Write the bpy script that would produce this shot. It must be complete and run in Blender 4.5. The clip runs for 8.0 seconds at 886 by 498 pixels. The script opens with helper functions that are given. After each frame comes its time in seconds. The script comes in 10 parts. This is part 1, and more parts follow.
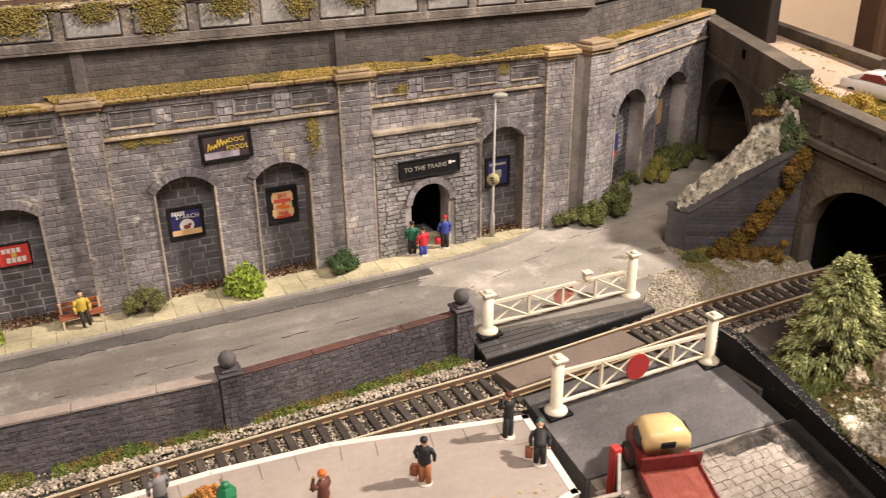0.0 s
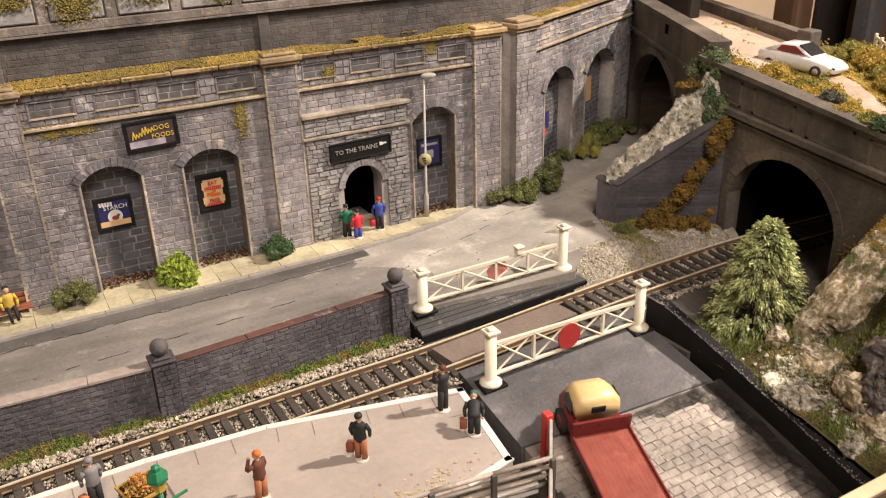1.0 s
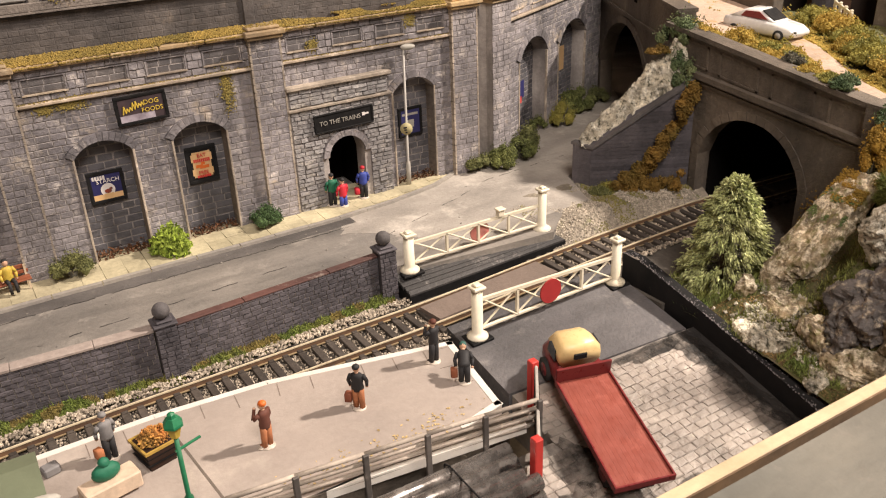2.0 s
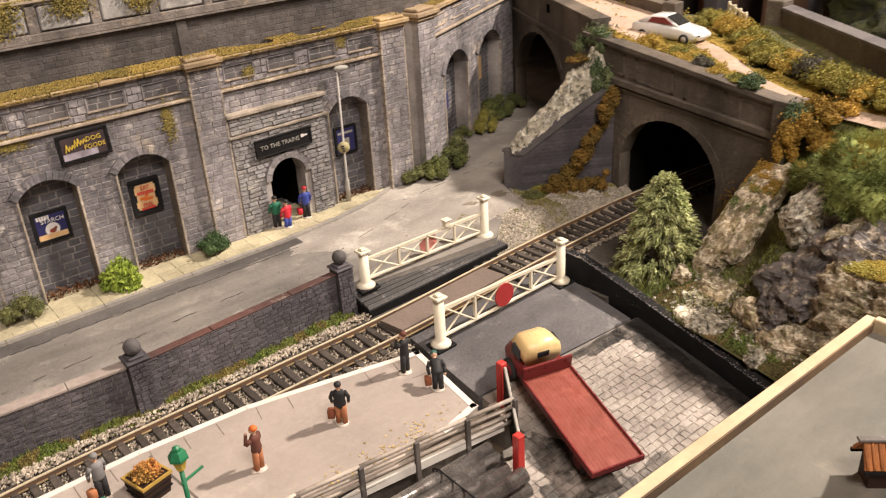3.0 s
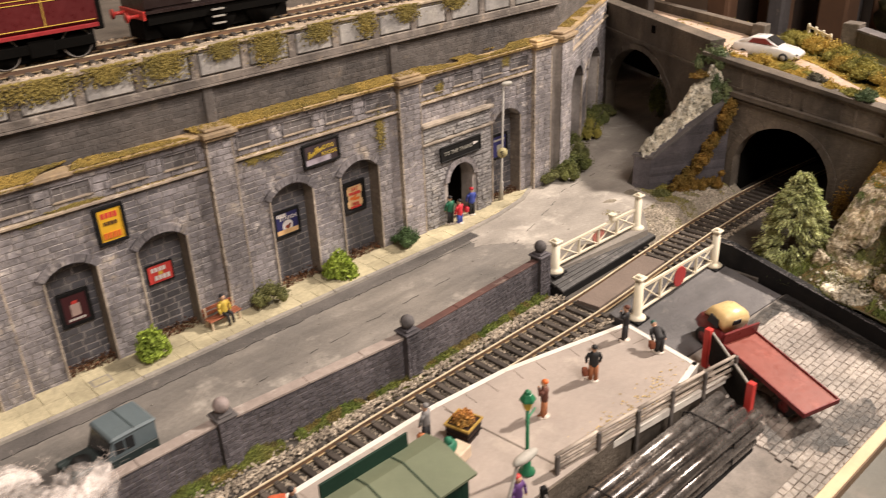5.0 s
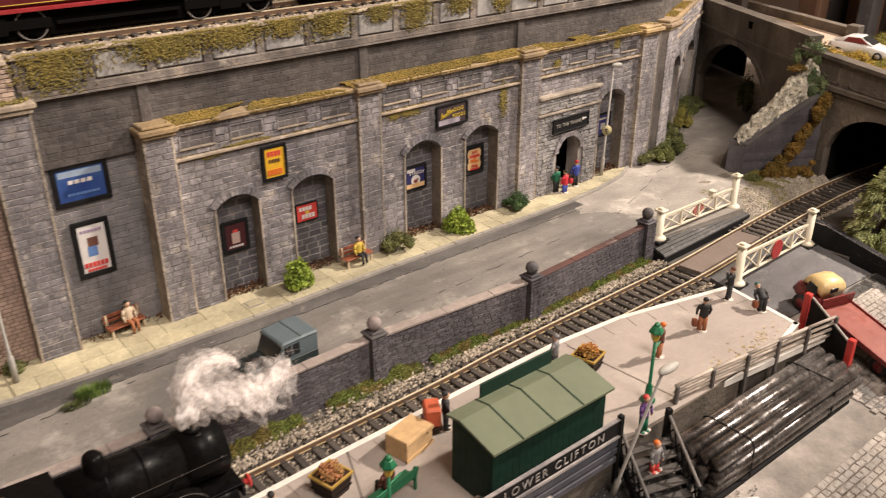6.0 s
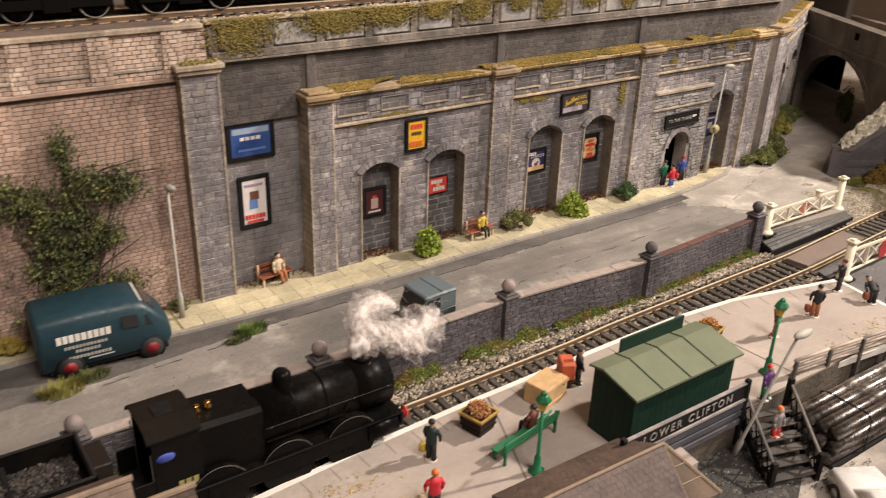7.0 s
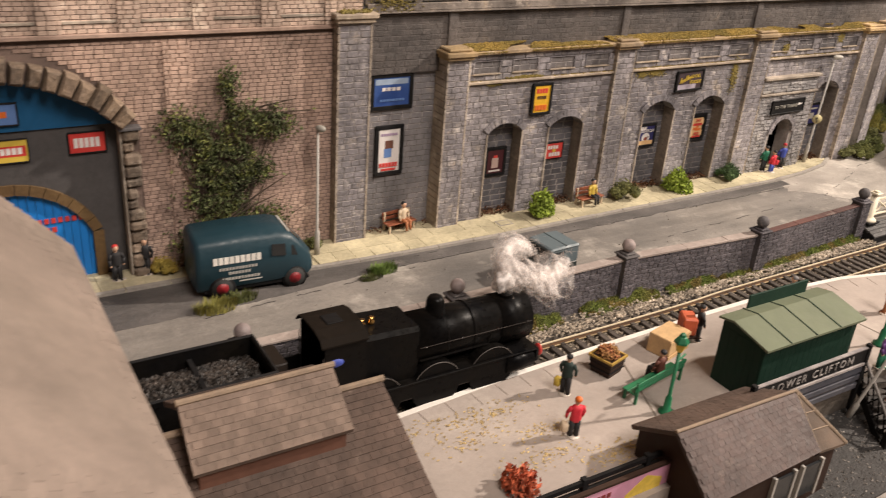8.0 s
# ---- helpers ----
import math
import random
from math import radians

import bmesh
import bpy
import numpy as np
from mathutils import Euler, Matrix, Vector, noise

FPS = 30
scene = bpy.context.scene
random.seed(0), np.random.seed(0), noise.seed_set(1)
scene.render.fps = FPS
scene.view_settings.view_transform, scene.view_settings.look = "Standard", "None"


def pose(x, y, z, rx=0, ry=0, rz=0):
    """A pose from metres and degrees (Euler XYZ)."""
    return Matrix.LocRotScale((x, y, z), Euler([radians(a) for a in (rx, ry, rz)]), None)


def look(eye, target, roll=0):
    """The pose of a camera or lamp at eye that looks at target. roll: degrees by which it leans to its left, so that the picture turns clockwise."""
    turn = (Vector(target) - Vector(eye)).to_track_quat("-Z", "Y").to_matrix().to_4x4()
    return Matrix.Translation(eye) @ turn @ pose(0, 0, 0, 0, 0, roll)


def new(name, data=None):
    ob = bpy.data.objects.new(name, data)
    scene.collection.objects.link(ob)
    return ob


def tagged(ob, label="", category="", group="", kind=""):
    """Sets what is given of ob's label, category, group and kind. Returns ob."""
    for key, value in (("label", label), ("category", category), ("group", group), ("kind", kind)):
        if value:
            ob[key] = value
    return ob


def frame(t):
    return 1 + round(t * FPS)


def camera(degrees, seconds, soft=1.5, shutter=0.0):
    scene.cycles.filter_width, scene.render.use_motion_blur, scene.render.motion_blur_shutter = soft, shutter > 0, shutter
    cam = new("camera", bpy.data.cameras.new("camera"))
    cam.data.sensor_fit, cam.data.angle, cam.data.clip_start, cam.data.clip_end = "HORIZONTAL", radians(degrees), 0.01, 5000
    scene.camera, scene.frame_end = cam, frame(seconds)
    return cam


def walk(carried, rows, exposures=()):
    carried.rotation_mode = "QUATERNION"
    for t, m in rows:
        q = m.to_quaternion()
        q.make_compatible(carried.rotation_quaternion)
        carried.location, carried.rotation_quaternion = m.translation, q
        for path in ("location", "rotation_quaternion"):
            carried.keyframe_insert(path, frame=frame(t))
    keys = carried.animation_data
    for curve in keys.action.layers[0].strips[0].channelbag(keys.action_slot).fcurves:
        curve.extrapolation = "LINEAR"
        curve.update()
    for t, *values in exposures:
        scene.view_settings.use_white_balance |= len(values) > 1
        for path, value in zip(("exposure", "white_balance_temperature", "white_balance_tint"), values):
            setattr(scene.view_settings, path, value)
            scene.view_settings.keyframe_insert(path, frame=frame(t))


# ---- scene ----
# All lengths below are in centimetres, scaled to metres by CM.
CM = 0.01
cam = camera(55.4, 8.0, soft=1.1, shutter=0.4)
PATH = [
    (0, (-0.807, -1.117, 16.652), (10.758, 23.752, 4.495), -0.80),
    (0.5, (-0.222, -1.556, 16.564), (12.185, 22.884, 4.368), -0.80),
    (1, (-0.375, -1.788, 16.444), (12.683, 22.102, 3.844), -1.60),
    (2.3, (-2.223, -3.165, 16.584), (11.820, 19.685, 3.141), -2.70),
    (2.5, (-2.697, -3.181, 16.682), (11.835, 19.378, 3.268), -3.10),
    (3, (-3.953, -2.645, 17.593), (12.583, 18.510, 4.213), -3.40),
    (3.5, (-6.641, -2.194, 18.704), (11.512, 17.741, 5.547), -2.70),
    (4, (-10.194, -1.376, 19.707), (8.354, 18.170, 6.519), -3.10),
    (4.5, (-13.537, -0.486, 20.536), (4.848, 19.157, 7.265), -3.00),
    (5, (-16.245, 0.508, 20.223), (1.702, 20.518, 6.899), -2.40),
    (5.2, (-17.504, 0.674, 20.131), (0.227, 20.903, 6.849), -2.00),
    (6.3, (-23.862, -0.201, 19.549), (-7.128, 21.021, 6.525), 0.70),
    (6.5, (-24.951, -0.230, 19.505), (-8.468, 21.276, 6.628), 1.10),
    (7, (-27.127, -0.250, 19.048), (-11.380, 21.820, 6.203), 1.90),
    (7.5, (-29.399, -0.365, 18.283), (-14.258, 22.068, 5.341), 3.10),
    (8, (-31.775, -0.225, 17.723), (-17.165, 22.540, 4.750), 4.60),
]
walk(cam, [(t, look(Vector(eye) * CM, Vector(target) * CM, roll)) for t, eye, target, roll in PATH])

# ---- world and lights ----
world = bpy.data.worlds.new("world")
scene.world = world
world.use_nodes = True
world.node_tree.nodes["Background"].inputs[0].default_value = (1.0, 0.86, 0.72, 1)
world.node_tree.nodes["Background"].inputs[1].default_value = 0.025
scene.view_settings.exposure = 0.0


def area_lamp(name, eye, target, size, watts, colour, spread=180):
    data = bpy.data.lights.new(name, "AREA")
    data.shape, data.size, data.energy, data.color = "DISK", size, watts, colour
    data.spread = radians(spread)
    ob = new(name, data)
    ob.matrix_world = look(eye, target)
    return ob


WARM = (1.0, 0.865, 0.745)
KEY = area_lamp("spot_lamp", (0.98, -0.10, 0.87), (0.0, 0.28, 0.03), 0.06, 28.0, WARM)
HALL = area_lamp("hall_lamp", (-0.08, -0.55, 0.98), (0.0, 0.30, 0.03), 0.5, 13.8, (1.0, 0.88, 0.79))

# ---- mesh helpers, in centimetres ----
R = random.Random(7)


class Build:
    """Vertices and faces of one mesh."""

    def __init__(self, smooth=False):
        self.v, self.f, self.smooth = [], [], smooth

    def add(self, verts, faces, m=None):
        n = len(self.v)
        self.v += [tuple(m @ Vector(p)) for p in verts] if m else [tuple(p) for p in verts]
        self.f += [tuple(i + n for i in face) for face in faces]
        return self

    def box(self, x0, x1, y0, y1, z0, z1, m=None, c=0.0):
        """A box, with its edges cut back by c."""
        if c <= 0:
            v = [(x, y, z) for z in (z0, z1) for y in (y0, y1) for x in (x0, x1)]
            return self.add(v, [(0, 2, 3, 1), (4, 5, 7, 6), (0, 1, 5, 4), (2, 6, 7, 3), (0, 4, 6, 2), (1, 3, 7, 5)], m)
        bm = bmesh.new()
        bmesh.ops.create_cube(bm, size=1.0)
        for p in bm.verts:
            p.co = Vector(((x0 + x1) / 2 + p.co.x * (x1 - x0), (y0 + y1) / 2 + p.co.y * (y1 - y0), (z0 + z1) / 2 + p.co.z * (z1 - z0)))
        bmesh.ops.bevel(bm, geom=bm.edges[:], offset=c, segments=1, affect="EDGES")
        return self.take(bm, m)

    def take(self, bm, m=None):
        bm.verts.index_update()
        self.add([p.co.copy() for p in bm.verts], [[p.index for p in face.verts] for face in bm.faces], m)
        bm.free()
        return self

    def prism(self, poly, y0, y1, m=None):
        """A polygon in x and z, drawn out from y0 to y1."""
        n = len(poly)
        v = [(x, y0, z) for x, z in poly] + [(x, y1, z) for x, z in poly]
        f = [tuple(range(n)), tuple(range(2 * n - 1, n - 1, -1))] + [(i, i + n, (i + 1) % n + n, (i + 1) % n) for i in range(n)]
        return self.add(v, f, m)

    def slab(self, poly, z0, z1, m=None):
        """A polygon in x and y, drawn out from z0 to z1."""
        n = len(poly)
        v = [(x, y, z0) for x, y in poly] + [(x, y, z1) for x, y in poly]
        f = [tuple(range(n - 1, -1, -1)), tuple(range(n, 2 * n))] + [(i, (i + 1) % n, (i + 1) % n + n, i + n) for i in range(n)]
        return self.add(v, f, m)

    def rod(self, a, b, r0, r1=None, n=8, m=None):
        a, b = Vector(a), Vector(b)
        r1 = r0 if r1 is None else r1
        q = (b - a).to_track_quat("Z", "Y")
        v = []
        for p, r in ((a, r0), (b, r1)):
            v += [p + q @ Vector((r * math.cos(2 * math.pi * i / n), r * math.sin(2 * math.pi * i / n), 0)) for i in range(n)]
        f = [(i, (i + 1) % n, (i + 1) % n + n, i + n) for i in range(n)] + [tuple(range(n - 1, -1, -1)), tuple(range(n, 2 * n))]
        return self.add(v, f, m)

    def lathe(self, profile, n=16, m=None):
        """Radii and heights, turned round z."""
        v = [(r * math.cos(2 * math.pi * i / n), r * math.sin(2 * math.pi * i / n), z) for r, z in profile for i in range(n)]
        f = [(k * n + i, k * n + (i + 1) % n, (k + 1) * n + (i + 1) % n, (k + 1) * n + i) for k in range(len(profile) - 1) for i in range(n)]
        f += [tuple(range(n - 1, -1, -1)), tuple((len(profile) - 1) * n + i for i in range(n))]
        return self.add(v, f, m)

    def ball(self, c, r, n=12, k=8, m=None):
        rx, ry, rz = (r, r, r) if isinstance(r, (int, float)) else r
        prof = [(math.sin(math.pi * j / k), -math.cos(math.pi * j / k)) for j in range(1, k)]
        v = [(c[0] + rx * s * math.cos(2 * math.pi * i / n), c[1] + ry * s * math.sin(2 * math.pi * i / n), c[2] + rz * z) for s, z in prof for i in range(n)]
        low, top = len(v), len(v) + 1
        v += [(c[0], c[1], c[2] - rz), (c[0], c[1], c[2] + rz)]
        f = [(j * n + i, j * n + (i + 1) % n, (j + 1) * n + (i + 1) % n, (j + 1) * n + i) for j in range(k - 2) for i in range(n)]
        f += [(low, (i + 1) % n, i) for i in range(n)] + [(top, (k - 2) * n + i, (k - 2) * n + (i + 1) % n) for i in range(n)]
        return self.add(v, f, m)

    def crumb(self, c, r, rng=None):
        """A small uneven lump of eight faces."""
        g = rng or R
        d = [(1, 0, 0), (-1, 0, 0), (0, 1, 0), (0, -1, 0), (0, 0, 1), (0, 0, -1)]
        q = Euler((g.uniform(0, 6.3), g.uniform(0, 6.3), g.uniform(0, 6.3))).to_matrix()
        v = [Vector(c) + q @ (Vector(p) * r * g.uniform(0.6, 1.25)) for p in d]
        return self.add(v, [(0, 2, 4), (2, 1, 4), (1, 3, 4), (3, 0, 4), (2, 0, 5), (1, 2, 5), (3, 1, 5), (0, 3, 5)])

    def leaf(self, c, r, rng=None, flat=0.0):
        """A small bent leaf of two faces."""
        g = rng or R
        q = Euler((g.uniform(-1, 1) * (1 - flat) * 1.6, g.uniform(-1, 1) * (1 - flat) * 1.6, g.uniform(0, 6.3))).to_matrix()
        v = [Vector(c) + q @ Vector(p) for p in ((-r, 0, 0), (0, -r * 0.55, r * 0.2), (r, 0, 0), (0, r * 0.55, r * 0.2))]
        return self.add(v, [(0, 1, 2), (0, 2, 3)])


def mesh_of(name, b, material):
    me = bpy.data.meshes.new(name)
    me.from_pydata([(x * CM, y * CM, z * CM) for x, y, z in b.v], [], b.f)
    if b.smooth:
        me.polygons.foreach_set("use_smooth", [True] * len(me.polygons))
    me.materials.append(material)
    me.update()
    return me


def put(x=0, y=0, z=0, rx=0, ry=0, rz=0):
    """A pose from centimetres and degrees."""
    return pose(x * CM, y * CM, z * CM, rx, ry, rz)


def thing(name, label, category, m=None, group="", kind=""):
    ob = new(name)
    ob.empty_display_size = 0.01
    if m:
        ob.matrix_basis = m
    return tagged(ob, label, category, group, kind)


def part(name, b, material, parent, label="", kind=""):
    ob = new(name, mesh_of(name, b, material))
    ob.parent = parent
    return tagged(ob, label=label, kind=kind)


def solo(name, b, material, label, category, m=None, group="", kind=""):
    """A thing that is one mesh."""
    ob = new(name, mesh_of(name, b, material))
    if m:
        ob.matrix_basis = m
    return tagged(ob, label, category, group, kind)


def words(text, size, material, parent, m, name="lettering", spacing=1.0):
    """Raised letters, as a mesh."""
    curve = bpy.data.curves.new(name, "FONT")
    curve.body, curve.size, curve.align_x, curve.align_y = text, size * CM, "CENTER", "CENTER"
    curve.extrude = 0.012 * CM
    curve.space_character = spacing
    curve.resolution_u = 2
    holder = bpy.data.objects.new(name, curve)
    me = bpy.data.meshes.new_from_object(holder)
    bpy.data.objects.remove(holder)
    me.materials.clear()
    me.materials.append(material)
    ob = new(name, me)
    ob.parent, ob.matrix_basis = parent, m
    return ob


# ---- materials ----
def mat(name, c1, c2=None, big=25, fine=420, rough=0.75, bump=0.25, vary=0.12, metal=0.0, c3=None, spots=0.62, island=False, coat=0.0, spec=0.4, mid=0.5, wash=0.0, scuff=None, scuffs=0.62, stretch=None, rub_scale=150):
    """Two colours mixed by a broad noise, a third in patches, grain by a fine one, and a little change of tone from piece to piece."""
    m = bpy.data.materials.new(name)
    m.use_nodes = True
    t = m.node_tree
    nodes, link = t.nodes, t.links.new
    bsdf = nodes["Principled BSDF"]
    bsdf.inputs["Roughness"].default_value = rough
    bsdf.inputs["Metallic"].default_value = metal
    bsdf.inputs["Specular IOR Level"].default_value = spec
    bsdf.inputs["Coat Weight"].default_value = coat
    geo = nodes.new("ShaderNodeNewGeometry")

    def noise_node(scale, detail, rough_=0.6):
        n = nodes.new("ShaderNodeTexNoise")
        n.inputs["Scale"].default_value, n.inputs["Detail"].default_value, n.inputs["Roughness"].default_value = scale, detail, rough_
        link(geo.outputs["Position"], n.inputs["Vector"])
        return n

    def ramp(source, lo, hi, p0=0.35, p1=0.65):
        r = nodes.new("ShaderNodeMapRange")
        r.inputs["From Min"].default_value, r.inputs["From Max"].default_value = p0, p1
        r.inputs["To Min"].default_value, r.inputs["To Max"].default_value = lo, hi
        link(source, r.inputs["Value"])
        return r.outputs["Result"]

    def mix(factor, a, b, kind="MIX"):
        n = nodes.new("ShaderNodeMix")
        n.data_type, n.blend_type = "RGBA", kind
        if isinstance(factor, float):
            n.inputs[0].default_value = factor
        else:
            link(factor, n.inputs[0])
        for socket, value in ((n.inputs[6], a), (n.inputs[7], b)):
            if isinstance(value, tuple):
                socket.default_value = (*value, 1)
            else:
                link(value, socket)
        return n.outputs[2]

    broad, grain = noise_node(big, 5.0), noise_node(fine, 4.0, 0.7)
    col = mix(ramp(broad.outputs["Fac"], 0.0, 1.0, mid - 0.16, mid + 0.16), c1, c2 or tuple(v * 0.75 for v in c1))
    if c3:
        patch = noise_node(big * 2.7, 6.0, 0.7)
        col = mix(ramp(patch.outputs["Fac"], 0.0, 1.0, spots - 0.05, spots + 0.08), col, c3)
    if scuff:
        rub = noise_node(rub_scale, 7.0, 0.75)
        col = mix(ramp(rub.outputs["Fac"], 0.0, 0.85, scuffs - 0.06, scuffs + 0.08), col, scuff)
    if wash:
        # stains, and on the pipes painted highlight streaks, that run down or along the surface
        lean = nodes.new("ShaderNodeVectorMath")
        lean.operation = "MULTIPLY"
        lean.inputs[1].default_value = stretch or (1.0, 1.0, 0.3)
        link(geo.outputs["Position"], lean.inputs[0])
        run = noise_node(45, 6.0, 0.65)
        link(lean.outputs[0], run.inputs["Vector"])
        dull = nodes.new("ShaderNodeCombineColor")
        level = ramp(run.outputs["Fac"], 1 - wash, 1 + wash, 0.33, 0.67)
        for i in range(3):
            link(level, dull.inputs[i])
        col = mix(1.0, col, dull.outputs[0], "MULTIPLY")
    tone = nodes.new("ShaderNodeMath")
    tone.operation = "ADD"
    link(ramp(grain.outputs["Fac"], 1 - vary, 1 + vary), tone.inputs[0])
    if island:
        link(ramp(geo.outputs["Random Per Island"], -1.6 * vary, 1.6 * vary, 0, 1), tone.inputs[1])
    else:
        info = nodes.new("ShaderNodeObjectInfo")
        link(ramp(info.outputs["Random"], -vary, vary, 0, 1), tone.inputs[1])
    grey = nodes.new("ShaderNodeCombineColor")
    for i in range(3):
        link(tone.outputs[0], grey.inputs[i])
    col = mix(1.0, col, grey.outputs[0], "MULTIPLY")
    link(col, bsdf.inputs["Base Color"])
    link(ramp(grain.outputs["Fac"], max(0.02, rough - 0.1), min(1.0, rough + 0.1)), bsdf.inputs["Roughness"])
    if bump:
        bn = nodes.new("ShaderNodeBump")
        bn.inputs["Strength"].default_value, bn.inputs["Distance"].default_value = bump, 0.0012
        link(grain.outputs["Fac"], bn.inputs["Height"])
        link(bn.outputs["Normal"], bsdf.inputs["Normal"])
    return m


def fluff(name, colour, alpha, scale, rough=1.0):
    """Loose fibre that lets some of what lies behind it through, in uneven wisps."""
    m = mat(name, colour, None, 40, 500, rough, 0.4, 0.06, spec=0.0 if rough == 1.0 else 0.4)
    nodes, link = m.node_tree.nodes, m.node_tree.links.new
    tex = nodes.new("ShaderNodeTexNoise")
    tex.inputs["Scale"].default_value, tex.inputs["Detail"].default_value, tex.inputs["Roughness"].default_value = scale, 8.0, 0.7
    geo = nodes.new("ShaderNodeNewGeometry")
    link(geo.outputs["Position"], tex.inputs["Vector"])
    r = nodes.new("ShaderNodeMapRange")
    r.inputs["From Min"].default_value, r.inputs["From Max"].default_value = 0.36, 0.64
    r.inputs["To Min"].default_value, r.inputs["To Max"].default_value = 0.0, alpha
    link(tex.outputs["Fac"], r.inputs["Value"])
    link(r.outputs["Result"], nodes["Principled BSDF"].inputs["Alpha"])
    return m


STONE = mat("weathered_stone", (0.27, 0.248, 0.255), (0.135, 0.126, 0.136), 26, 500, 0.85, 0.6, 0.17, c3=(0.38, 0.32, 0.255), spots=0.63, wash=0.38, scuff=(0.52, 0.47, 0.43), scuffs=0.61)
STONE_RUN = mat("weathered_stone_run", (0.27, 0.248, 0.255), (0.135, 0.126, 0.136), 26, 500, 0.85, 0.6, 0.17, c3=(0.38, 0.32, 0.255), spots=0.63, wash=0.38, scuff=(0.52, 0.47, 0.43), scuffs=0.61, island=True)
MORTAR = mat("pale_grimy_mortar", (0.42, 0.38, 0.355), (0.20, 0.18, 0.17), 34, 600, 0.9, 0.3, wash=0.35)
JAMB = mat("stained_stone", (0.27, 0.225, 0.185), (0.15, 0.125, 0.11), 35, 420, 0.85, 0.4, 0.12, c3=(0.36, 0.31, 0.25), wash=0.35, scuff=(0.42, 0.36, 0.3))
DARKSTONE = mat("slate_grey_paint", (0.135, 0.122, 0.12), (0.075, 0.07, 0.074), 30, 500, 0.8, 0.4, 0.12, c3=(0.20, 0.17, 0.145), spots=0.66, wash=0.3, scuff=(0.30, 0.27, 0.25), scuffs=0.68)
COPE = mat("ochre_coping", (0.40, 0.28, 0.14), (0.24, 0.18, 0.12), 40, 500, 0.9, 0.4, 0.15, wash=0.25, scuff=(0.52, 0.43, 0.30), scuffs=0.62)
PALECOPE = mat("pale_coping", (0.42, 0.34, 0.25), (0.25, 0.205, 0.165), 50, 500, 0.85, 0.4, 0.14, wash=0.3, scuff=(0.58, 0.50, 0.40), scuffs=0.6)
MOSS = mat("mustard_moss", (0.32, 0.22, 0.055), (0.17, 0.13, 0.035), 70, 700, 0.95, 0.2, 0.18, island=True)
MOSSGREEN = mat("olive_moss", (0.20, 0.165, 0.05), (0.28, 0.215, 0.06), 60, 700, 0.95, 0.2, 0.16, island=True)
PANEL = mat("parapet_panel", (0.37, 0.35, 0.33), (0.22, 0.21, 0.205), 35, 500, 0.8, 0.3, 0.1, c3=(0.46, 0.43, 0.385), wash=0.3, scuff=(0.52, 0.49, 0.44), scuffs=0.6)
PORTALSTONE = mat("dark_portal_stone", (0.15, 0.122, 0.095), (0.08, 0.067, 0.056), 25, 450, 0.8, 0.6, 0.15, c3=(0.18, 0.15, 0.115), spots=0.66, wash=0.35, scuff=(0.22, 0.185, 0.15), scuffs=0.67)
BRICK = mat("brown_brick", (0.47, 0.335, 0.265), (0.22, 0.155, 0.13), 11, 500, 0.85, 0.3, 0.10, c3=(0.58, 0.44, 0.35), spots=0.62, wash=0.3, scuff=(0.58, 0.47, 0.385), scuffs=0.68)
BRICK_RUN = mat("brown_brick_run", (0.47, 0.335, 0.265), (0.22, 0.155, 0.13), 11, 500, 0.85, 0.3, 0.10, c3=(0.58, 0.44, 0.35), spots=0.62, wash=0.3, scuff=(0.58, 0.47, 0.385), scuffs=0.68, island=True)
BRICKPALE = mat("pale_parapet_brick", (0.60, 0.46, 0.37), (0.36, 0.26, 0.21), 14, 500, 0.85, 0.3, 0.10, c3=(0.70, 0.58, 0.47), spots=0.6, wash=0.3, scuff=(0.70, 0.60, 0.50), scuffs=0.62, island=True)
BRICKJOINT = mat("brick_joint", (0.17, 0.12, 0.10), (0.09, 0.066, 0.056), 30, 600, 0.9, 0.2)
PURPLEBRICK = mat("slate_blue_brick", (0.125, 0.112, 0.122), (0.07, 0.064, 0.073), 30, 500, 0.7, 0.5, 0.16, wash=0.25, scuff=(0.24, 0.215, 0.215), scuffs=0.68)
PURPLEBRICK_RUN = mat("slate_blue_brick_run", (0.125, 0.112, 0.122), (0.07, 0.064, 0.073), 30, 500, 0.7, 0.5, 0.16, wash=0.25, scuff=(0.24, 0.215, 0.215), scuffs=0.68, island=True)
TARMAC = mat("grey_tarmac", (0.29, 0.262, 0.232), (0.165, 0.153, 0.142), 13, 500, 0.7, 0.3, 0.08, c3=(0.40, 0.365, 0.325), spots=0.6, wash=0.3, stretch=(0.16, 0.9, 1.0), scuff=(0.46, 0.42, 0.37), scuffs=0.72)
DECK = mat("dark_tarmac", (0.15, 0.142, 0.145), (0.09, 0.086, 0.09), 22, 700, 0.6, 0.4, 0.1, c3=(0.22, 0.205, 0.195), spots=0.62, wash=0.3, stretch=(0.4, 1, 1))
SLABS = mat("cream_paving", (0.55, 0.485, 0.32), (0.38, 0.335, 0.225), 30, 500, 0.85, 0.25, 0.12, c3=(0.30, 0.26, 0.19), spots=0.66, wash=0.2, stretch=(1, 1, 1))
KERB = mat("kerb_stone", (0.33, 0.30, 0.26), (0.24, 0.22, 0.20), 40, 500, 0.85, 0.3)
BALLAST = mat("ballast_stone", (0.56, 0.48, 0.385), (0.25, 0.21, 0.165), 120, 700, 0.9, 0.3, 0.26, island=True)
BED = mat("track_bed", (0.12, 0.105, 0.09), (0.07, 0.062, 0.055), 60, 500, 0.9, 0.4, 0.2)
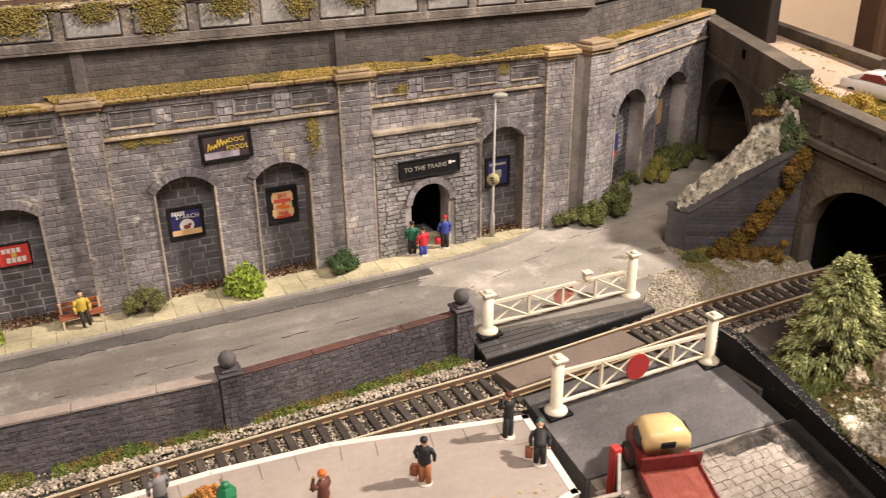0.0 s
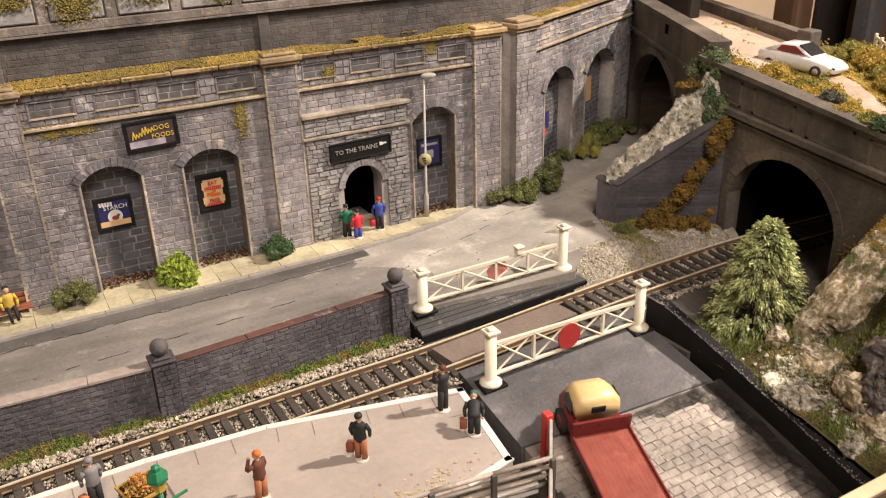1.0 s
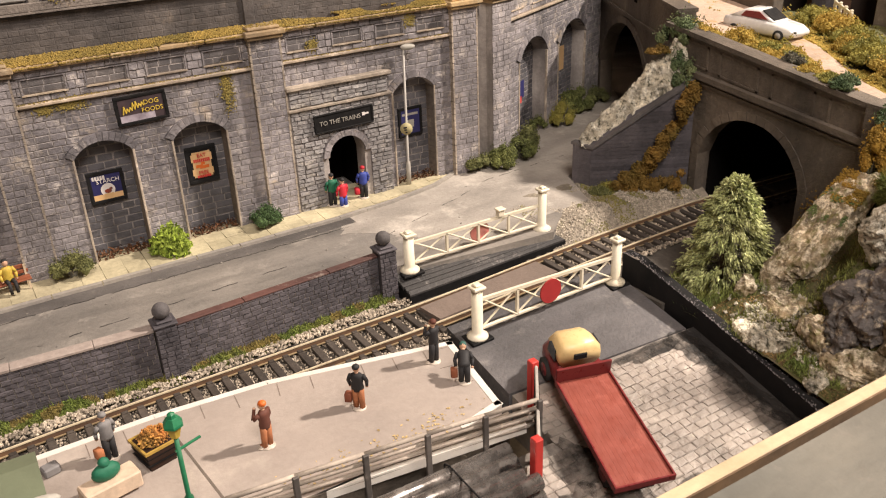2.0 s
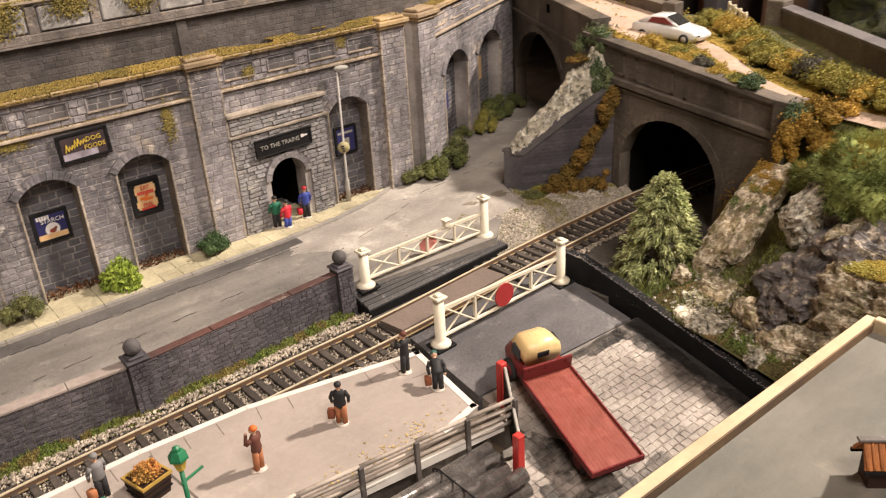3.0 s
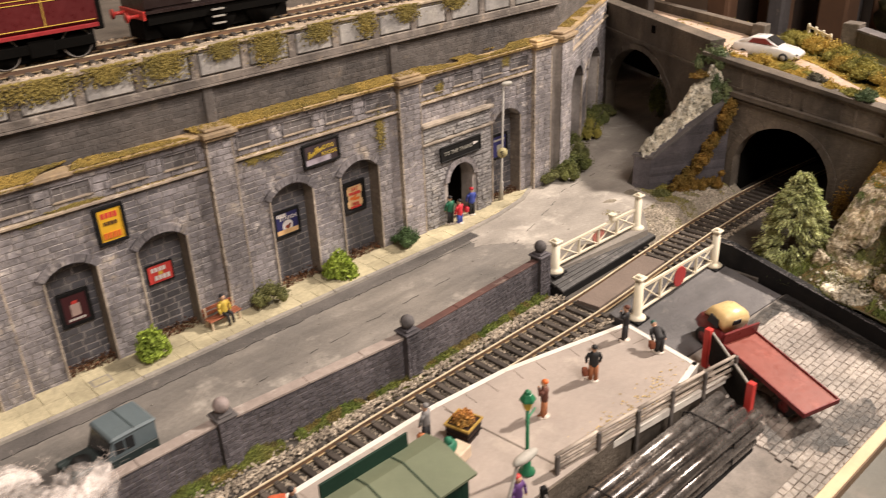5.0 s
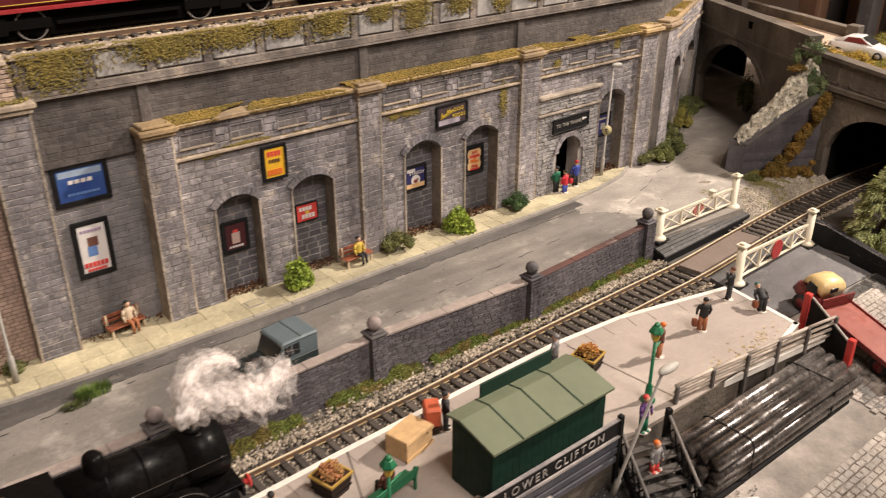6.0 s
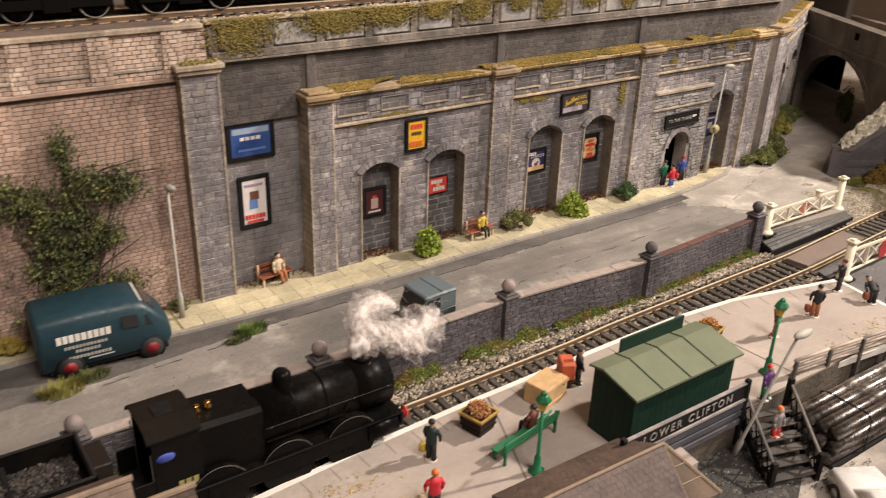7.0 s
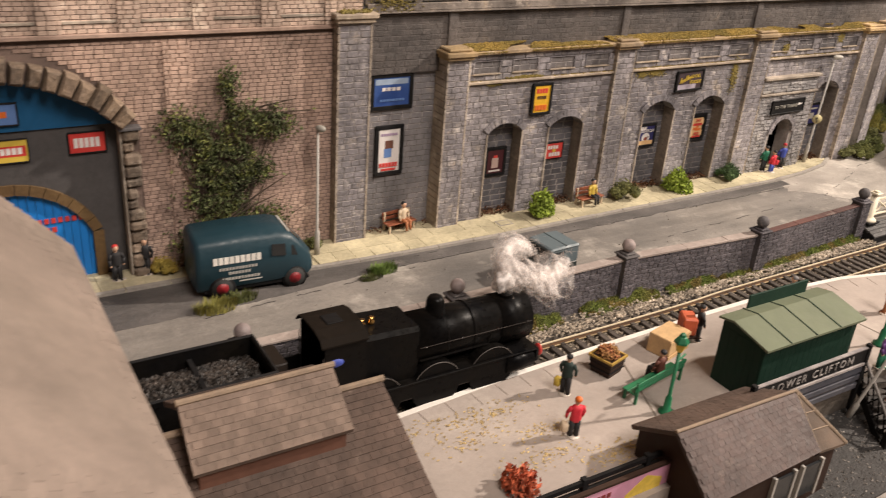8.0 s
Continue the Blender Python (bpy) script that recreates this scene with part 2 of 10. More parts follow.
EARTH = mat("brown_earth", (0.16, 0.12, 0.075), (0.09, 0.07, 0.045), 40, 500, 0.95, 0.5, 0.2, c3=(0.10, 0.12, 0.03))
SLEEPER = mat("sleeper_black", (0.05, 0.042, 0.037), (0.09, 0.075, 0.064), 60, 600, 0.6, 0.3, 0.2, scuff=(0.14, 0.12, 0.1), scuffs=0.7)
RAIL = mat("nickel_rail", (0.86, 0.75, 0.55), (0.76, 0.64, 0.45), 40, 400, 0.34, 0.05, 0.08, metal=0.3)
RAILFOOT = mat("brassy_rail_foot", (0.48, 0.37, 0.22), (0.30, 0.22, 0.13), 60, 400, 0.45, 0.1, 0.1, metal=0.3)
RAILSIDE = mat("rusty_rail_side", (0.16, 0.09, 0.05), (0.10, 0.06, 0.04), 60, 500, 0.7, 0.2)
PLATFORM = mat("platform_surface", (0.41, 0.35, 0.31), (0.33, 0.285, 0.255), 12, 400, 0.7, 0.14, 0.05, c3=(0.46, 0.40, 0.35), spots=0.6, wash=0.1, stretch=(0.5, 1, 1))
WHITE = mat("white_paint", (0.78, 0.75, 0.70), (0.68, 0.64, 0.58), 60, 500, 0.5, 0.1, 0.05)
CREAM = mat("cream_plastic", (0.80, 0.74, 0.60), (0.72, 0.64, 0.48), 60, 500, 0.4, 0.08, 0.05)
BLACK = mat("black_paint", (0.011, 0.011, 0.012), (0.018, 0.017, 0.017), 60, 500, 0.6, 0.15, 0.2, spec=0.1)
LOCOBLACK = mat("locomotive_black", (0.004, 0.004, 0.0045), (0.007, 0.006, 0.005), 60, 500, 0.36, 0.06, 0.2, spec=0.075)
# Sheenless black: tunnel lining paint, and deep shade for vault, doorway and hole.
SHADEBLACK = mat("lining_shade_black", (0.006, 0.0055, 0.005), (0.009, 0.0085, 0.008), 30, 400, 1.0, 0.0, spec=0.0)
RED = mat("red_plastic", (0.62, 0.06, 0.05), (0.52, 0.045, 0.04), 40, 500, 0.4, 0.08, 0.06)
BEDRED = mat("worn_red_truck_bed", (0.27, 0.07, 0.05), (0.22, 0.055, 0.04), 30, 300, 0.45, 0.1, 0.05, c3=(0.34, 0.10, 0.075), spots=0.6, wash=0.12, stretch=(1, 1, 1))
MAROON = mat("maroon_paint", (0.20, 0.028, 0.028), (0.15, 0.02, 0.022), 40, 500, 0.35, 0.06, 0.08)
BUFF = mat("cream_cab_paint", (0.72, 0.54, 0.27), (0.66, 0.48, 0.22), 40, 500, 0.35, 0.05, 0.05)
TYRE = mat("tyre_rubber", (0.02, 0.02, 0.02), (0.03, 0.03, 0.03), 60, 500, 0.8, 0.1)
GREEN = mat("green_enamel", (0.02, 0.17, 0.075), (0.015, 0.13, 0.06), 50, 500, 0.4, 0.06, 0.08)
DKGREEN = mat("dark_green_boards", (0.012, 0.038, 0.025), (0.009, 0.028, 0.019), 30, 400, 0.6, 0.12, 0.1, spec=0.2)
SAGE = mat("sage_green_roofing", (0.145, 0.165, 0.105), (0.12, 0.14, 0.09), 25, 400, 0.7, 0.08, 0.05, wash=0.12)
NAVY = mat("dark_blue_van_paint", (0.016, 0.045, 0.062), (0.012, 0.036, 0.05), 30, 400, 0.45, 0.05, 0.06)
GLASS_DARK = mat("dark_glazing", (0.02, 0.022, 0.025), (0.03, 0.03, 0.03), 30, 300, 0.15, 0.0, 0.02)
JEEPGREY = mat("blue_grey_roof_paint", (0.122, 0.155, 0.169), (0.101, 0.130, 0.144), 30, 400, 0.5, 0.1, 0.05)
JEEPDARK = mat("dark_green_paint", (0.02, 0.03, 0.03), (0.03, 0.04, 0.04), 30, 400, 0.5, 0.1)
WOOD = mat("pale_timber", (0.66, 0.53, 0.35), (0.54, 0.42, 0.26), 20, 300, 0.6, 0.15, 0.06, wash=0.15, stretch=(0.15, 1, 1), scuff=(0.36, 0.26, 0.16), scuffs=0.74)
BENCHWOOD = mat("red_brown_wood", (0.26, 0.085, 0.04), (0.20, 0.06, 0.03), 40, 400, 0.6, 0.15)
CRATE = mat("crate_wood", (0.62, 0.42, 0.22), (0.52, 0.34, 0.17), 30, 300, 0.7, 0.2)
ROOFFELT = mat("grey_green_felt", (0.185, 0.17, 0.14), (0.125, 0.125, 0.11), 9, 300, 0.65, 0.15, 0.05, c3=(0.225, 0.195, 0.165), spots=0.58, wash=0.25, stretch=(0.35, 0.8, 1), scuff=(0.26, 0.24, 0.2), scuffs=0.73)
TILES = mat("brown_roof_tiles", (0.105, 0.07, 0.055), (0.06, 0.042, 0.034), 20, 400, 0.7, 0.25, 0.08, wash=0.35, scuff=(0.2, 0.15, 0.12), scuffs=0.66)
TILES_RUN = mat("brown_roof_tiles_run", (0.105, 0.07, 0.055), (0.06, 0.042, 0.034), 20, 400, 0.7, 0.25, 0.08, wash=0.35, scuff=(0.2, 0.15, 0.12), scuffs=0.66, island=True)
TILES_GREY = mat("purple_grey_roof_tiles", (0.085, 0.06, 0.054), (0.052, 0.038, 0.035), 20, 400, 0.7, 0.2, 0.14, wash=0.3, scuff=(0.27, 0.21, 0.18), scuffs=0.66)
TILES_PALE = mat("pale_grey_roof_tiles", (0.25, 0.20, 0.17), (0.19, 0.155, 0.13), 20, 400, 0.85, 0.15, 0.06, wash=0.15)
RIDGE = mat("pale_ridge", (0.30, 0.225, 0.16), (0.22, 0.165, 0.12), 40, 400, 0.8, 0.2)
DKBROWN = mat("dark_brown_boards", (0.04, 0.022, 0.016), (0.028, 0.015, 0.011), 40, 400, 0.6, 0.1, spec=0.2)
# Cream scuff and dark c2 noise stand in for highlights and crevice shade.
ROCK = mat("painted_rock", (0.42, 0.325, 0.20), (0.12, 0.10, 0.07), 120, 520, 0.7, 0.9, 0.2, c3=(0.15, 0.14, 0.035), spots=0.55, wash=0.45, stretch=(1, 1, 0.8), scuff=(0.82, 0.72, 0.56), scuffs=0.54, rub_scale=260)
# Dark c3 patches put shadow holes of the crumpled plaster into the colour.
ROCKWHITE = mat("white_crumpled_rock", (0.68, 0.61, 0.47), (0.20, 0.18, 0.14), 150, 520, 0.6, 0.9, 0.2, c3=(0.045, 0.043, 0.025), spots=0.53, wash=0.35, stretch=(1, 1, 1), scuff=(0.85, 0.80, 0.68), scuffs=0.55, rub_scale=280)
DIRT = mat("pink_dirt_road", (0.50, 0.38, 0.30), (0.39, 0.29, 0.22), 30, 500, 0.9, 0.4, 0.14, c3=(0.38, 0.25, 0.10), spots=0.6)
AMBER = mat("amber_foliage", (0.40, 0.235, 0.04), (0.22, 0.14, 0.025), 60, 700, 0.95, 0.2, 0.12, island=True)
OCHRE = mat("ochre_foliage", (0.47, 0.32, 0.07), (0.30, 0.235, 0.05), 60, 700, 0.95, 0.2, 0.1, island=True)
RUST = mat("rust_foliage", (0.25, 0.135, 0.027), (0.13, 0.09, 0.02), 60, 700, 0.95, 0.2, 0.1, island=True)
YELLOWGREEN = mat("yellow_green_foliage", (0.34, 0.29, 0.065), (0.16, 0.16, 0.04), 60, 700, 0.95, 0.2, 0.1, island=True)
BRIGHTGREEN = mat("bright_green_foliage", (0.33, 0.40, 0.06), (0.20, 0.28, 0.04), 60, 700, 0.9, 0.2, 0.25, island=True)
MIDGREEN = mat("mid_green_foliage", (0.14, 0.15, 0.045), (0.07, 0.085, 0.026), 60, 700, 0.9, 0.2, 0.3, island=True)
OLIVE = mat("olive_foliage", (0.17, 0.17, 0.06), (0.10, 0.108, 0.04), 60, 700, 0.9, 0.2, 0.3, island=True)
TEAL = mat("blue_green_foliage", (0.055, 0.10, 0.045), (0.15, 0.17, 0.075), 60, 700, 0.8, 0.2, 0.25, island=True)
GREYTWIG = mat("grey_twigs", (0.14, 0.13, 0.10), (0.08, 0.075, 0.055), 60, 700, 0.9, 0.2, 0.3, island=True)
TREEGREEN = mat("conifer_green", (0.52, 0.53, 0.26), (0.32, 0.36, 0.14), 60, 700, 0.8, 0.2, 0.35, island=True)
GRASS = mat("static_grass", (0.10, 0.15, 0.028), (0.17, 0.16, 0.04), 35, 600, 0.9, 0.1, 0.35, island=True)
DEADLEAF = mat("dead_leaves", (0.12, 0.055, 0.025), (0.08, 0.035, 0.018), 60, 700, 0.9, 0.2, 0.3, island=True)
FLOWER = mat("orange_flowers", (0.50, 0.19, 0.05), (0.35, 0.20, 0.05), 90, 700, 0.9, 0.2, 0.35, island=True)
WOOL = mat("cotton_wool", (0.72, 0.62, 0.56), (0.64, 0.54, 0.49), 40, 500, 0.95, 0.3, 0.06)
COAL = mat("coal", (0.055, 0.044, 0.037), (0.018, 0.016, 0.015), 90, 600, 0.5, 0.3, 0.4, island=True)
FRAMESTONE = mat("grimy_frame_stone", (0.20, 0.172, 0.15), (0.105, 0.09, 0.082), 45, 500, 0.85, 0.6, 0.12, c3=(0.30, 0.24, 0.18), spots=0.62, wash=0.45, scuff=(0.40, 0.35, 0.30), scuffs=0.6)
RIMS = mat("rubbed_stone_rim", (0.37, 0.34, 0.33), (0.17, 0.157, 0.16), 60, 500, 0.85, 0.3, 0.12, wash=0.35)
# Niche back stones, about half as bright as the wall front.
NICHE = mat("dark_niche_stone", (0.135, 0.13, 0.142), (0.075, 0.073, 0.083), 30, 500, 0.8, 0.5, 0.12, c3=(0.22, 0.20, 0.18), spots=0.66, wash=0.35, island=True)
# Stretched wash paints long highlight streaks and dark valleys onto the pipes.
PIPES = mat("dull_steel_pipes", (0.40, 0.37, 0.35), (0.12, 0.105, 0.098), 60, 300, 0.26, 0.12, 0.1, metal=0.8, wash=0.35, stretch=(0.08, 1, 1))
EDGE = mat("worn_pale_edge", (0.42, 0.355, 0.285), (0.22, 0.185, 0.155), 60, 420, 0.85, 0.4, 0.14, wash=0.4, scuff=(0.55, 0.48, 0.4), scuffs=0.58)
UPPERSTONE = mat("sooty_upper_stone", (0.115, 0.10, 0.092), (0.065, 0.058, 0.056), 24, 500, 0.85, 0.5, 0.12, c3=(0.17, 0.14, 0.115), spots=0.64, wash=0.35)
UPPERSTONE_RUN = mat("sooty_upper_stone_run", (0.115, 0.10, 0.092), (0.065, 0.058, 0.056), 24, 500, 0.85, 0.5, 0.12, c3=(0.17, 0.14, 0.115), spots=0.64, wash=0.35, island=True)
STEEL = mat("dull_steel_pipe", (0.15, 0.14, 0.135), (0.07, 0.065, 0.065), 30, 300, 0.32, 0.1, 0.15, metal=0.85)
LAMPGREY = mat("grey_lamp_paint", (0.42, 0.40, 0.37), (0.36, 0.34, 0.31), 40, 400, 0.5, 0.08)
SETTS = mat("granite_sett", (0.42, 0.37, 0.325), (0.26, 0.225, 0.20), 22, 400, 0.42, 0.6, 0.07, c3=(0.09, 0.082, 0.076), spots=0.68, wash=0.35, stretch=(0.8, 0.8, 1), scuff=(0.5, 0.46, 0.4), scuffs=0.64)
SETTJOINT = mat("sett_joint", (0.34, 0.30, 0.265), (0.18, 0.16, 0.145), 40, 400, 0.85, 0.5, 0.1, wash=0.3)
PALEROOM = mat("beige_wall_paint", (0.76, 0.58, 0.42), (0.72, 0.55, 0.40), 2, 60, 0.9, 0.02, 0.02)
DARKROOM = mat("dark_room_paint", (0.13, 0.10, 0.08), (0.11, 0.085, 0.07), 2, 60, 0.9, 0.02, 0.02)
BROWNROOM = mat("brown_cloth", (0.16, 0.085, 0.05), (0.11, 0.06, 0.036), 6, 90, 0.9, 0.1, 0.1)
CARPET = mat("dark_carpet", (0.09, 0.08, 0.075), (0.07, 0.062, 0.058), 6, 90, 0.95, 0.1, 0.1)
BRASS = mat("brass", (0.75, 0.45, 0.15), (0.65, 0.38, 0.12), 40, 400, 0.3, 0.02, 0.05, metal=1.0)
BLUEBOARD = mat("bright_blue_boards", (0.012, 0.20, 0.62), (0.01, 0.16, 0.52), 30, 400, 0.5, 0.08, 0.08)
DEEPBLUE = mat("deep_blue_paint", (0.008, 0.085, 0.20), (0.006, 0.07, 0.17), 30, 400, 0.55, 0.08, 0.08)
POSTERBLUE = mat("blue_poster", (0.02, 0.055, 0.22), (0.05, 0.11, 0.30), 60, 400, 0.5, 0.02, 0.06)
POSTERWHITE = mat("white_poster", (0.72, 0.68, 0.66), (0.66, 0.62, 0.60), 60, 400, 0.5, 0.02, 0.04)
POSTERYELLOW = mat("yellow_poster", (0.72, 0.42, 0.03), (0.66, 0.36, 0.02), 60, 400, 0.5, 0.02, 0.06)
POSTERNAVY = mat("navy_poster", (0.02, 0.02, 0.09), (0.03, 0.03, 0.12), 60, 400, 0.5, 0.02, 0.06)
POSTERWINE = mat("wine_poster", (0.075, 0.018, 0.022), (0.06, 0.015, 0.02), 60, 400, 0.5, 0.02, 0.06)
POSTERTAN = mat("tan_poster", (0.66, 0.43, 0.22), (0.60, 0.38, 0.18), 60, 400, 0.5, 0.02, 0.06)
PINK = mat("pink_poster", (0.60, 0.30, 0.42), (0.55, 0.26, 0.38), 60, 400, 0.5, 0.02, 0.05)
SKIN = mat("pale_figure_paint", (0.62, 0.38, 0.26), (0.55, 0.33, 0.22), 90, 500, 0.6, 0.05)

# ---- masonry helpers ----
class Arch:
    """An opening with a round top: middle, half width, springing height and rise."""

    def __init__(self, c, a, s, r, foot=-9.0):
        self.c, self.a, self.s, self.r, self.foot = c, a, s, r, foot
        self.big = (a * a + r * r) / (2 * r)

    def top(self, x):
        return self.s - (self.big - self.r) + math.sqrt(max(0.0, self.big ** 2 - (x - self.c) ** 2))

    def half(self, z, grow=0.0):
        if z < self.foot:
            return 0.0
        if z <= self.s:
            return self.a + grow
        q = (self.big + grow) ** 2 - (z - self.s + self.big - self.r) ** 2
        return min(self.a + grow, math.sqrt(q)) if q > 0 else 0.0

    def curve(self, n=14, grow=0.0):
        """Points along the round top, from one springing to the other."""
        t0 = math.asin(min(1.0, self.a / self.big))
        if self.r > self.a * 0.999:
            t0 = math.pi / 2
        z0 = self.s - (self.big - self.r)
        return [(self.c + (self.big + grow) * math.sin(-t0 + 2 * t0 * i / n), z0 + (self.big + grow) * math.cos(-t0 + 2 * t0 * i / n)) for i in range(n + 1)]


def plate(b, x0, x1, z0, z1, y0, y1, arches, m=None, top=None):
    """A wall from y0 to y1 with arched openings right through it; top: a slope of its upper edge."""
    xs = {x0, x1}
    for a in arches:
        xs |= {a.c - a.a + 2 * a.a * i / 14 for i in range(15)}
    xs = sorted(x for x in xs if x0 <= x <= x1)
    rise = top or (lambda x: z1)
    for p, q in zip(xs, xs[1:]):
        if q - p < 1e-5:
            continue
        mid = (p + q) / 2
        low = [z0, z0]
        for a in arches:
            if abs(mid - a.c) < a.a:
                low = [max(z0, a.top(p)), max(z0, a.top(q))]
        b.prism([(p, low[0]), (q, low[1]), (q, rise(q)), (p, rise(p))], y0, y1, m)
    return b


def voussoirs(b, arch, y0, y1, wide, n, m=None, gap=0.06):
    inner, outer = arch.curve(n), arch.curve(n, wide)
    for i in range(n):
        (ax, az), (bx, bz), (cx, cz), (dx, dz) = inner[i], inner[i + 1], outer[i + 1], outer[i]
        k = gap * 0.5
        quad = [(ax + (bx - ax) * k, az + (bz - az) * k), (bx - (bx - ax) * k, bz - (bz - az) * k), (cx - (cx - dx) * k, cz - (cz - dz) * k), (dx + (cx - dx) * k, dz + (cz - dz) * k)]
        b.prism(quad, y0 - R.uniform(0, 0.03), y1, m)
    return b


def layout_stones(x0, x1, z0, z1, high, wmin, wmax, arches=(), joint=0.026, grow=0.0, top=None, g=R):
    """Rectangles of stones in courses, kept clear of the openings."""
    out, z = [], z0
    while z < z1 - high * 0.4:
        zt = min(z + high * g.uniform(0.96, 1.04), z1)
        runs = [(x0, x1)]
        for a in arches:
            h = max(a.half(z + 0.02, grow), a.half(zt - 0.02, grow), a.half((z + zt) / 2, grow))
            if h > 0:
                runs = [r for p, q in runs for r in ((p, min(q, a.c - h)), (max(p, a.c + h), q)) if r[1] - r[0] > 0.06]
        for p, q in runs:
            x = p - g.uniform(0, wmin * 0.8)
            while x < q - 0.02:
                w = g.uniform(wmin, wmax)
                if q - (x + w) < wmin * 0.4:
                    w = q - x
                xa, xb = max(x, p), min(x + w, q)
                if xb - xa > 0.08 and (top is None or top((xa + xb) / 2) > zt):
                    out.append((xa + joint / 2, xb - joint / 2, z + joint / 2, zt - joint / 2))
                x += w
        z = zt
    return out


def stone_shape(seed, inset=0.07, wild=1.0):
    g = random.Random(seed)
    j = lambda s: g.uniform(-s, s) * wild
    back = [(-0.5, 0, -0.5), (0.5, 0, -0.5), (0.5, 0, 0.5), (-0.5, 0, 0.5)]
    mid = [(x * (1 + j(0.02)), -0.6 + j(0.12), z * (1 + j(0.05))) for x, _, z in back]
    front = [(x * (1 - inset + j(0.05)), -1 + j(0.22), z * (1 - inset * 1.6 + j(0.06))) for x, _, z in back]
    f = [(8, 9, 10, 11)] + [(i, (i + 1) % 4, (i + 1) % 4 + 4, i + 4) for i in range(4)] + [(i + 4, (i + 1) % 4 + 4, (i + 1) % 4 + 8, i + 8) for i in range(4)]
    return back + mid + front, f


SHAPES = [stone_shape(i) for i in range(9)]
BRICK_SHAPES = [stone_shape(40 + i, 0.05, 0.35) for i in range(9)]
SHAPE_MESHES = {}


def worn(me, count):
    """Gives the bevelled rims of stones their paler, rubbed material."""
    me.materials.append(RIMS)
    me.polygons.foreach_set("material_index", ([0] + [0] * 4 + [1] * 4) * count)
    return me


def lay(parent, rects, y, deep, single, run, middle=0.0, limit=300, name="stone", g=R, rims=True):
    """Stones on the face y of a wall: those about the middle are objects of their own, the rest one mesh."""
    rects = sorted(rects, key=lambda r: abs((r[0] + r[1]) / 2 - middle))
    rest = Build()
    shapes = BRICK_SHAPES if "brick" in name else SHAPES
    for i, (xa, xb, za, zb) in enumerate(rects):
        k = g.randrange(len(SHAPES))
        place = Matrix.Translation(((xa + xb) / 2, y, (za + zb) / 2)) @ Matrix.Diagonal((xb - xa, deep * g.uniform(0.75, 1.2), zb - za, 1))
        if i < limit:
            key = (name, single.name, k)
            if key not in SHAPE_MESHES:
                SHAPE_MESHES[key] = mesh_of(name, Build().add(*shapes[k]), single)
                if rims:
                    worn(SHAPE_MESHES[key], 1)
            ob = new(name, SHAPE_MESHES[key])
            ob.parent = parent
            loc, _, size = place.decompose()
            ob.location, ob.scale = loc * CM, size
        else:
            rest.add(*shapes[k], place)
    if rest.v:
        ob = part("far_" + name + "s", rest, run, parent, kind="stuff")
        if rims:
            worn(ob.data, len(rest.f) // 9)


def moss_run(b, x0, x1, y0, y1, z, n, size, m=None, g=R, slope=0.0):
    for _ in range(n):
        x, y = g.uniform(x0, x1), g.uniform(y0, y1)
        patchy = noise.noise(Vector((x * 0.5, y, z)))
        if patchy < -0.25:
            continue
        p = Vector((x, y, z + slope * (y - y0) + g.uniform(0, size * 0.8)))
        b.crumb(m @ p if m else p, size * g.uniform(0.5, 1.1), g)
    return b


# ---- the hall round the layout ----
solo("wall_north", Build().box(-76, 112, 84, 87, -8, 118), PALEROOM, "plain beige painted room wall behind the layout", "wall", kind="structure")
solo("wall_south", Build().box(-76, 112, -73, -70, -8, 118), DARKROOM, "plain dark painted room wall", "wall", kind="structure")
solo("wall_east", Build().box(112, 115, -73, 87, -8, 118), DARKROOM, "plain dark painted room wall", "wall", kind="structure")
solo("wall_west", Build().box(-79, -76, -73, 87, -8, 118), DARKROOM, "plain dark painted room wall", "wall", kind="structure")
solo("ceiling", Build().box(-79, 115, -73, 87, 118, 121), DARKROOM, "plain dark room ceiling", "ceiling", kind="structure")
solo("floor", Build().box(-79, 115, -73, 87, -11, -8), CARPET, "dark floor under the baseboard", "floor", kind="structure")

# ---- ground of the layout ----
solo("ground", Build().box(-60, 75, -6, 60, -8, -3.2), EARTH, "brown scenic baseboard under the whole layout", "ground", kind="structure")
road_poly = [(-60, 24.95), (12.4, 24.95), (20.4, 24.3), (24.6, 27.9), (25.3, 28.9), (60, 40), (60, 60), (-60, 60)]
solo("road", Build().slab(road_poly, -3.2, 0), TARMAC, "worn grey tarmac street with cracks and pale patches", "road", kind="structure")
solo("track_ground", Build().slab([(-60, 18), (12, 18), (12.4, 20.9), (20.8, 20.9), (21, 18), (60, 14), (60, 40), (25.3, 28.9), (24.6, 27.9), (20.4, 24.95), (-60, 24.95)], -3.2, -1.02), BED, "dark trackbed of stones and ash", "ground", kind="structure")

# the verge of gravel between the street and the tunnel mouth
verge = Build()
g = random.Random(21)
def verge_z(x, y):
    edge = min(1.0, max(0.0, (y - 23.7) / 1.2))
    z = -1.05 + 1.0 * edge * (1 - 0.25 * min(1, max(0, (x - 24) / 5))) + 0.18 * noise.noise(Vector((x * 0.8, y * 0.8, 3)))
    return min(z, -0.02) if y < 27.6 and x < 24.4 else z


cells_x, cells_y = 26, 18
for j in range(cells_y + 1):
    for i in range(cells_x + 1):
        x, y = 20.2 + 10.2 * i / cells_x, 23.6 + 4.8 * j / cells_y
        verge.v.append((x, y, verge_z(x, y)))
for j in range(cells_y):
    for i in range(cells_x):
        k = j * (cells_x + 1) + i
        verge.f.append((k, k + 1, k + cells_x + 2, k + cells_x + 1))
verge.smooth = True
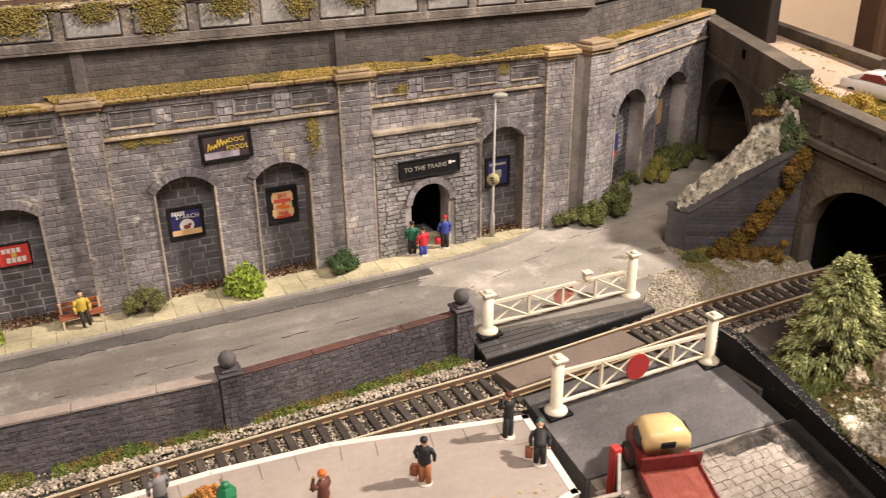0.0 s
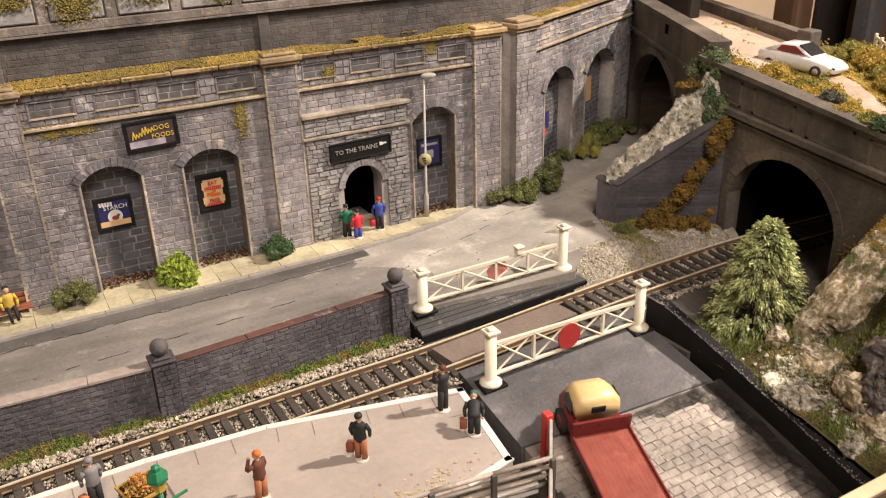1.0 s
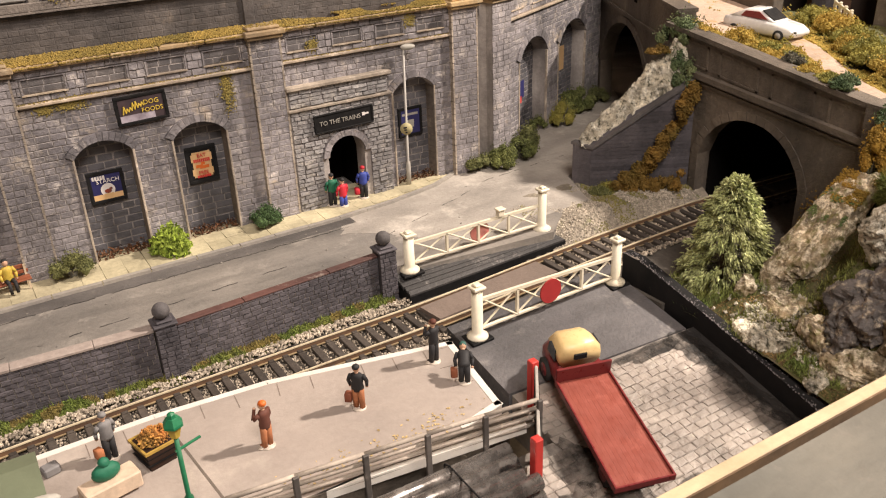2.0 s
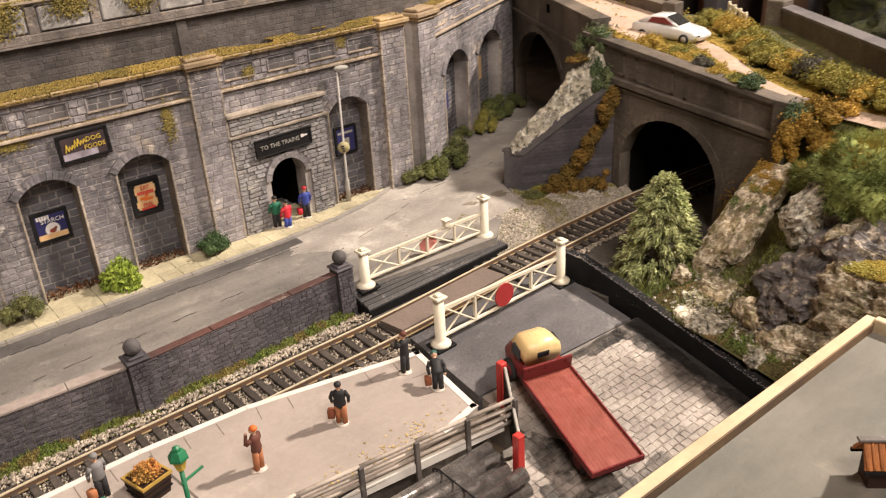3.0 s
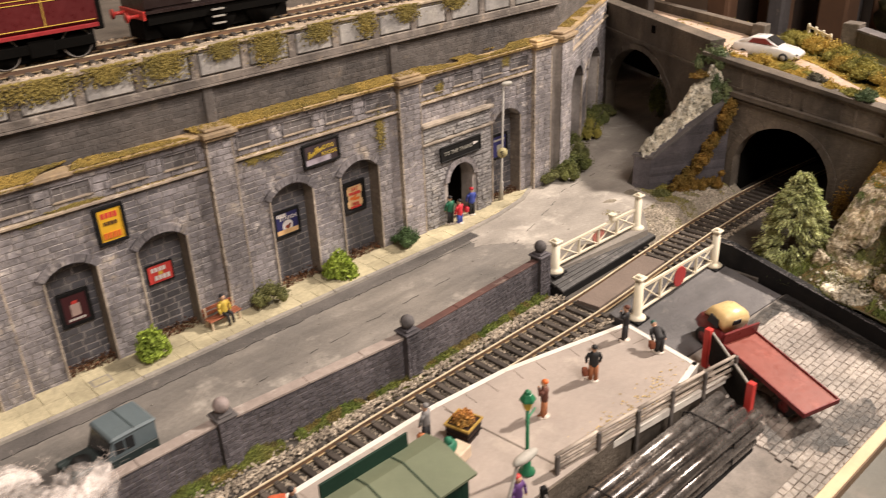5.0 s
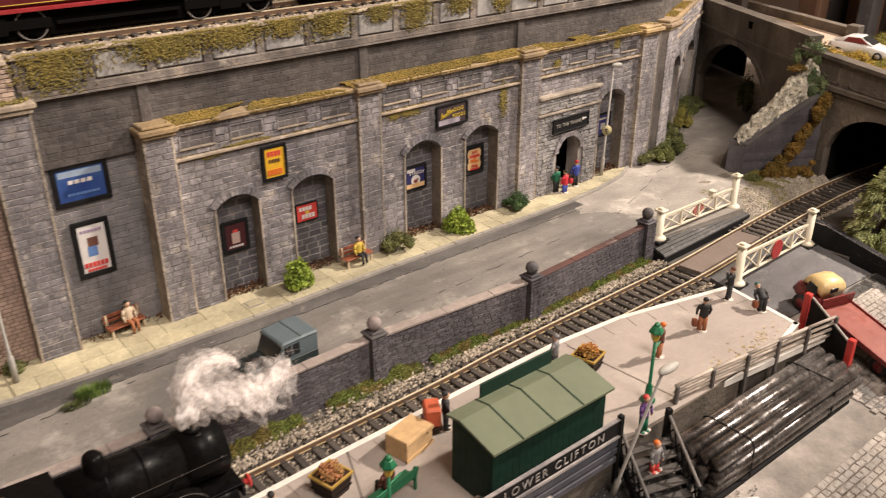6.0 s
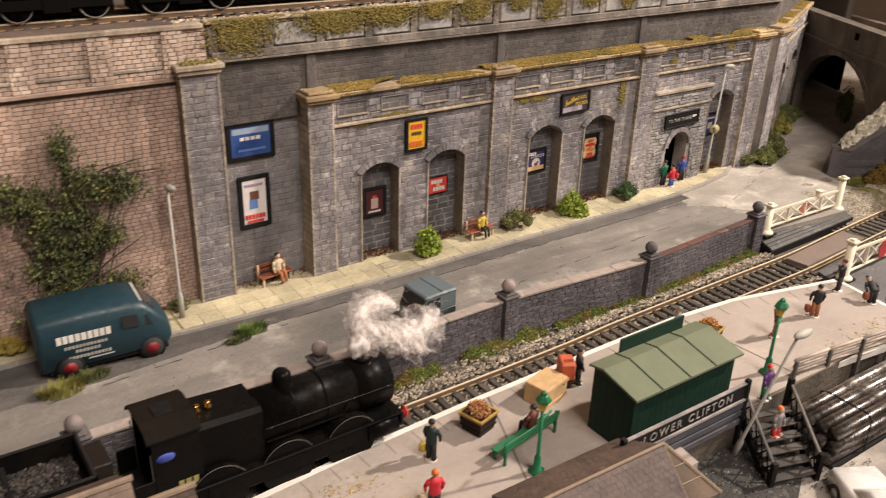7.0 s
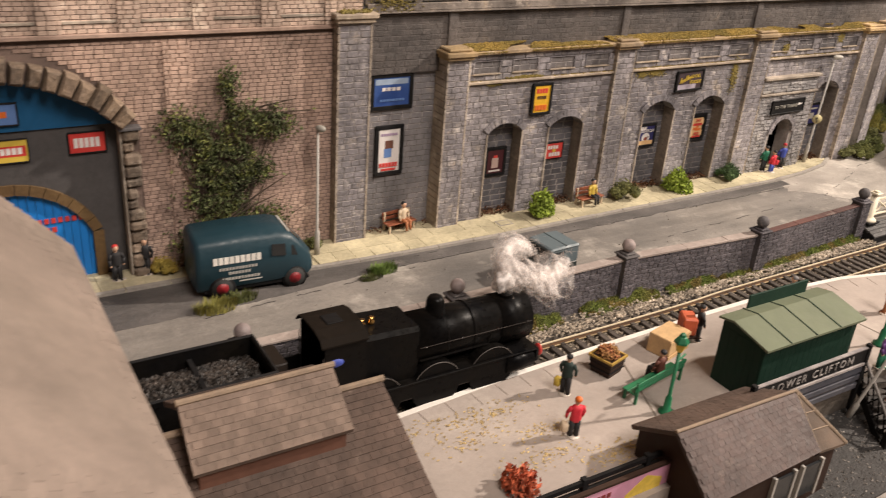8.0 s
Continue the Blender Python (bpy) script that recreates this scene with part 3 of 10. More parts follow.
solo("gravel_verge", verge, mat("gravel_verge_stone", (0.30, 0.26, 0.21), (0.18, 0.155, 0.12), 60, 500, 0.9, 0.7, 0.25, c3=(0.12, 0.13, 0.04), spots=0.6), "grey gravel verge with moss beside the track", "verge", kind="structure")

# dark gutter strip along the kerb, with a ragged edge, and the dusty forecourt
kerb_line = [(-60, 32.3), (-30, 32.3), (-22.6, 32.3), (-20.6, 31.5), (-18.3, 31.2), (-14, 31.0), (-8, 30.95), (0, 31.1), (8, 31.15), (13, 31.25), (16, 31.55), (18.9, 32.15), (20.4, 32.9), (21.3, 33.7)]
g = random.Random(22)


def ragged(points, amount, seed):
    out = []
    for (xa, ya), (xb, yb) in zip(points, points[1:]):
        n = max(1, int(math.hypot(xb - xa, yb - ya) / 0.16))
        for i in range(n):
            x, y = xa + (xb - xa) * i / n, ya + (yb - ya) * i / n
            out.append((x, y + amount * noise.noise(Vector((x * 1.3, seed, 0))) + amount * 0.5 * noise.noise(Vector((x * 4, seed, 5)))))
    return out + [points[-1]]


near_edge = ragged([(-45, 29.2), (-26.5, 29.4), (-21.5, 29.5), (-18, 29.8), (-15, 30.05), (-8, 30.1), (0, 30.2), (8, 30.3), (13.5, 30.6)], 0.09, 1.0)
strip = Build()
for (xa, ya), (xb, yb) in zip(near_edge, near_edge[1:]):
    strip.add([(xa, ya, 0.012), (xb, yb, 0.012), (xb, 31.6 if xb > -18 else 32.7, 0.012), (xa, 31.6 if xb > -18 else 32.7, 0.012), (xa, ya, -0.1), (xb, yb, -0.1)], [(0, 1, 2, 3), (0, 4, 5, 1)])
solo("gutter", strip, mat("dark_patched_tarmac", (0.145, 0.132, 0.124), (0.075, 0.069, 0.066), 20, 500, 0.65, 0.4, 0.1, c3=(0.27, 0.24, 0.21), spots=0.64, wash=0.35, stretch=(0.3, 1, 1)), "dark patched tarmac strip along the kerb", "road", kind="structure")
cracks = Build()
for k, (x0, x1, y0, y1) in enumerate(((-15, 13, 30.0, 30.3), (-24, -14, 29.0, 29.7), (-3, 9, 27.4, 28.2), (14, 20, 28.4, 30.6), (20, 27, 31.2, 31.8), (-16, -11, 30.6, 30.8))):
    line = ragged([(x0, y0), (x1, y1)], 0.12, 3.0 + k)
    for (xa, ya), (xb, yb) in zip(line, line[1:]):
        w = 0.01 + 0.016 * g.random()
        if noise.noise(Vector((xa * 0.9, k * 7.0, 0))) < (-0.35 if k == 0 else 0.0):
            continue
        cracks.add([(xa, ya - w, 0.016), (xb, yb - w, 0.016), (xb, yb + w, 0.016), (xa, ya + w, 0.016)], [(0, 1, 2, 3)])
solo("road_cracks", cracks, mat("crack_black", (0.035, 0.032, 0.03), None, 60, 400, 0.9, 0.1), "fine black cracks in the street", "crack", kind="stuff")
fore = ragged([(11.5, 31.4), (13.6, 29.0), (15.5, 27.0), (17.2, 25.6), (24.3, 26.2)], 0.0, 1.0)
yard_edge = [(x + 0.7 * noise.noise(Vector((x * 0.8, y * 0.8, 2))) + 0.4 * noise.noise(Vector((x * 2.6, y * 2.6, 5))) + 0.2 * noise.noise(Vector((x * 7, y * 7, 7))), y) for x, y in fore]
pale = Build().slab(yard_edge + [(25.2, 29.2), (27.5, 30.4), (34, 33.5), (38, 40), (22, 34.2), (12, 34.2)], -0.2, 0.01)
solo("forecourt", pale, mat("pale_dusty_concrete", (0.43, 0.39, 0.345), (0.32, 0.29, 0.258), 16, 500, 0.75, 0.3, 0.08, c3=(0.52, 0.475, 0.42), spots=0.6, wash=0.2, stretch=(0.5, 1, 1), scuff=(0.6, 0.56, 0.5), scuffs=0.68), "pale dusty concrete forecourt at the street end", "road", kind="structure")
litter = Build()
for _ in range(70):
    litter.crumb((g.uniform(-24, 24), g.uniform(25.8, 30.9), 0.02), g.uniform(0.02, 0.06), g)
solo("road_grit", litter, KERB, "scattered grit and paint flecks on the street", "grit", kind="stuff")

# ---- pavement ----
pavement = thing("pavement", "cream paving slabs along the foot of the wall", "pavement", kind="structure")
bed = Build().slab(kerb_line + [(21.3, 35), (-60, 35)], -0.6, 0.09)
part("bed", bed, SLABS, pavement)
kb = Build()
for (xa, ya), (xb, yb) in zip(kerb_line[1:], kerb_line[2:]):
    n = max(1, round(math.hypot(xb - xa, yb - ya) / 2.0))
    for i in range(n):
        p, q = Vector((xa, ya)).lerp(Vector((xb, yb)), i / n + 0.003), Vector((xa, ya)).lerp(Vector((xb, yb)), (i + 1) / n - 0.003)
        d = (q - p).normalized().orthogonal() * 0.2
        d = d if d.y > 0 else -d
        o = R.uniform(-0.012, 0.012)
        kb.slab([(p.x, p.y - 0.03), (q.x, q.y - 0.03), (q.x + d.x, q.y + d.y), (p.x + d.x, p.y + d.y)], -0.3, 0.15 + o)
part("kerb_stones", kb, KERB, pavement, "worn grey kerb stones", kind="stuff")


def kerb_y(x):
    for (xa, ya), (xb, yb) in zip(kerb_line, kerb_line[1:]):
        if xa <= x <= xb:
            return ya + (yb - ya) * (x - xa) / (xb - xa)
    return 35.0


slab_meshes = []
for i in range(4):
    gg = random.Random(50 + i)
    b = Build()
    b.box(-0.5, 0.5, -0.5, 0.5, -0.5, 0.5)
    b.v = [(x + gg.uniform(-0.012, 0.012), y + gg.uniform(-0.012, 0.012), z + gg.uniform(-0.06, 0.06) * (z > 0)) for x, y, z in b.v]
    slab_meshes.append(mesh_of("paving_slab", b, SLABS))
x = -30.0
while x < 20.6:
    w = 0.92
    y0 = max(kerb_y(x), kerb_y(x + w)) + 0.19
    rows = []
    while y0 < 34.2:
        rows.append((y0, min(y0 + 0.95, 34.3)))
        y0 += 0.95
    for ya, yb in rows[:3]:
        if yb - ya > 0.3 and not -18.6 > x > -24.5:
            ob = new("paving_slab", R.choice(slab_meshes))
            ob.parent = pavement
            ob.location, ob.scale = Vector((x + w / 2, (ya + yb) / 2, 0.10)) * CM, (w - 0.018, yb - ya - 0.018, 0.1)
            ob.rotation_euler = (R.uniform(-0.006, 0.006), R.uniform(-0.006, 0.006), R.uniform(-0.01, 0.01))
    x += w

# ---- the long station wall ----
FRONT, BACK = 33.1, 33.9
ARCHES = [Arch(-7.22, 1.07, 4.75, 0.5), Arch(-3.27, 1.14, 4.75, 0.5), Arch(3.42, 1.2, 4.9, 0.62), Arch(7.52, 1.2, 4.9, 0.62), Arch(18.36, 1.18, 5.05, 0.62)]
PILASTERS = [(-11.05, -9.85), (-0.6, 0.62), (10.22, 11.62), (20.6, 22.05)]
DOOR = Arch(14.4, 0.97, 2.6, 0.92)
station_wall = thing("wall_station", "weathered grey stone retaining wall with blind arches and pilasters", "wall", kind="structure")
core = Build()
plate(core, -11.0, 22.0, -1.0, 8.75, FRONT + 0.06, BACK, ARCHES + [DOOR])
core.box(-11.0, 13.2, BACK, 34.3, -1.0, 8.95).box(15.6, 22.0, BACK, 34.3, -1.0, 8.95).box(13.2, 15.6, BACK, 34.3, 3.7, 8.95)
part("core", core, MORTAR, station_wall)
front_arches = [Arch(a.c, a.a, a.s, a.r) for a in ARCHES] + [Arch(14.3, 2.5, 6.2, 0.02)]
rects = []
for xa, xb in ((-9.85, -0.6), (0.62, 10.22), (11.62, 20.6)):
    rects += layout_stones(xa, xb, 0.0, 7.3, 0.282, 0.44, 0.68, front_arches, grow=0.0)
lay(station_wall, [r for r in rects if not any(abs((r[0] + r[1]) / 2 - a.c) < a.a + 0.05 and (r[2] + r[3]) / 2 > a.s and (r[2] + r[3]) / 2 < a.top((r[0] + r[1]) / 2) + 0.36 for a in ARCHES)], FRONT + 0.07, 0.05, STONE, STONE_RUN, 8.0)
vs = Build()
for a in ARCHES:
    voussoirs(vs, a, FRONT - 0.06, FRONT + 0.3, 0.36, 13)
part("voussoirs", vs, STONE_RUN, station_wall, "ring of wedge-shaped stones over each blind arch", kind="stuff")
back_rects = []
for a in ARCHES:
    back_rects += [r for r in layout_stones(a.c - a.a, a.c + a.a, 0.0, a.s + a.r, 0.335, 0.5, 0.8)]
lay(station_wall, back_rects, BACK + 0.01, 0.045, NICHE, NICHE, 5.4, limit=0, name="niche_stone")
jambs = Build()
for a in ARCHES:
    for side in (-1, 1):
        z = 0.05
        while z < a.s - 0.1:
            h = R.uniform(0.3, 0.36)
            x = a.c + side * (a.a - 0.03)
            jambs.box(min(x, x + side * 0.09), max(x, x + side * 0.09), FRONT - 0.03, BACK - 0.02, z, min(z + h - 0.02, a.s))
            z += h
part("jamb_stones", jambs, JAMB, station_wall, "brown stained stones of the arch jambs", kind="stuff")
for a in ARCHES:
    for side in (-1, 1):
        x = a.c + side * (a.a + 0.02)
        part("jamb_arris", Build().box(x - 0.045, x + 0.045, FRONT - 0.045, FRONT + 0.1, 0.1, a.s, c=0.015), EDGE, station_wall, "pale worn arris of the arch jamb")
ledges = Build()
for xa, xb in ((-9.85, -0.6), (0.62, 10.22), (11.62, 20.6)):
    ledges.box(xa, xb, FRONT - 0.16, FRONT + 0.2, 7.36, 7.5, c=0.03)
part("string_course", ledges, PALECOPE, station_wall, "thin sandy string course")
# panelled parapet
par, parf, prects = Build(), Build(), []
for xa, xb in ((-9.85, -0.6), (0.62, 10.22), (11.62, 20.6)):
    n = 4
    step = (xb - xa) / n
    holes = []
    for i in range(n):
        p, q = xa + i * step + 0.38, xa + (i + 1) * step - 0.38
        holes.append((p, q))
        parf.box(p - 0.04, q + 0.04, FRONT - 0.07, FRONT + 0.1, 7.8, 7.85)
        par.box(p - 0.04, q + 0.04, FRONT - 0.02, FRONT + 0.1, 8.44, 8.48)
        for u in (p, q):
            par.box(u - 0.03, u + 0.03, FRONT - 0.02, FRONT + 0.1, 7.84, 8.46)
        prects += [(a_, b_, c_, d_) for a_, b_, c_, d_ in layout_stones(p + 0.05, q - 0.05, 7.87, 8.44, 0.28, 0.45, 0.75)]
    lay(station_wall, layout_stones(xa, xb, 7.52, 7.8, 0.28, 0.4, 0.7) + layout_stones(xa, xb, 8.5, 8.78, 0.28, 0.4, 0.7), FRONT + 0.07, 0.075, STONE, STONE_RUN, 5, limit=0, name="parapet_stone")
    for i in range(n + 1):
        u = xa + i * step
        lay(station_wall, layout_stones(max(xa, u - 0.33), min(xb, u + 0.33), 7.82, 8.48, 0.33, 0.3, 0.6), FRONT + 0.07, 0.075, STONE, STONE_RUN, 5, limit=0, name="parapet_stone")
lay(station_wall, prects, FRONT + 0.065, 0.03, DARKSTONE, DARKSTONE, 5, limit=0, name="panel_stone")
part("panel_surrounds", par, STONE_RUN, station_wall, kind="stuff")
part("panel_edges", parf, PALECOPE, station_wall, "pale sills under the parapet panels", kind="stuff")
cope = Build()
for xa, xb in ((-9.9, -0.55), (0.6, 10.3), (11.6, 20.7)):
    n = 5
    for i in range(n):
        p, q = xa + (xb - xa) * i / n, xa + (xb - xa) * (i + 1) / n - 0.03
        cope.box(p, q, FRONT - 0.22 + R.uniform(-0.02, 0.02), 33.75, 8.8, 9.0 + R.uniform(-0.02, 0.02), c=0.04)
part("coping", cope, COPE, station_wall, "ochre stained coping stones")
for xa, xb in PILASTERS:
    pier = thing("pilaster", "grey stone pilaster with a stepped ochre cap on the station wall", "pilaster", group="pilasters of the station wall", kind="structure")
    deep = BACK if xa < -11 else FRONT + 0.1
    part("core", Build().box(xa + 0.05, xb - 0.05, 32.88, deep, -0.5, 8.7), MORTAR, pier)
    lay(pier, layout_stones(xa, xb, 0.0, 8.65, 0.282, 0.4, 0.64), 32.9, 0.05, STONE, STONE_RUN, (xa + xb) / 2, limit=300)
    edge = Build()
    z = 0.0
    while z < 8.6:
        for u in (xa, xb):
            edge.box(u - 0.045, u + 0.045, 32.84, deep, z + 0.015, min(z + 0.315, 8.65))
        z += 0.335
    part("corner_stones", edge, EDGE, pier, "paler corner stones", kind="stuff")
    cap = Build()
    cap.box(xa - 0.12, xb + 0.12, 32.68, 33.7, 8.66, 8.82, c=0.03).box(xa - 0.22, xb + 0.22, 32.56, 33.7, 8.82, 9.05, c=0.04).box(xa - 0.05, xb + 0.05, 32.74, 33.7, 9.05, 9.2, c=0.05)
    part("cap", cap, COPE, pier, "stepped ochre cap stone")
moss = Build()
for xa, xb in ((-9.9, -0.6), (0.6, 10.3), (11.6, 20.7)):
    moss_run(moss, xa, xb, 32.9, 33.62, 9.0, int((xb - xa) * 560), 0.05, slope=0.28)
    moss_run(moss, xa, xb, 32.84, 32.92, 8.9, int((xb - xa) * 70), 0.045)
for xa, xb in PILASTERS:
    moss_run(moss, xa, xb, 32.85, 33.6, 9.18, 150, 0.05)
for xa, xb in ((-9.9, -0.6), (0.6, 10.3), (11.6, 20.7)):
    moss_run(moss, xa, xb, FRONT - 0.14, FRONT - 0.02, 7.5, 260, 0.035)
solo("moss_on_coping", moss, MOSS, "mustard yellow moss along the coping of the wall", "moss", kind="stuff")

# rusticated doorway block with the station entrance
block = thing("station_entrance", "rusticated stone entrance block with an arched doorway in the wall", "doorway", kind="structure")
bc = Build()
plate(bc, 11.74, 16.85, -0.5, 6.1, 32.98, FRONT + 0.05, [DOOR])
part("core", bc, MORTAR, block)
brects = layout_stones(11.74, 16.85, 0.1, 3.55, 0.215, 0.34, 0.75, [Arch(DOOR.c, DOOR.a + 0.3, DOOR.s, DOOR.r + 0.3)]) + layout_stones(11.74, 16.85, 3.6, 5.1, 0.215, 0.34, 0.75) + layout_stones(11.74, 16.85, 5.3, 6.1, 0.2, 0.4, 0.85)
lay(block, brects, 33.0, 0.13, mat("rusticated_stone", (0.30, 0.285, 0.28), (0.16, 0.153, 0.157), 30, 420, 0.8, 0.9, 0.16, c3=(0.36, 0.33, 0.29), spots=0.64, wash=0.35, scuff=(0.5, 0.46, 0.42), scuffs=0.6), STONE_RUN, 14.3, limit=300)
dv = Build()
voussoirs(dv, DOOR, 32.8, 33.3, 0.3, 19)
part("doorway_ring", dv, STONE_RUN, block, "ring of stones round the doorway", kind="stuff")
bl = Build().box(11.6, 17.0, 32.78, 33.1, 5.12, 5.26, c=0.03).box(11.6, 17.0, 32.72, 33.15, 6.12, 6.32, c=0.04)
part("ledges", bl, EDGE, block, "two worn pale ledges over the doorway")
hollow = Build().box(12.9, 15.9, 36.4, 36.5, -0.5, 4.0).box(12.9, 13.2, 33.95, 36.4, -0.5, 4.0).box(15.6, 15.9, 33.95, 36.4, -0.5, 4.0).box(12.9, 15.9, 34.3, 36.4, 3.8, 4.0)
# The passage gets its darkness from the black colour.
part("dark_interior", hollow, SHADEBLACK, block, "passage inside the doorway, shade put in its black colour")
cut = Build()
cut.box(13.3, 15.5, BACK - 0.06, 34.6, 0.0, 0.02)
part("door_floor", cut, DARKSTONE, block)

# upper wall and its panelled parapet, set back over the coping
upper = thing("wall_upper", "plain grey stone upper wall under a panelled parapet", "wall", kind="structure")
uc = Build().box(-16.5, 23.5, 33.68, 36.0, 8.0, 10.8).box(-16.4, -11.05, BACK, 36.0, -0.5, 9.0)
part("core", uc, UPPERSTONE, upper)
lay(upper, layout_stones(-14.95, 23.2, 9.0, 10.8, 0.25, 0.4, 0.62), 33.69, 0.022, UPPERSTONE, UPPERSTONE_RUN, 5.0, limit=0, name="upper_stone", rims=False)
lay(upper, layout_stones(-14.95, -11.05, 0.1, 10.8, 0.282, 0.44, 0.68), BACK + 0.01, 0.025, mat("blue_grey_stone", (0.22, 0.208, 0.212), (0.14, 0.134, 0.142), 25, 500, 0.8, 0.4, 0.1, c3=(0.26, 0.23, 0.2), spots=0.66, wash=0.35, scuff=(0.34, 0.31, 0.29), scuffs=0.67), STONE_RUN, -13.0, limit=300, name="stone")
up = Build()
for u in (-10.5, 0.25, 10.65):
    up.box(u - 0.24, u + 0.24, 33.55, 33.75, 8.95, 10.8, c=0.03)
part("strip_pilasters", up, UPPERSTONE_RUN, upper)
edge = Build().box(-15.0, 23.5, 33.5, 33.8, 10.86, 11.2, c=0.03).box(-15.0, 23.5, 33.4, 33.8, 10.8, 10.86)
part("plinth", edge, FRAMESTONE, upper, "grey stone plinth of the parapet")
pc = Build().box(-15.2, 23.5, 33.66, 34.3, 10.84, 12.36)
part("parapet_core", pc, DARKSTONE, upper)
pf, pp = Build(), Build()
u = -14.9
while u < 23.0:
    pf.box(u - 0.2, u + 0.2, 33.54, 33.75, 11.18, 12.32, c=0.025)
    a, b_ = u + 0.26, u + 2.19
    pp.box(a, b_, 33.54, 33.72, 11.26, 12.2, c=0.05)
    u += 2.45
pf.box(-15.1, 23.4, 33.54, 33.8, 12.22, 12.38, c=0.03)
part("panel_frames", pf, FRAMESTONE, upper, "stone frames between the parapet panels", kind="stuff")
part("panels", pp, PANEL, upper, "smooth grey parapet panels", kind="stuff")
top = Build().box(-15.2, 24.0, 33.45, 34.05, 12.36, 12.5, c=0.03)
part("parapet_top", top, PALECOPE, upper, "pale sandy top of the parapet")
ivy = Build()
g = random.Random(5)
for cx, w, drop in ((-13.6, 1.7, 1.75), (-9.2, 2.2, 1.1), (-6.3, 1.4, 1.0), (-3.9, 1.0, 0.8), (-1.6, 1.2, 1.2), (1.2, 0.8, 0.8), (3.4, 1.0, 1.5), (6.2, 0.9, 1.0), (9.0, 0.7, 1.3), (11.6, 0.8, 0.9), (15.0, 0.9, 0.8)):
    w *= 1.15
    for _ in range(int(900 * w)):
        d = g.random() ** 1.2 * drop * (1 - 0.5 * abs(g.uniform(-1, 1)))
        ivy.crumb((cx + g.gauss(0, w * 0.36), 33.5 - g.uniform(0, 0.1), 12.52 - d), g.uniform(0.025, 0.06), g)
for _ in range(9000):
    x = g.uniform(-15, 23)
    if noise.noise(Vector((x * 0.6, 1, 2))) + 0.4 * noise.noise(Vector((x * 2.3, 4, 2))) > -0.05:
        ivy.crumb((x, 33.46 + abs(g.gauss(0, 0.14)), 12.5 - (abs(g.gauss(0, 0.12)) if g.random() < 0.4 else 0)), g.uniform(0.02, 0.05), g)
solo("moss_on_parapet", ivy, MOSSGREEN, "olive moss hanging over the parapet panels", "moss", kind="stuff")
tip = Build()
for cx, cz, w, h in ((9.05, 6.7, 0.34, 0.95), (2.6, 7.25, 0.85, 0.3), (1.6, 7.15, 0.4, 0.2), (-8.2, 7.3, 0.5, 0.1), (-6.4, 7.55, 1.2, 0.1), (13.2, 8.0, 0.3, 0.3), (18.3, 8.5, 0.4, 0.4)):
    for _ in range(int(420 * (w + h))):
        tip.crumb((cx + g.gauss(0, w * 0.4), FRONT - 0.02, cz + g.gauss(0, h * 0.45)), g.uniform(0.02, 0.05), g)
solo("wall_moss", tip, MOSSGREEN, "patches of olive moss on the stone wall", "moss", kind="stuff")

lay(upper, layout_stones(-14.95, -11.05, 8.0, 9.0, 0.3, 0.45, 0.75), 33.69, 0.03, UPPERSTONE, UPPERSTONE_RUN, 5.0, limit=0, name="upper_stone", rims=False)

# left pilaster where the stone wall meets the brick one
lp = thing("pilaster", "tall stone pilaster with a mossy cap beside the brick wall", "pilaster", group="pilasters of the station wall", kind="structure")
part("core", Build().box(-16.45, -15.0, 33.18, 34.4, -0.5, 10.55), MORTAR, lp)
lay(lp, layout_stones(-16.5, -14.95, 0.0, 10.5, 0.282, 0.4, 0.64), 33.2, 0.05, STONE, STONE_RUN, -15.7)
ce = Build()
z = 0.0
while z < 10.4:
    for u in (-16.5, -14.95):
        ce.box(u - 0.05, u + 0.05, 33.12, 33.95, z + 0.015, z + 0.315)
    z += 0.335
part("corner_stones", ce, EDGE, lp, "paler corner stones", kind="stuff")
part("cap", Build().box(-16.62, -14.83, 33.0, 34.0, 10.5, 10.68, c=0.03).box(-16.75, -14.7, 32.9, 34.0, 10.68, 10.92, c=0.05), PALECOPE, lp, "sandy cap stone")
mm = moss_run(Build(), -16.5, -14.9, 33.0, 33.6, 10.92, 90, 0.1)
solo("cap_moss", mm, MOSSGREEN, "moss on the cap of the tall pilaster", "moss", kind="stuff")

# ---- the brick wall with its blue doors ----
BIG = Arch(-30.3, 4.62, 6.65, 2.15)
brick_wall = thing("wall_brick", "brown brick retaining wall with a ledge", "wall", kind="structure")
bw = Build()
plate(bw, -48, -16.4, -1.0, 12.5, 33.66, 34.6, [BIG])
part("core", bw, BRICKJOINT, brick_wall)
ring = Arch(BIG.c, BIG.a + 0.7, BIG.s, BIG.r + 1.1)
lay(brick_wall, layout_stones(-36.0, -16.55, 0.0, 10.05, 0.17, 0.345, 0.375, [ring], joint=0.03), 33.67, 0.04, BRICK, BRICK_RUN, -19.5, name="brick", rims=False)
lay(brick_wall, layout_stones(-36.0, -15.2, 10.4, 12.26, 0.17, 0.345, 0.375, joint=0.03), 33.58, 0.035, BRICKPALE, BRICKPALE, -19.5, limit=0, name="parapet_brick", rims=False)
part("parapet_core", Build().box(-40, -15.2, 33.58, 34.4, 10.2, 12.24), BRICKJOINT, brick_wall)
part("ledge", Build().box(-40, -15.2, 33.44, 33.7, 10.22, 10.4, c=0.03), BRICK, brick_wall, "projecting brick ledge")
u = -39.0
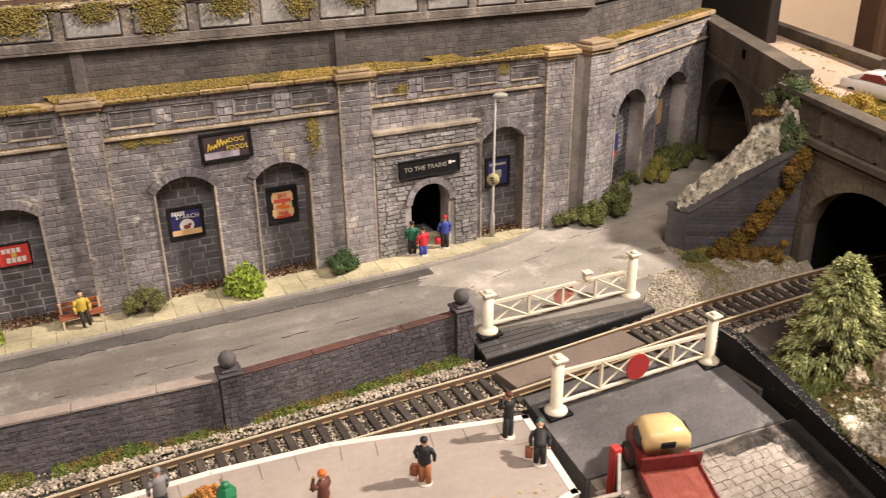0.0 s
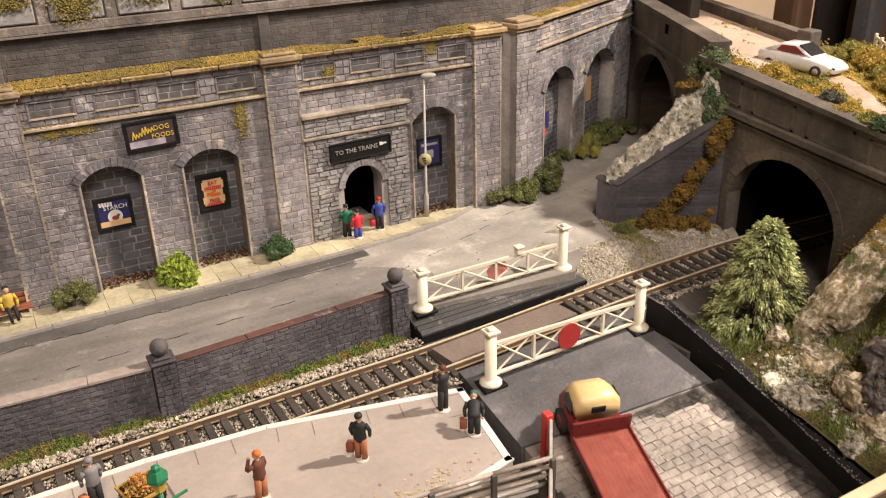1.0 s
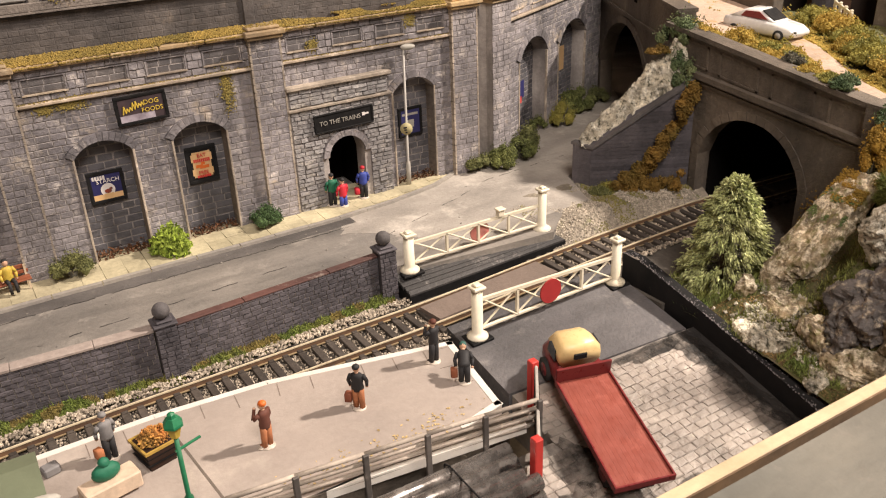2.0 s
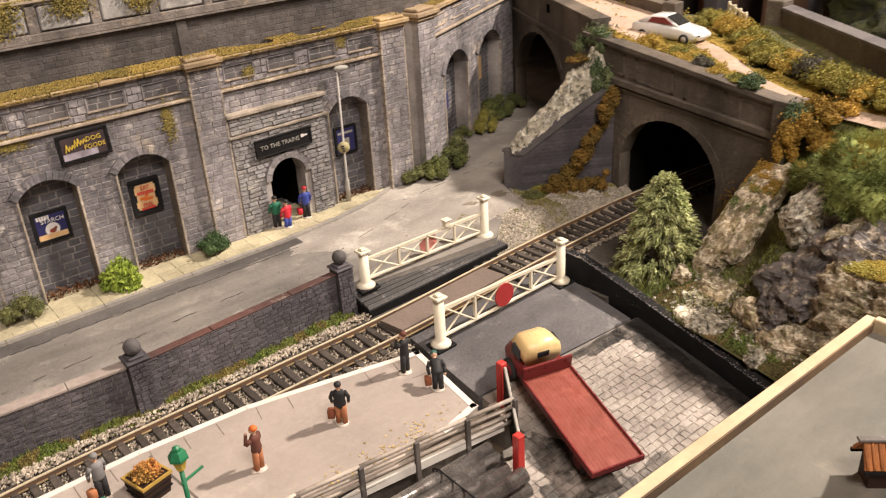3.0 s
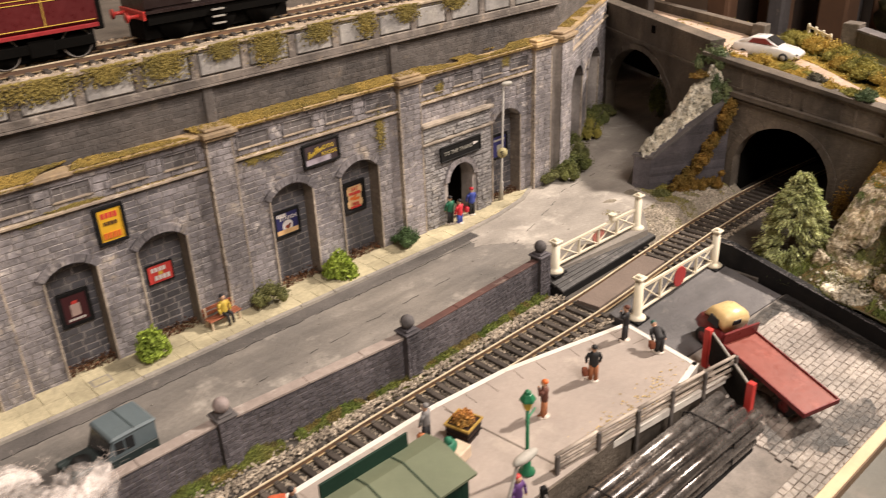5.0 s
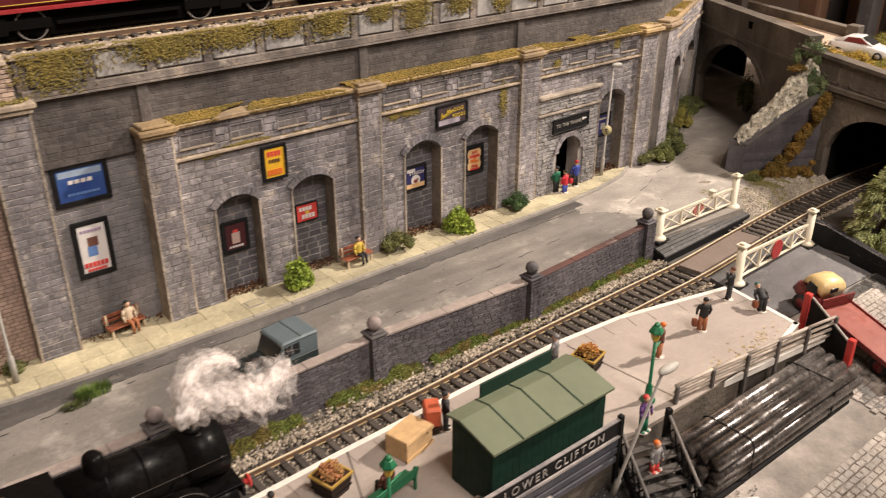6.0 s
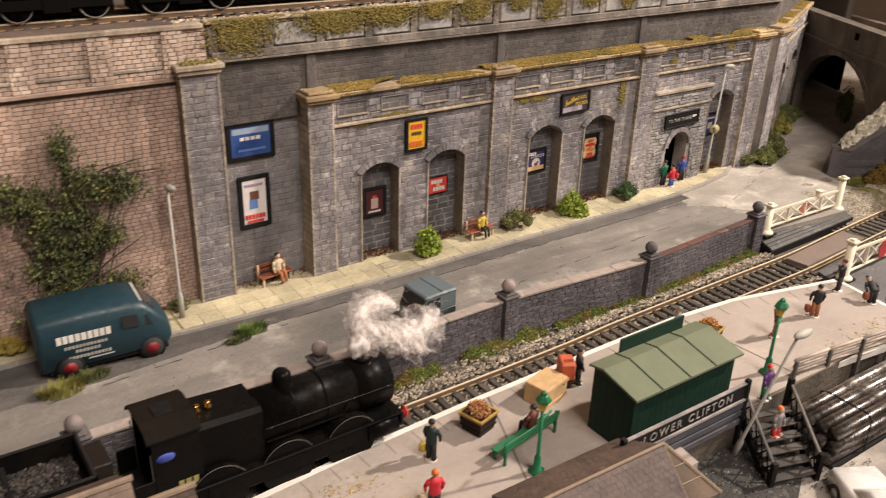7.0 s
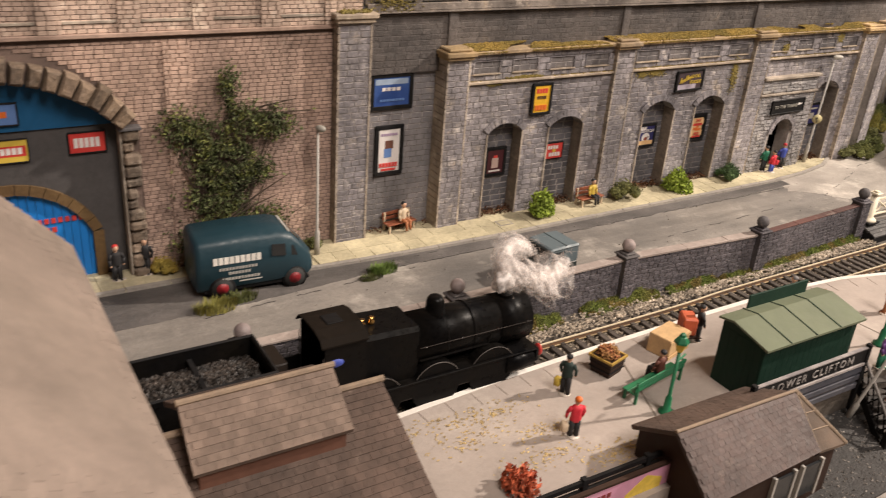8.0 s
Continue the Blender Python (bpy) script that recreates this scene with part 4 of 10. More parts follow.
while u < -15.6:
    lay(brick_wall, layout_stones(u - 0.42, u + 0.42, 10.4, 12.3, 0.17, 0.345, 0.375, joint=0.03), 33.5, 0.05, BRICKPALE, BRICKPALE, u, limit=0, name="parapet_pier_brick", rims=False)
    part("panel_sill", Build().box(u + 0.45, u + 2.35, 33.49, 33.6, 10.76, 10.88, c=0.02), EDGE, brick_wall, "pale sill of a brick panel")
    u += 2.8
part("parapet_coping", Build().box(-40, -15.3, 33.4, 33.95, 12.26, 12.46, c=0.03), PALECOPE, brick_wall, "sandy coping of the brick parapet")
for u in (-23.3,):
    lay(brick_wall, layout_stones(u - 0.55, u + 0.55, 0.0, 10.0, 0.17, 0.345, 0.375, joint=0.03), 33.6, 0.06, BRICK, BRICK_RUN, u, limit=0, name="strip_brick", rims=False)
rv = Build()
def rough_ring(b, arch, wide, n, g):
    """Uneven rock-faced wedges round an arch, each of its own length and depth."""
    inner = arch.curve(n)
    z0 = arch.s - (arch.big - arch.r)
    for i in range(n):
        (ax, az), (bx, bz) = inner[i], inner[i + 1]
        k, w, y = g.uniform(0.05, 0.13), wide * g.uniform(0.82, 1.08), 33.12 - g.uniform(0.0, 0.22)
        rim = []
        for (px_, pz), s in (((ax + (bx - ax) * k, az + (bz - az) * k), 0), ((bx - (bx - ax) * k, bz - (bz - az) * k), 1)):
            d = Vector((px_ - arch.c, pz - z0)).normalized()
            rim.append(((px_, pz), (px_ + d.x * w, pz + d.y * w)))
        quad = [rim[0][0], rim[1][0], rim[1][1], rim[0][1]]
        cx, cz = sum(p[0] for p in quad) / 4, sum(p[1] for p in quad) / 4
        n0 = len(b.v)
        b.v += [(x, 33.9, z) for x, z in quad] + [(x, y + 0.18, z) for x, z in quad]
        b.v += [(cx + (x - cx) * g.uniform(0.62, 0.86), y + g.uniform(-0.06, 0.08), cz + (z - cz) * g.uniform(0.62, 0.86)) for x, z in quad]
        for j in range(4):
            q = (j + 1) % 4
            b.f += [(n0 + j, n0 + q, n0 + 4 + q, n0 + 4 + j), (n0 + 4 + j, n0 + 4 + q, n0 + 8 + q, n0 + 8 + j)]
        b.f.append((n0 + 8, n0 + 9, n0 + 10, n0 + 11))
    return b


rough_ring(rv, BIG, 0.95, 19, random.Random(19))
part("arch_ring", rv, mat("rough_arch_stone", (0.24, 0.175, 0.12), (0.12, 0.09, 0.07), 45, 400, 0.85, 0.8, 0.25, scuff=(0.40, 0.33, 0.26), scuffs=0.6, island=True), brick_wall, "ring of rough brown arch stones", kind="stuff")
js = Build()
z = 0.1
while z < 6.6:
    h = R.uniform(0.42, 0.62)
    w = R.choice((0.42, 0.66))
    js.box(BIG.c + BIG.a, BIG.c + BIG.a + w, 33.3 + R.uniform(-0.1, 0.1), 33.9, z, min(z + h - 0.05, 6.65), c=0.09)
    z += h
part("jamb_post", Build().box(BIG.c + BIG.a - 0.1, BIG.c + BIG.a - 0.01, 33.42, 33.9, 0, 6.6, c=0.015), EDGE, brick_wall, "thin pale edge of the arch jamb")
part("impost", Build().box(BIG.c + BIG.a - 0.12, BIG.c + BIG.a + 0.75, 33.2, 33.9, 6.6, 6.74, c=0.03), DARKSTONE, brick_wall, "thin grey slab under the arch")
part("arch_jamb", js, mat("rough_jamb_stone", (0.22, 0.165, 0.12), (0.10, 0.08, 0.065), 45, 400, 0.85, 0.8, 0.25, scuff=(0.36, 0.3, 0.24), scuffs=0.6, island=True), brick_wall, "alternating jamb stones beside the arch", kind="stuff")

# the filling of the big arch: grey board with blue double doors
doors = thing("door_1", "bright blue boarded double doors in a grey arched front", "door", kind="structure")
INNER = Arch(-30.0, 2.95, 2.2, 2.0)
gb = Build()
plate(gb, -35, BIG.c + BIG.a + 0.1, -0.5, 8.6, 34.1, 34.3, [INNER])
part("front_board", gb, mat("grey_board", (0.085, 0.08, 0.08), (0.065, 0.06, 0.06), 30, 400, 0.7, 0.15), doors, "dark grey front board")
bb = Build()
for i in range(20):
    u = -33.0 + i * 0.305
    bb.box(u, u + 0.285, 34.22, 34.34, -0.2, 4.3)
part("boards", bb, BLUEBOARD, doors, "bright blue vertical boards")
rr = Build()
voussoirs(rr, INNER, 33.98, 34.3, 0.42, 15, gap=0.05)
rr.box(INNER.c + INNER.a, INNER.c + INNER.a + 0.42, 33.98, 34.3, 0, 2.2)
part("door_ring", rr, mat("brown_arch_trim", (0.17, 0.105, 0.045), (0.12, 0.07, 0.03), 30, 400, 0.7, 0.3, 0.15, island=True), doors, "brown arched trim")
tp = Build()
poly = [(x, z) for x, z in BIG.curve(18) if z >= 6.72]
poly = [(BIG.c - BIG.half(6.75), 6.75)] + poly + [(BIG.c + BIG.half(6.75), 6.75)]
tp.prism(poly, 34.0, 34.12)
part("blue_head", tp, DEEPBLUE, doors, "deep blue arched head panel")
bars = Build()
for i, (z, w) in enumerate(((2.75, 2.6), (2.35, 1.4))):
    for k in range(int(w / 0.26)):
        u = -29.6 + k * 0.26
        zz = z - 0.06 * (u + 28.2) ** 2 * 0.4
        bars.box(u, u + 0.17, 34.15, 34.23, zz, zz + 0.2)
part("red_lettering_bars", bars, RED, doors, "row of red painted lettering marks")


def poster(x0, x1, z0, z1, y, face, label, edge=0.16, marks=(), category="poster", lean=0.0):
    """A framed sign on the wall; marks: bars or blocks of colour on it."""
    t = thing("framed_poster", label, category, put((x0 + x1) / 2, y, (z0 + z1) / 2, 0, lean, 0), group="posters on the wall")
    w, h = (x1 - x0) / 2, (z1 - z0) / 2
    if edge:
        fr = Build()
        fr.box(-w, w, -0.1, 0.02, h - edge, h, c=0.02).box(-w, w, -0.1, 0.02, -h, -h + edge, c=0.02)
        fr.box(-w, -w + edge, -0.1, 0.02, -h + edge, h - edge).box(w - edge, w, -0.1, 0.02, -h + edge, h - edge)
        part("frame_moulding", fr, BLACK, t, "black frame")
    part("sheet", Build().box(-w + edge * 0.9, w - edge * 0.9, -0.06, 0.0, -h + edge * 0.9, h - edge * 0.9), face, t)
    for k, (a, b_, c_, d_, material) in enumerate(marks):
        part("printed_mark", Build().box(a, b_, -0.066 - 0.003 * k, -0.05, c_, d_), material, t)
    return t


def bars_at(x0, x1, z, h, n, material):
    step = (x1 - x0) / n
    return [(x0 + i * step, x0 + (i + 0.78) * step, z - h / 2, z + h / 2, material) for i in range(n)]


YEL = mat("yellow_print", (0.72, 0.52, 0.08), None, 60, 400, 0.5, 0.0, 0.03)
ORANGE = mat("orange_print", (0.70, 0.16, 0.03), None, 60, 400, 0.5, 0.0, 0.03)
SKYBLUE = mat("blue_print", (0.13, 0.24, 0.52), None, 60, 400, 0.5, 0.0, 0.03)
ND = POSTERWHITE
poster(-14.6, -12.35, 6.28, 8.02, 33.84, POSTERBLUE, "blue landscape poster in a black frame on the stone wall", 0.2, [(-0.85, 0.85, 0.34, 0.6, mat("pale_sky_print", (0.34, 0.43, 0.56), None, 60, 400, 0.5, 0.0, 0.05))] + bars_at(-0.5, 0.5, 0.12, 0.16, 4, ND) + bars_at(-0.6, 0.7, -0.4, 0.1, 8, SKYBLUE))
poster(-14.25, -12.72, 3.0, 5.52, 33.84, POSTERWHITE, "white poster with a tilted blue packet in a black frame", 0.2, [(-0.22, 0.22, 0.1, 0.5, mat("brown_print", (0.16, 0.07, 0.05), None, 60, 400, 0.5, 0.0, 0.03)), (-0.26, 0.14, -0.35, 0.1, SKYBLUE)] + bars_at(-0.45, 0.45, 0.8, 0.12, 6, mat("mauve_print", (0.35, 0.25, 0.38), None, 60, 400, 0.5, 0.0, 0.03)) + bars_at(-0.5, 0.5, -0.72, 0.2, 6, RED) + bars_at(-0.4, 0.4, -0.95, 0.1, 6, RED))
poster(-5.88, -4.6, 5.52, 7.2, 33.02, POSTERYELLOW, "yellow poster with red-brown lettering in a black frame", 0.15, bars_at(-0.36, 0.36, 0.42, 0.24, 4, RED) + bars_at(-0.3, 0.3, 0.08, 0.16, 4, mat("dark_print", (0.10, 0.05, 0.02), None, 60, 400, 0.5, 0.0, 0.03)) + bars_at(-0.38, 0.38, -0.45, 0.26, 4, ORANGE))
poster(-7.86, -6.52, 2.14, 3.74, 33.8, POSTERWINE, "dark wine poster with a pale jar in a black frame", 0.17, [(-0.2, 0.2, -0.35, 0.2, mat("pale_print", (0.55, 0.40, 0.36), None, 60, 400, 0.5, 0.0, 0.03)), (-0.12, 0.12, 0.2, 0.34, RED)] + bars_at(-0.36, 0.36, -0.5, 0.1, 5, ND))
poster(-3.95, -2.72, 2.62, 3.58, 33.82, RED, "red enamel sign with white lettering bars", 0.05, bars_at(-0.42, 0.3, 0.2, 0.2, 4, ND) + bars_at(-0.3, 0.45, -0.2, 0.22, 4, ND) + [(-0.1, 0.1, -0.06, 0.08, YEL)])
sp = poster(2.6, 4.12, 2.56, 3.98, 33.8, POSTERNAVY, "navy starch poster with a white bird in a black frame", 0.15, [(-0.62, 0.62, -0.58, -0.32, POSTERTAN)] + bars_at(-0.55, 0.0, 0.44, 0.17, 5, ND))
part("printed_disc", Build().rod((0.02, -0.066, -0.14), (0.02, -0.074, -0.14), 0.3, n=24), ND, sp, "white printed disc")
part("printed_bird", Build(True).ball((0.02, -0.076, -0.2), (0.15, 0.01, 0.1), 12, 8).ball((0.15, -0.076, -0.1), (0.07, 0.01, 0.06), 10, 6), mat("red_brown_print", (0.35, 0.06, 0.03), (0.1, 0.05, 0.04), 200, 400, 0.5, 0.0), sp, "small red-breasted bird")
part("printed_bowl", Build().prism([(-0.2, -0.3), (0.24, -0.3), (0.18, -0.46), (-0.14, -0.46)], -0.08, -0.07), POSTERTAN, sp, "tan bowl")
words("STARCH", 0.26, ND, sp, put(0.08, -0.085, 0.27, 90, 0, 0))
ep = poster(6.88, 8.28, 2.46, 4.2, 33.84, BLACK, "tan cut-out food poster in a black frame", 0.16, [(-0.42, 0.42, -0.6, 0.6, POSTERTAN), (-0.48, 0.48, -0.5, -0.2, POSTERTAN), (-0.48, 0.48, 0.15, 0.5, POSTERTAN), (-0.3, 0.02, -0.14, 0.0, ORANGE), (-0.12, 0.3, -0.2, -0.06, ORANGE), (-0.05, 0.12, -0.02, 0.1, ORANGE)] + bars_at(-0.38, 0.38, 0.2, 0.15, 9, RED) + bars_at(-0.3, 0.34, -0.56, 0.1, 6, RED))
words("EAT", 0.24, RED, ep, put(0, -0.125, 0.44, 90, 0, 0))
words("FREE", 0.22, RED, ep, put(0, -0.115, -0.38, 90, 0, 0))
dp = poster(4.22, 6.36, 5.97, 7.2, 33.04, BLACK, "black dog food sign with yellow lettering over the arches", 0.13, [(-0.92, 0.92, -0.48, 0.47, mat("dull_plum_print", (0.075, 0.05, 0.055), (0.04, 0.03, 0.035), 90, 400, 0.5, 0.0, 0.05)), (-0.92, 0.5, -0.48, -0.2, mat("lilac_print", (0.50, 0.45, 0.52), (0.2, 0.17, 0.2), 120, 400, 0.5, 0.0, 0.05))], "sign", -1.5)
script = Build()
for i in range(7):
    u = -0.78 + i * 0.125
    script.rod((u, -0.085, -0.13 + 0.035 * i), (u + 0.07, -0.085, (0.2 if i in (0, 3, 4) else 0.06) + 0.035 * i), 0.028, n=6).rod((u + 0.07, -0.085, (0.2 if i in (0, 3, 4) else 0.06) + 0.035 * i), (u + 0.13, -0.085, -0.1 + 0.035 * i), 0.024, n=6)
part("painted_script", script, YEL, dp, "slanting yellow painted flourish")
words("DOG", 0.28, YEL, dp, put(0.42, -0.09, 0.22, 90, 0, 0))
words("FOODS", 0.27, YEL, dp, put(0.42, -0.095, -0.1, 90, 0, 0))
DULLWHITE = mat("dull_white_print", (0.42, 0.40, 0.36), (0.26, 0.25, 0.22), 120, 400, 0.6, 0.05)
tp_ = poster(12.8, 15.88, 3.92, 4.82, 32.82, BLACK, "black station sign with white lettering over the doorway", 0.07, [(1.02, 1.3, 0.02, 0.1, ND), (0.95, 1.1, -0.02, 0.14, ND), (-1.5, 1.5, 0.405, 0.425, DULLWHITE), (-1.5, 1.5, -0.425, -0.405, DULLWHITE), (-1.5, -1.48, -0.4, 0.4, DULLWHITE), (1.48, 1.5, -0.4, 0.4, DULLWHITE)], "sign", -1.0)
words("TO THE TRAINS", 0.3, DULLWHITE, tp_, put(-0.22, -0.08, 0, 90, 0, 0))
poster(17.78, 19.15, 2.4, 3.95, 33.84, POSTERNAVY, "navy poster with a yellow badge in the arch", 0.14, [(-0.45, 0.45, 0.34, 0.46, DULLWHITE), (-0.2, 0.2, -0.3, 0.1, DULLWHITE)])
sg = poster(-27.6, -26.17, 5.6, 6.5, 34.08, RED, "red enamel sign with white lettering bars on the grey front", 0.05, bars_at(-0.5, 0.5, 0.0, 0.4, 5, ND))
poster(-30.4, -29.0, 5.5, 6.45, 34.08, YEL, "yellow enamel sign with a red band", 0.04, [(-0.6, 0.6, -0.22, 0.2, RED)] + bars_at(-0.5, 0.5, 0, 0.26, 5, ND))
poster(-30.6, -29.2, 7.0, 7.9, 33.98, SKYBLUE, "blue enamel sign with an orange mark", 0.06, [(-0.3, 0.3, -0.12, 0.12, ORANGE)])

# ---- the oblique end of the station wall ----
OB = Matrix.Translation((23.3, 33.2, 0)) @ Matrix.Rotation(radians(26), 4, "Z")
end_wall = thing("wall_end", "weathered stone wall with two blind arches turning away from the street", "wall", put(23.3, 33.2, 0, 0, 0, 26), kind="structure")
EA = [Arch(4.6, 1.7, 4.9, 1.1), Arch(9.85, 1.95, 4.9, 1.1)]
eb = Build()
plate(eb, -0.3, 14.5, -1.0, 8.6, 0.06, 0.95, EA)
eb.box(-0.3, 14.5, 0.95, 1.8, -1.0, 12.5)
part("core", eb, MORTAR, end_wall)
lay(end_wall, layout_stones(1.4, 14.5, 0.0, 7.3, 0.282, 0.44, 0.68, EA), 0.07, 0.05, STONE, STONE_RUN, 4.0, limit=250)
for a in EA:
    for side in (-1, 1):
        x = a.c + side * (a.a + 0.02)
        part("jamb_arris", Build().box(x - 0.05, x + 0.05, -0.03, 0.1, 0.1, a.s, c=0.015), EDGE, end_wall, "pale worn arris of the arch jamb")
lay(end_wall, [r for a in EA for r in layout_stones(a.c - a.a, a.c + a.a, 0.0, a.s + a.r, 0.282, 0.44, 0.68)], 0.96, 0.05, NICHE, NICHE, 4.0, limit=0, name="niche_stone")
lay(end_wall, layout_stones(1.4, 14.5, 7.52, 8.7, 0.282, 0.44, 0.68), 0.07, 0.06, STONE, STONE_RUN, 4.0, limit=0, name="parapet_stone")
part("ledge", Build().box(1.3, 14.5, -0.14, 0.2, 7.36, 7.5, c=0.03), PALECOPE, end_wall, "thin ochre string course")
part("coping", Build().box(1.2, 14.6, -0.2, 1.0, 8.75, 9.0, c=0.04), COPE, end_wall, "ochre stained coping")
ev = Build()
for a in EA:
    voussoirs(ev, a, -0.06, 0.3, 0.4, 13)
part("voussoirs", ev, STONE_RUN, end_wall, "ring of wedge-shaped stones over each arch", kind="stuff")
for u0, u1, z0, z1, m_, nm in ((4.2, 5.1, 2.3, 3.3, POSTERNAVY, "small navy poster in the arch"), (4.3, 4.8, 2.0, 2.4, RED, "red strip under the poster"), (9.7, 10.5, 2.7, 4.2, POSTERTAN, "orange tan poster in the arch")):
    part("poster_sheet", Build().box(u0, u1, 0.86, 0.9, z0, z1), m_, end_wall, nm)
ef = Build()
for i in range(5):
    p = 1.9 + i * 2.5
    ef.box(p, p + 1.5, -0.03, 0.1, 7.8, 7.86).box(p, p + 1.5, -0.03, 0.1, 8.42, 8.48)
part("panel_edges", ef, PALECOPE, end_wall, kind="stuff")
ep2 = thing("pilaster", "grey stone pilaster with an ochre cap at the bend of the wall", "pilaster", put(23.3, 33.2, 0, 0, 0, 14), group="pilasters of the station wall", kind="structure")
part("core", Build().box(-0.35, 1.05, -0.25, 0.8, -0.5, 8.7), MORTAR, ep2)
lay(ep2, layout_stones(-0.4, 1.1, 0.0, 8.65, 0.282, 0.4, 0.64), -0.24, 0.05, STONE, STONE_RUN, 0.3)
part("cap", Build().box(-0.5, 1.2, -0.4, 0.8, 8.66, 8.85, c=0.03).box(-0.62, 1.32, -0.52, 0.8, 8.85, 9.08, c=0.04).box(-0.4, 1.1, -0.3, 0.7, 9.08, 9.25, c=0.05), COPE, ep2, "stepped ochre cap stone")
em = moss_run(Build(), 1.2, 14.4, 0.0, 0.8, 9.0, 2600, 0.055, OB)
solo("moss_on_end_coping", em, MOSS, "mustard moss along the coping of the end wall", "moss", kind="stuff")
eu = thing("wall_upper_end", "curving upper stone wall over the end wall", "wall", put(23.3, 33.6, 0, 0, 0, 26), kind="structure")
part("core", Build().box(-0.2, 14.4, 0.4, 1.6, 8.7, 10.85).box(-0.2, 14.4, 0.2, 1.4, 10.85, 12.9), DARKSTONE, eu)
lay(eu, layout_stones(0, 14.4, 9.0, 10.8, 0.3, 0.45, 0.75), 0.41, 0.035, UPPERSTONE, UPPERSTONE_RUN, 4.0, limit=0, name="upper_stone", rims=False)

# ---- road bridge across the end of the street ----
bridge = thing("road_bridge", "dark stone road bridge with an arch across the street end", "bridge", put(36.6, 40.6, 0, 0, 0, -114.6), kind="structure")
BA = Arch(6.3, 4.6, 2.6, 3.25)
b2 = Build()
plate(b2, -1.0, 14.6, -1.0, 8.2, 0.0, 0.8, [BA], top=lambda u: 8.3 - 0.02 * u)
part("face", b2, PORTALSTONE, bridge)
part("parapet_cope", Build().prism([(-1, 8.3), (14.6, 8.0), (14.6, 8.2), (-1, 8.5)], -0.15, 0.9), PORTALSTONE, bridge, "dark coping of the parapet")
part("string", Build().prism([(-1, 6.5), (14.6, 6.2), (14.6, 6.38), (-1, 6.68)], -0.12, 0.3), PORTALSTONE, bridge)
br_v = Build()
voussoirs(br_v, BA, -0.08, 0.3, 0.4, 13)
part("arch_ring", br_v, PORTALSTONE, bridge, kind="stuff")
# Shade under the bridge is put into the near-black lining colour.
part("vault_lining", Build().box(0.6, 17, 9.0, 9.2, -1.0, 6.1).box(-16, -5.4, 9.0, 9.2, -1.0, 6.1).box(-16.2, -16, 0.8, 9.2, -1.0, 6.1).box(-16, -2.5, 0.8, 9.0, 5.95, 6.1).box(14.6, 14.8, 0.8, 9.2, -1.0, 6.1).box(-2.5, 14.6, 0.8, 9.0, 5.95, 6.1), SHADEBLACK, bridge, "vault under the bridge, darkness put in its colour")
# A solid block; only its black colour gives the hole its depth.
part("drain_hole", Build().box(7.6, 8.1, -0.02, 0.1, 7.35, 7.85), SHADEBLACK, bridge, "small near-black square standing in for a hole")

# ---- tunnel mouth over the track ----
portal = thing("tunnel_portal", "dark stone tunnel portal with a panelled parapet over the track", "tunnel portal", put(29.8, 27.4, 0, 0, 0, -90), kind="structure")
PA = Arch(5.65, 2.98, 1.5, 2.45)
rise = lambda u: 7.55 - 0.135 * u
po = Build()
plate(po, 0.0, 11.8, -2.0, 4.4, 0.0, 0.9, [PA], top=lambda u: 5.6 - 0.10 * u)
part("face", po, PORTALSTONE, portal)
pv = Build()
voussoirs(pv, PA, -0.035, 0.4, 0.42, 17)
for side in (-1, 1):
    z = -1.0
    while z < 1.45:
        u = PA.c + side * PA.a
        pv.box(min(u - side * 0.01, u + side * 0.42), max(u - side * 0.01, u + side * 0.42), -0.04, 0.6, z, z + 0.392)
        z += 0.4
part("arch_ring", pv, PORTALSTONE, portal, "ring of arch stones", kind="stuff")
pp2 = Build()
pp2.prism([(0, 5.6), (11.8, 4.42), (11.8, rise(11.8)), (0, rise(0))], 0.1, 0.7)
part("parapet", pp2, PORTALSTONE, portal, "panelled parapet")
ps = Build()
ps.prism([(-0.1, 5.55), (11.9, 4.36), (11.9, 4.62), (-0.1, 5.81)], -0.22, 0.5)
ps.prism([(-0.1, 5.3), (11.9, 4.1), (11.9, 4.2), (-0.1, 5.4)], -0.1, 0.5)
ps.prism([(-0.1, rise(-0.1) - 0.12), (11.9, rise(11.9) - 0.12), (11.9, rise(11.9) + 0.1), (-0.1, rise(-0.1) + 0.1)], -0.08, 0.85)
part("string_courses", ps, PORTALSTONE, portal, "projecting string courses and coping")
for i in range(4):
    p = 0.35 + i * 3.0
    f1 = Build()
    for a, b_ in ((p, p + 0.12), (p + 2.2, p + 2.32)):
        f1.prism([(a, rise(a) - 1.5), (b_, rise(b_) - 1.5), (b_, rise(b_) - 0.35), (a, rise(a) - 0.35)], 0.075, 0.2)
    for o in (-1.5, -0.45):
        f1.prism([(p, rise(p) + o), (p + 2.32, rise(p + 2.32) + o), (p + 2.32, rise(p + 2.32) + o + 0.1), (p, rise(p) + o + 0.1)], 0.075, 0.2)
    part("panel_frame", f1, PORTALSTONE, portal, kind="")
part("end_pier", Build().prism([(11.2, 4.3), (12.2, 4.2), (12.2, 6.15), (11.2, 6.2)], -0.2, 1.0), PORTALSTONE, portal, "square end pier of the parapet")
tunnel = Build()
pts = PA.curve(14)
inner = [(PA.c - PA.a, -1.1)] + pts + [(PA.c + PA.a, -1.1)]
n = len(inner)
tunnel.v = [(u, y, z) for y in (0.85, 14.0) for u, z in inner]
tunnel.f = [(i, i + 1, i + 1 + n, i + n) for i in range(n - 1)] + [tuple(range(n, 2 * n))]
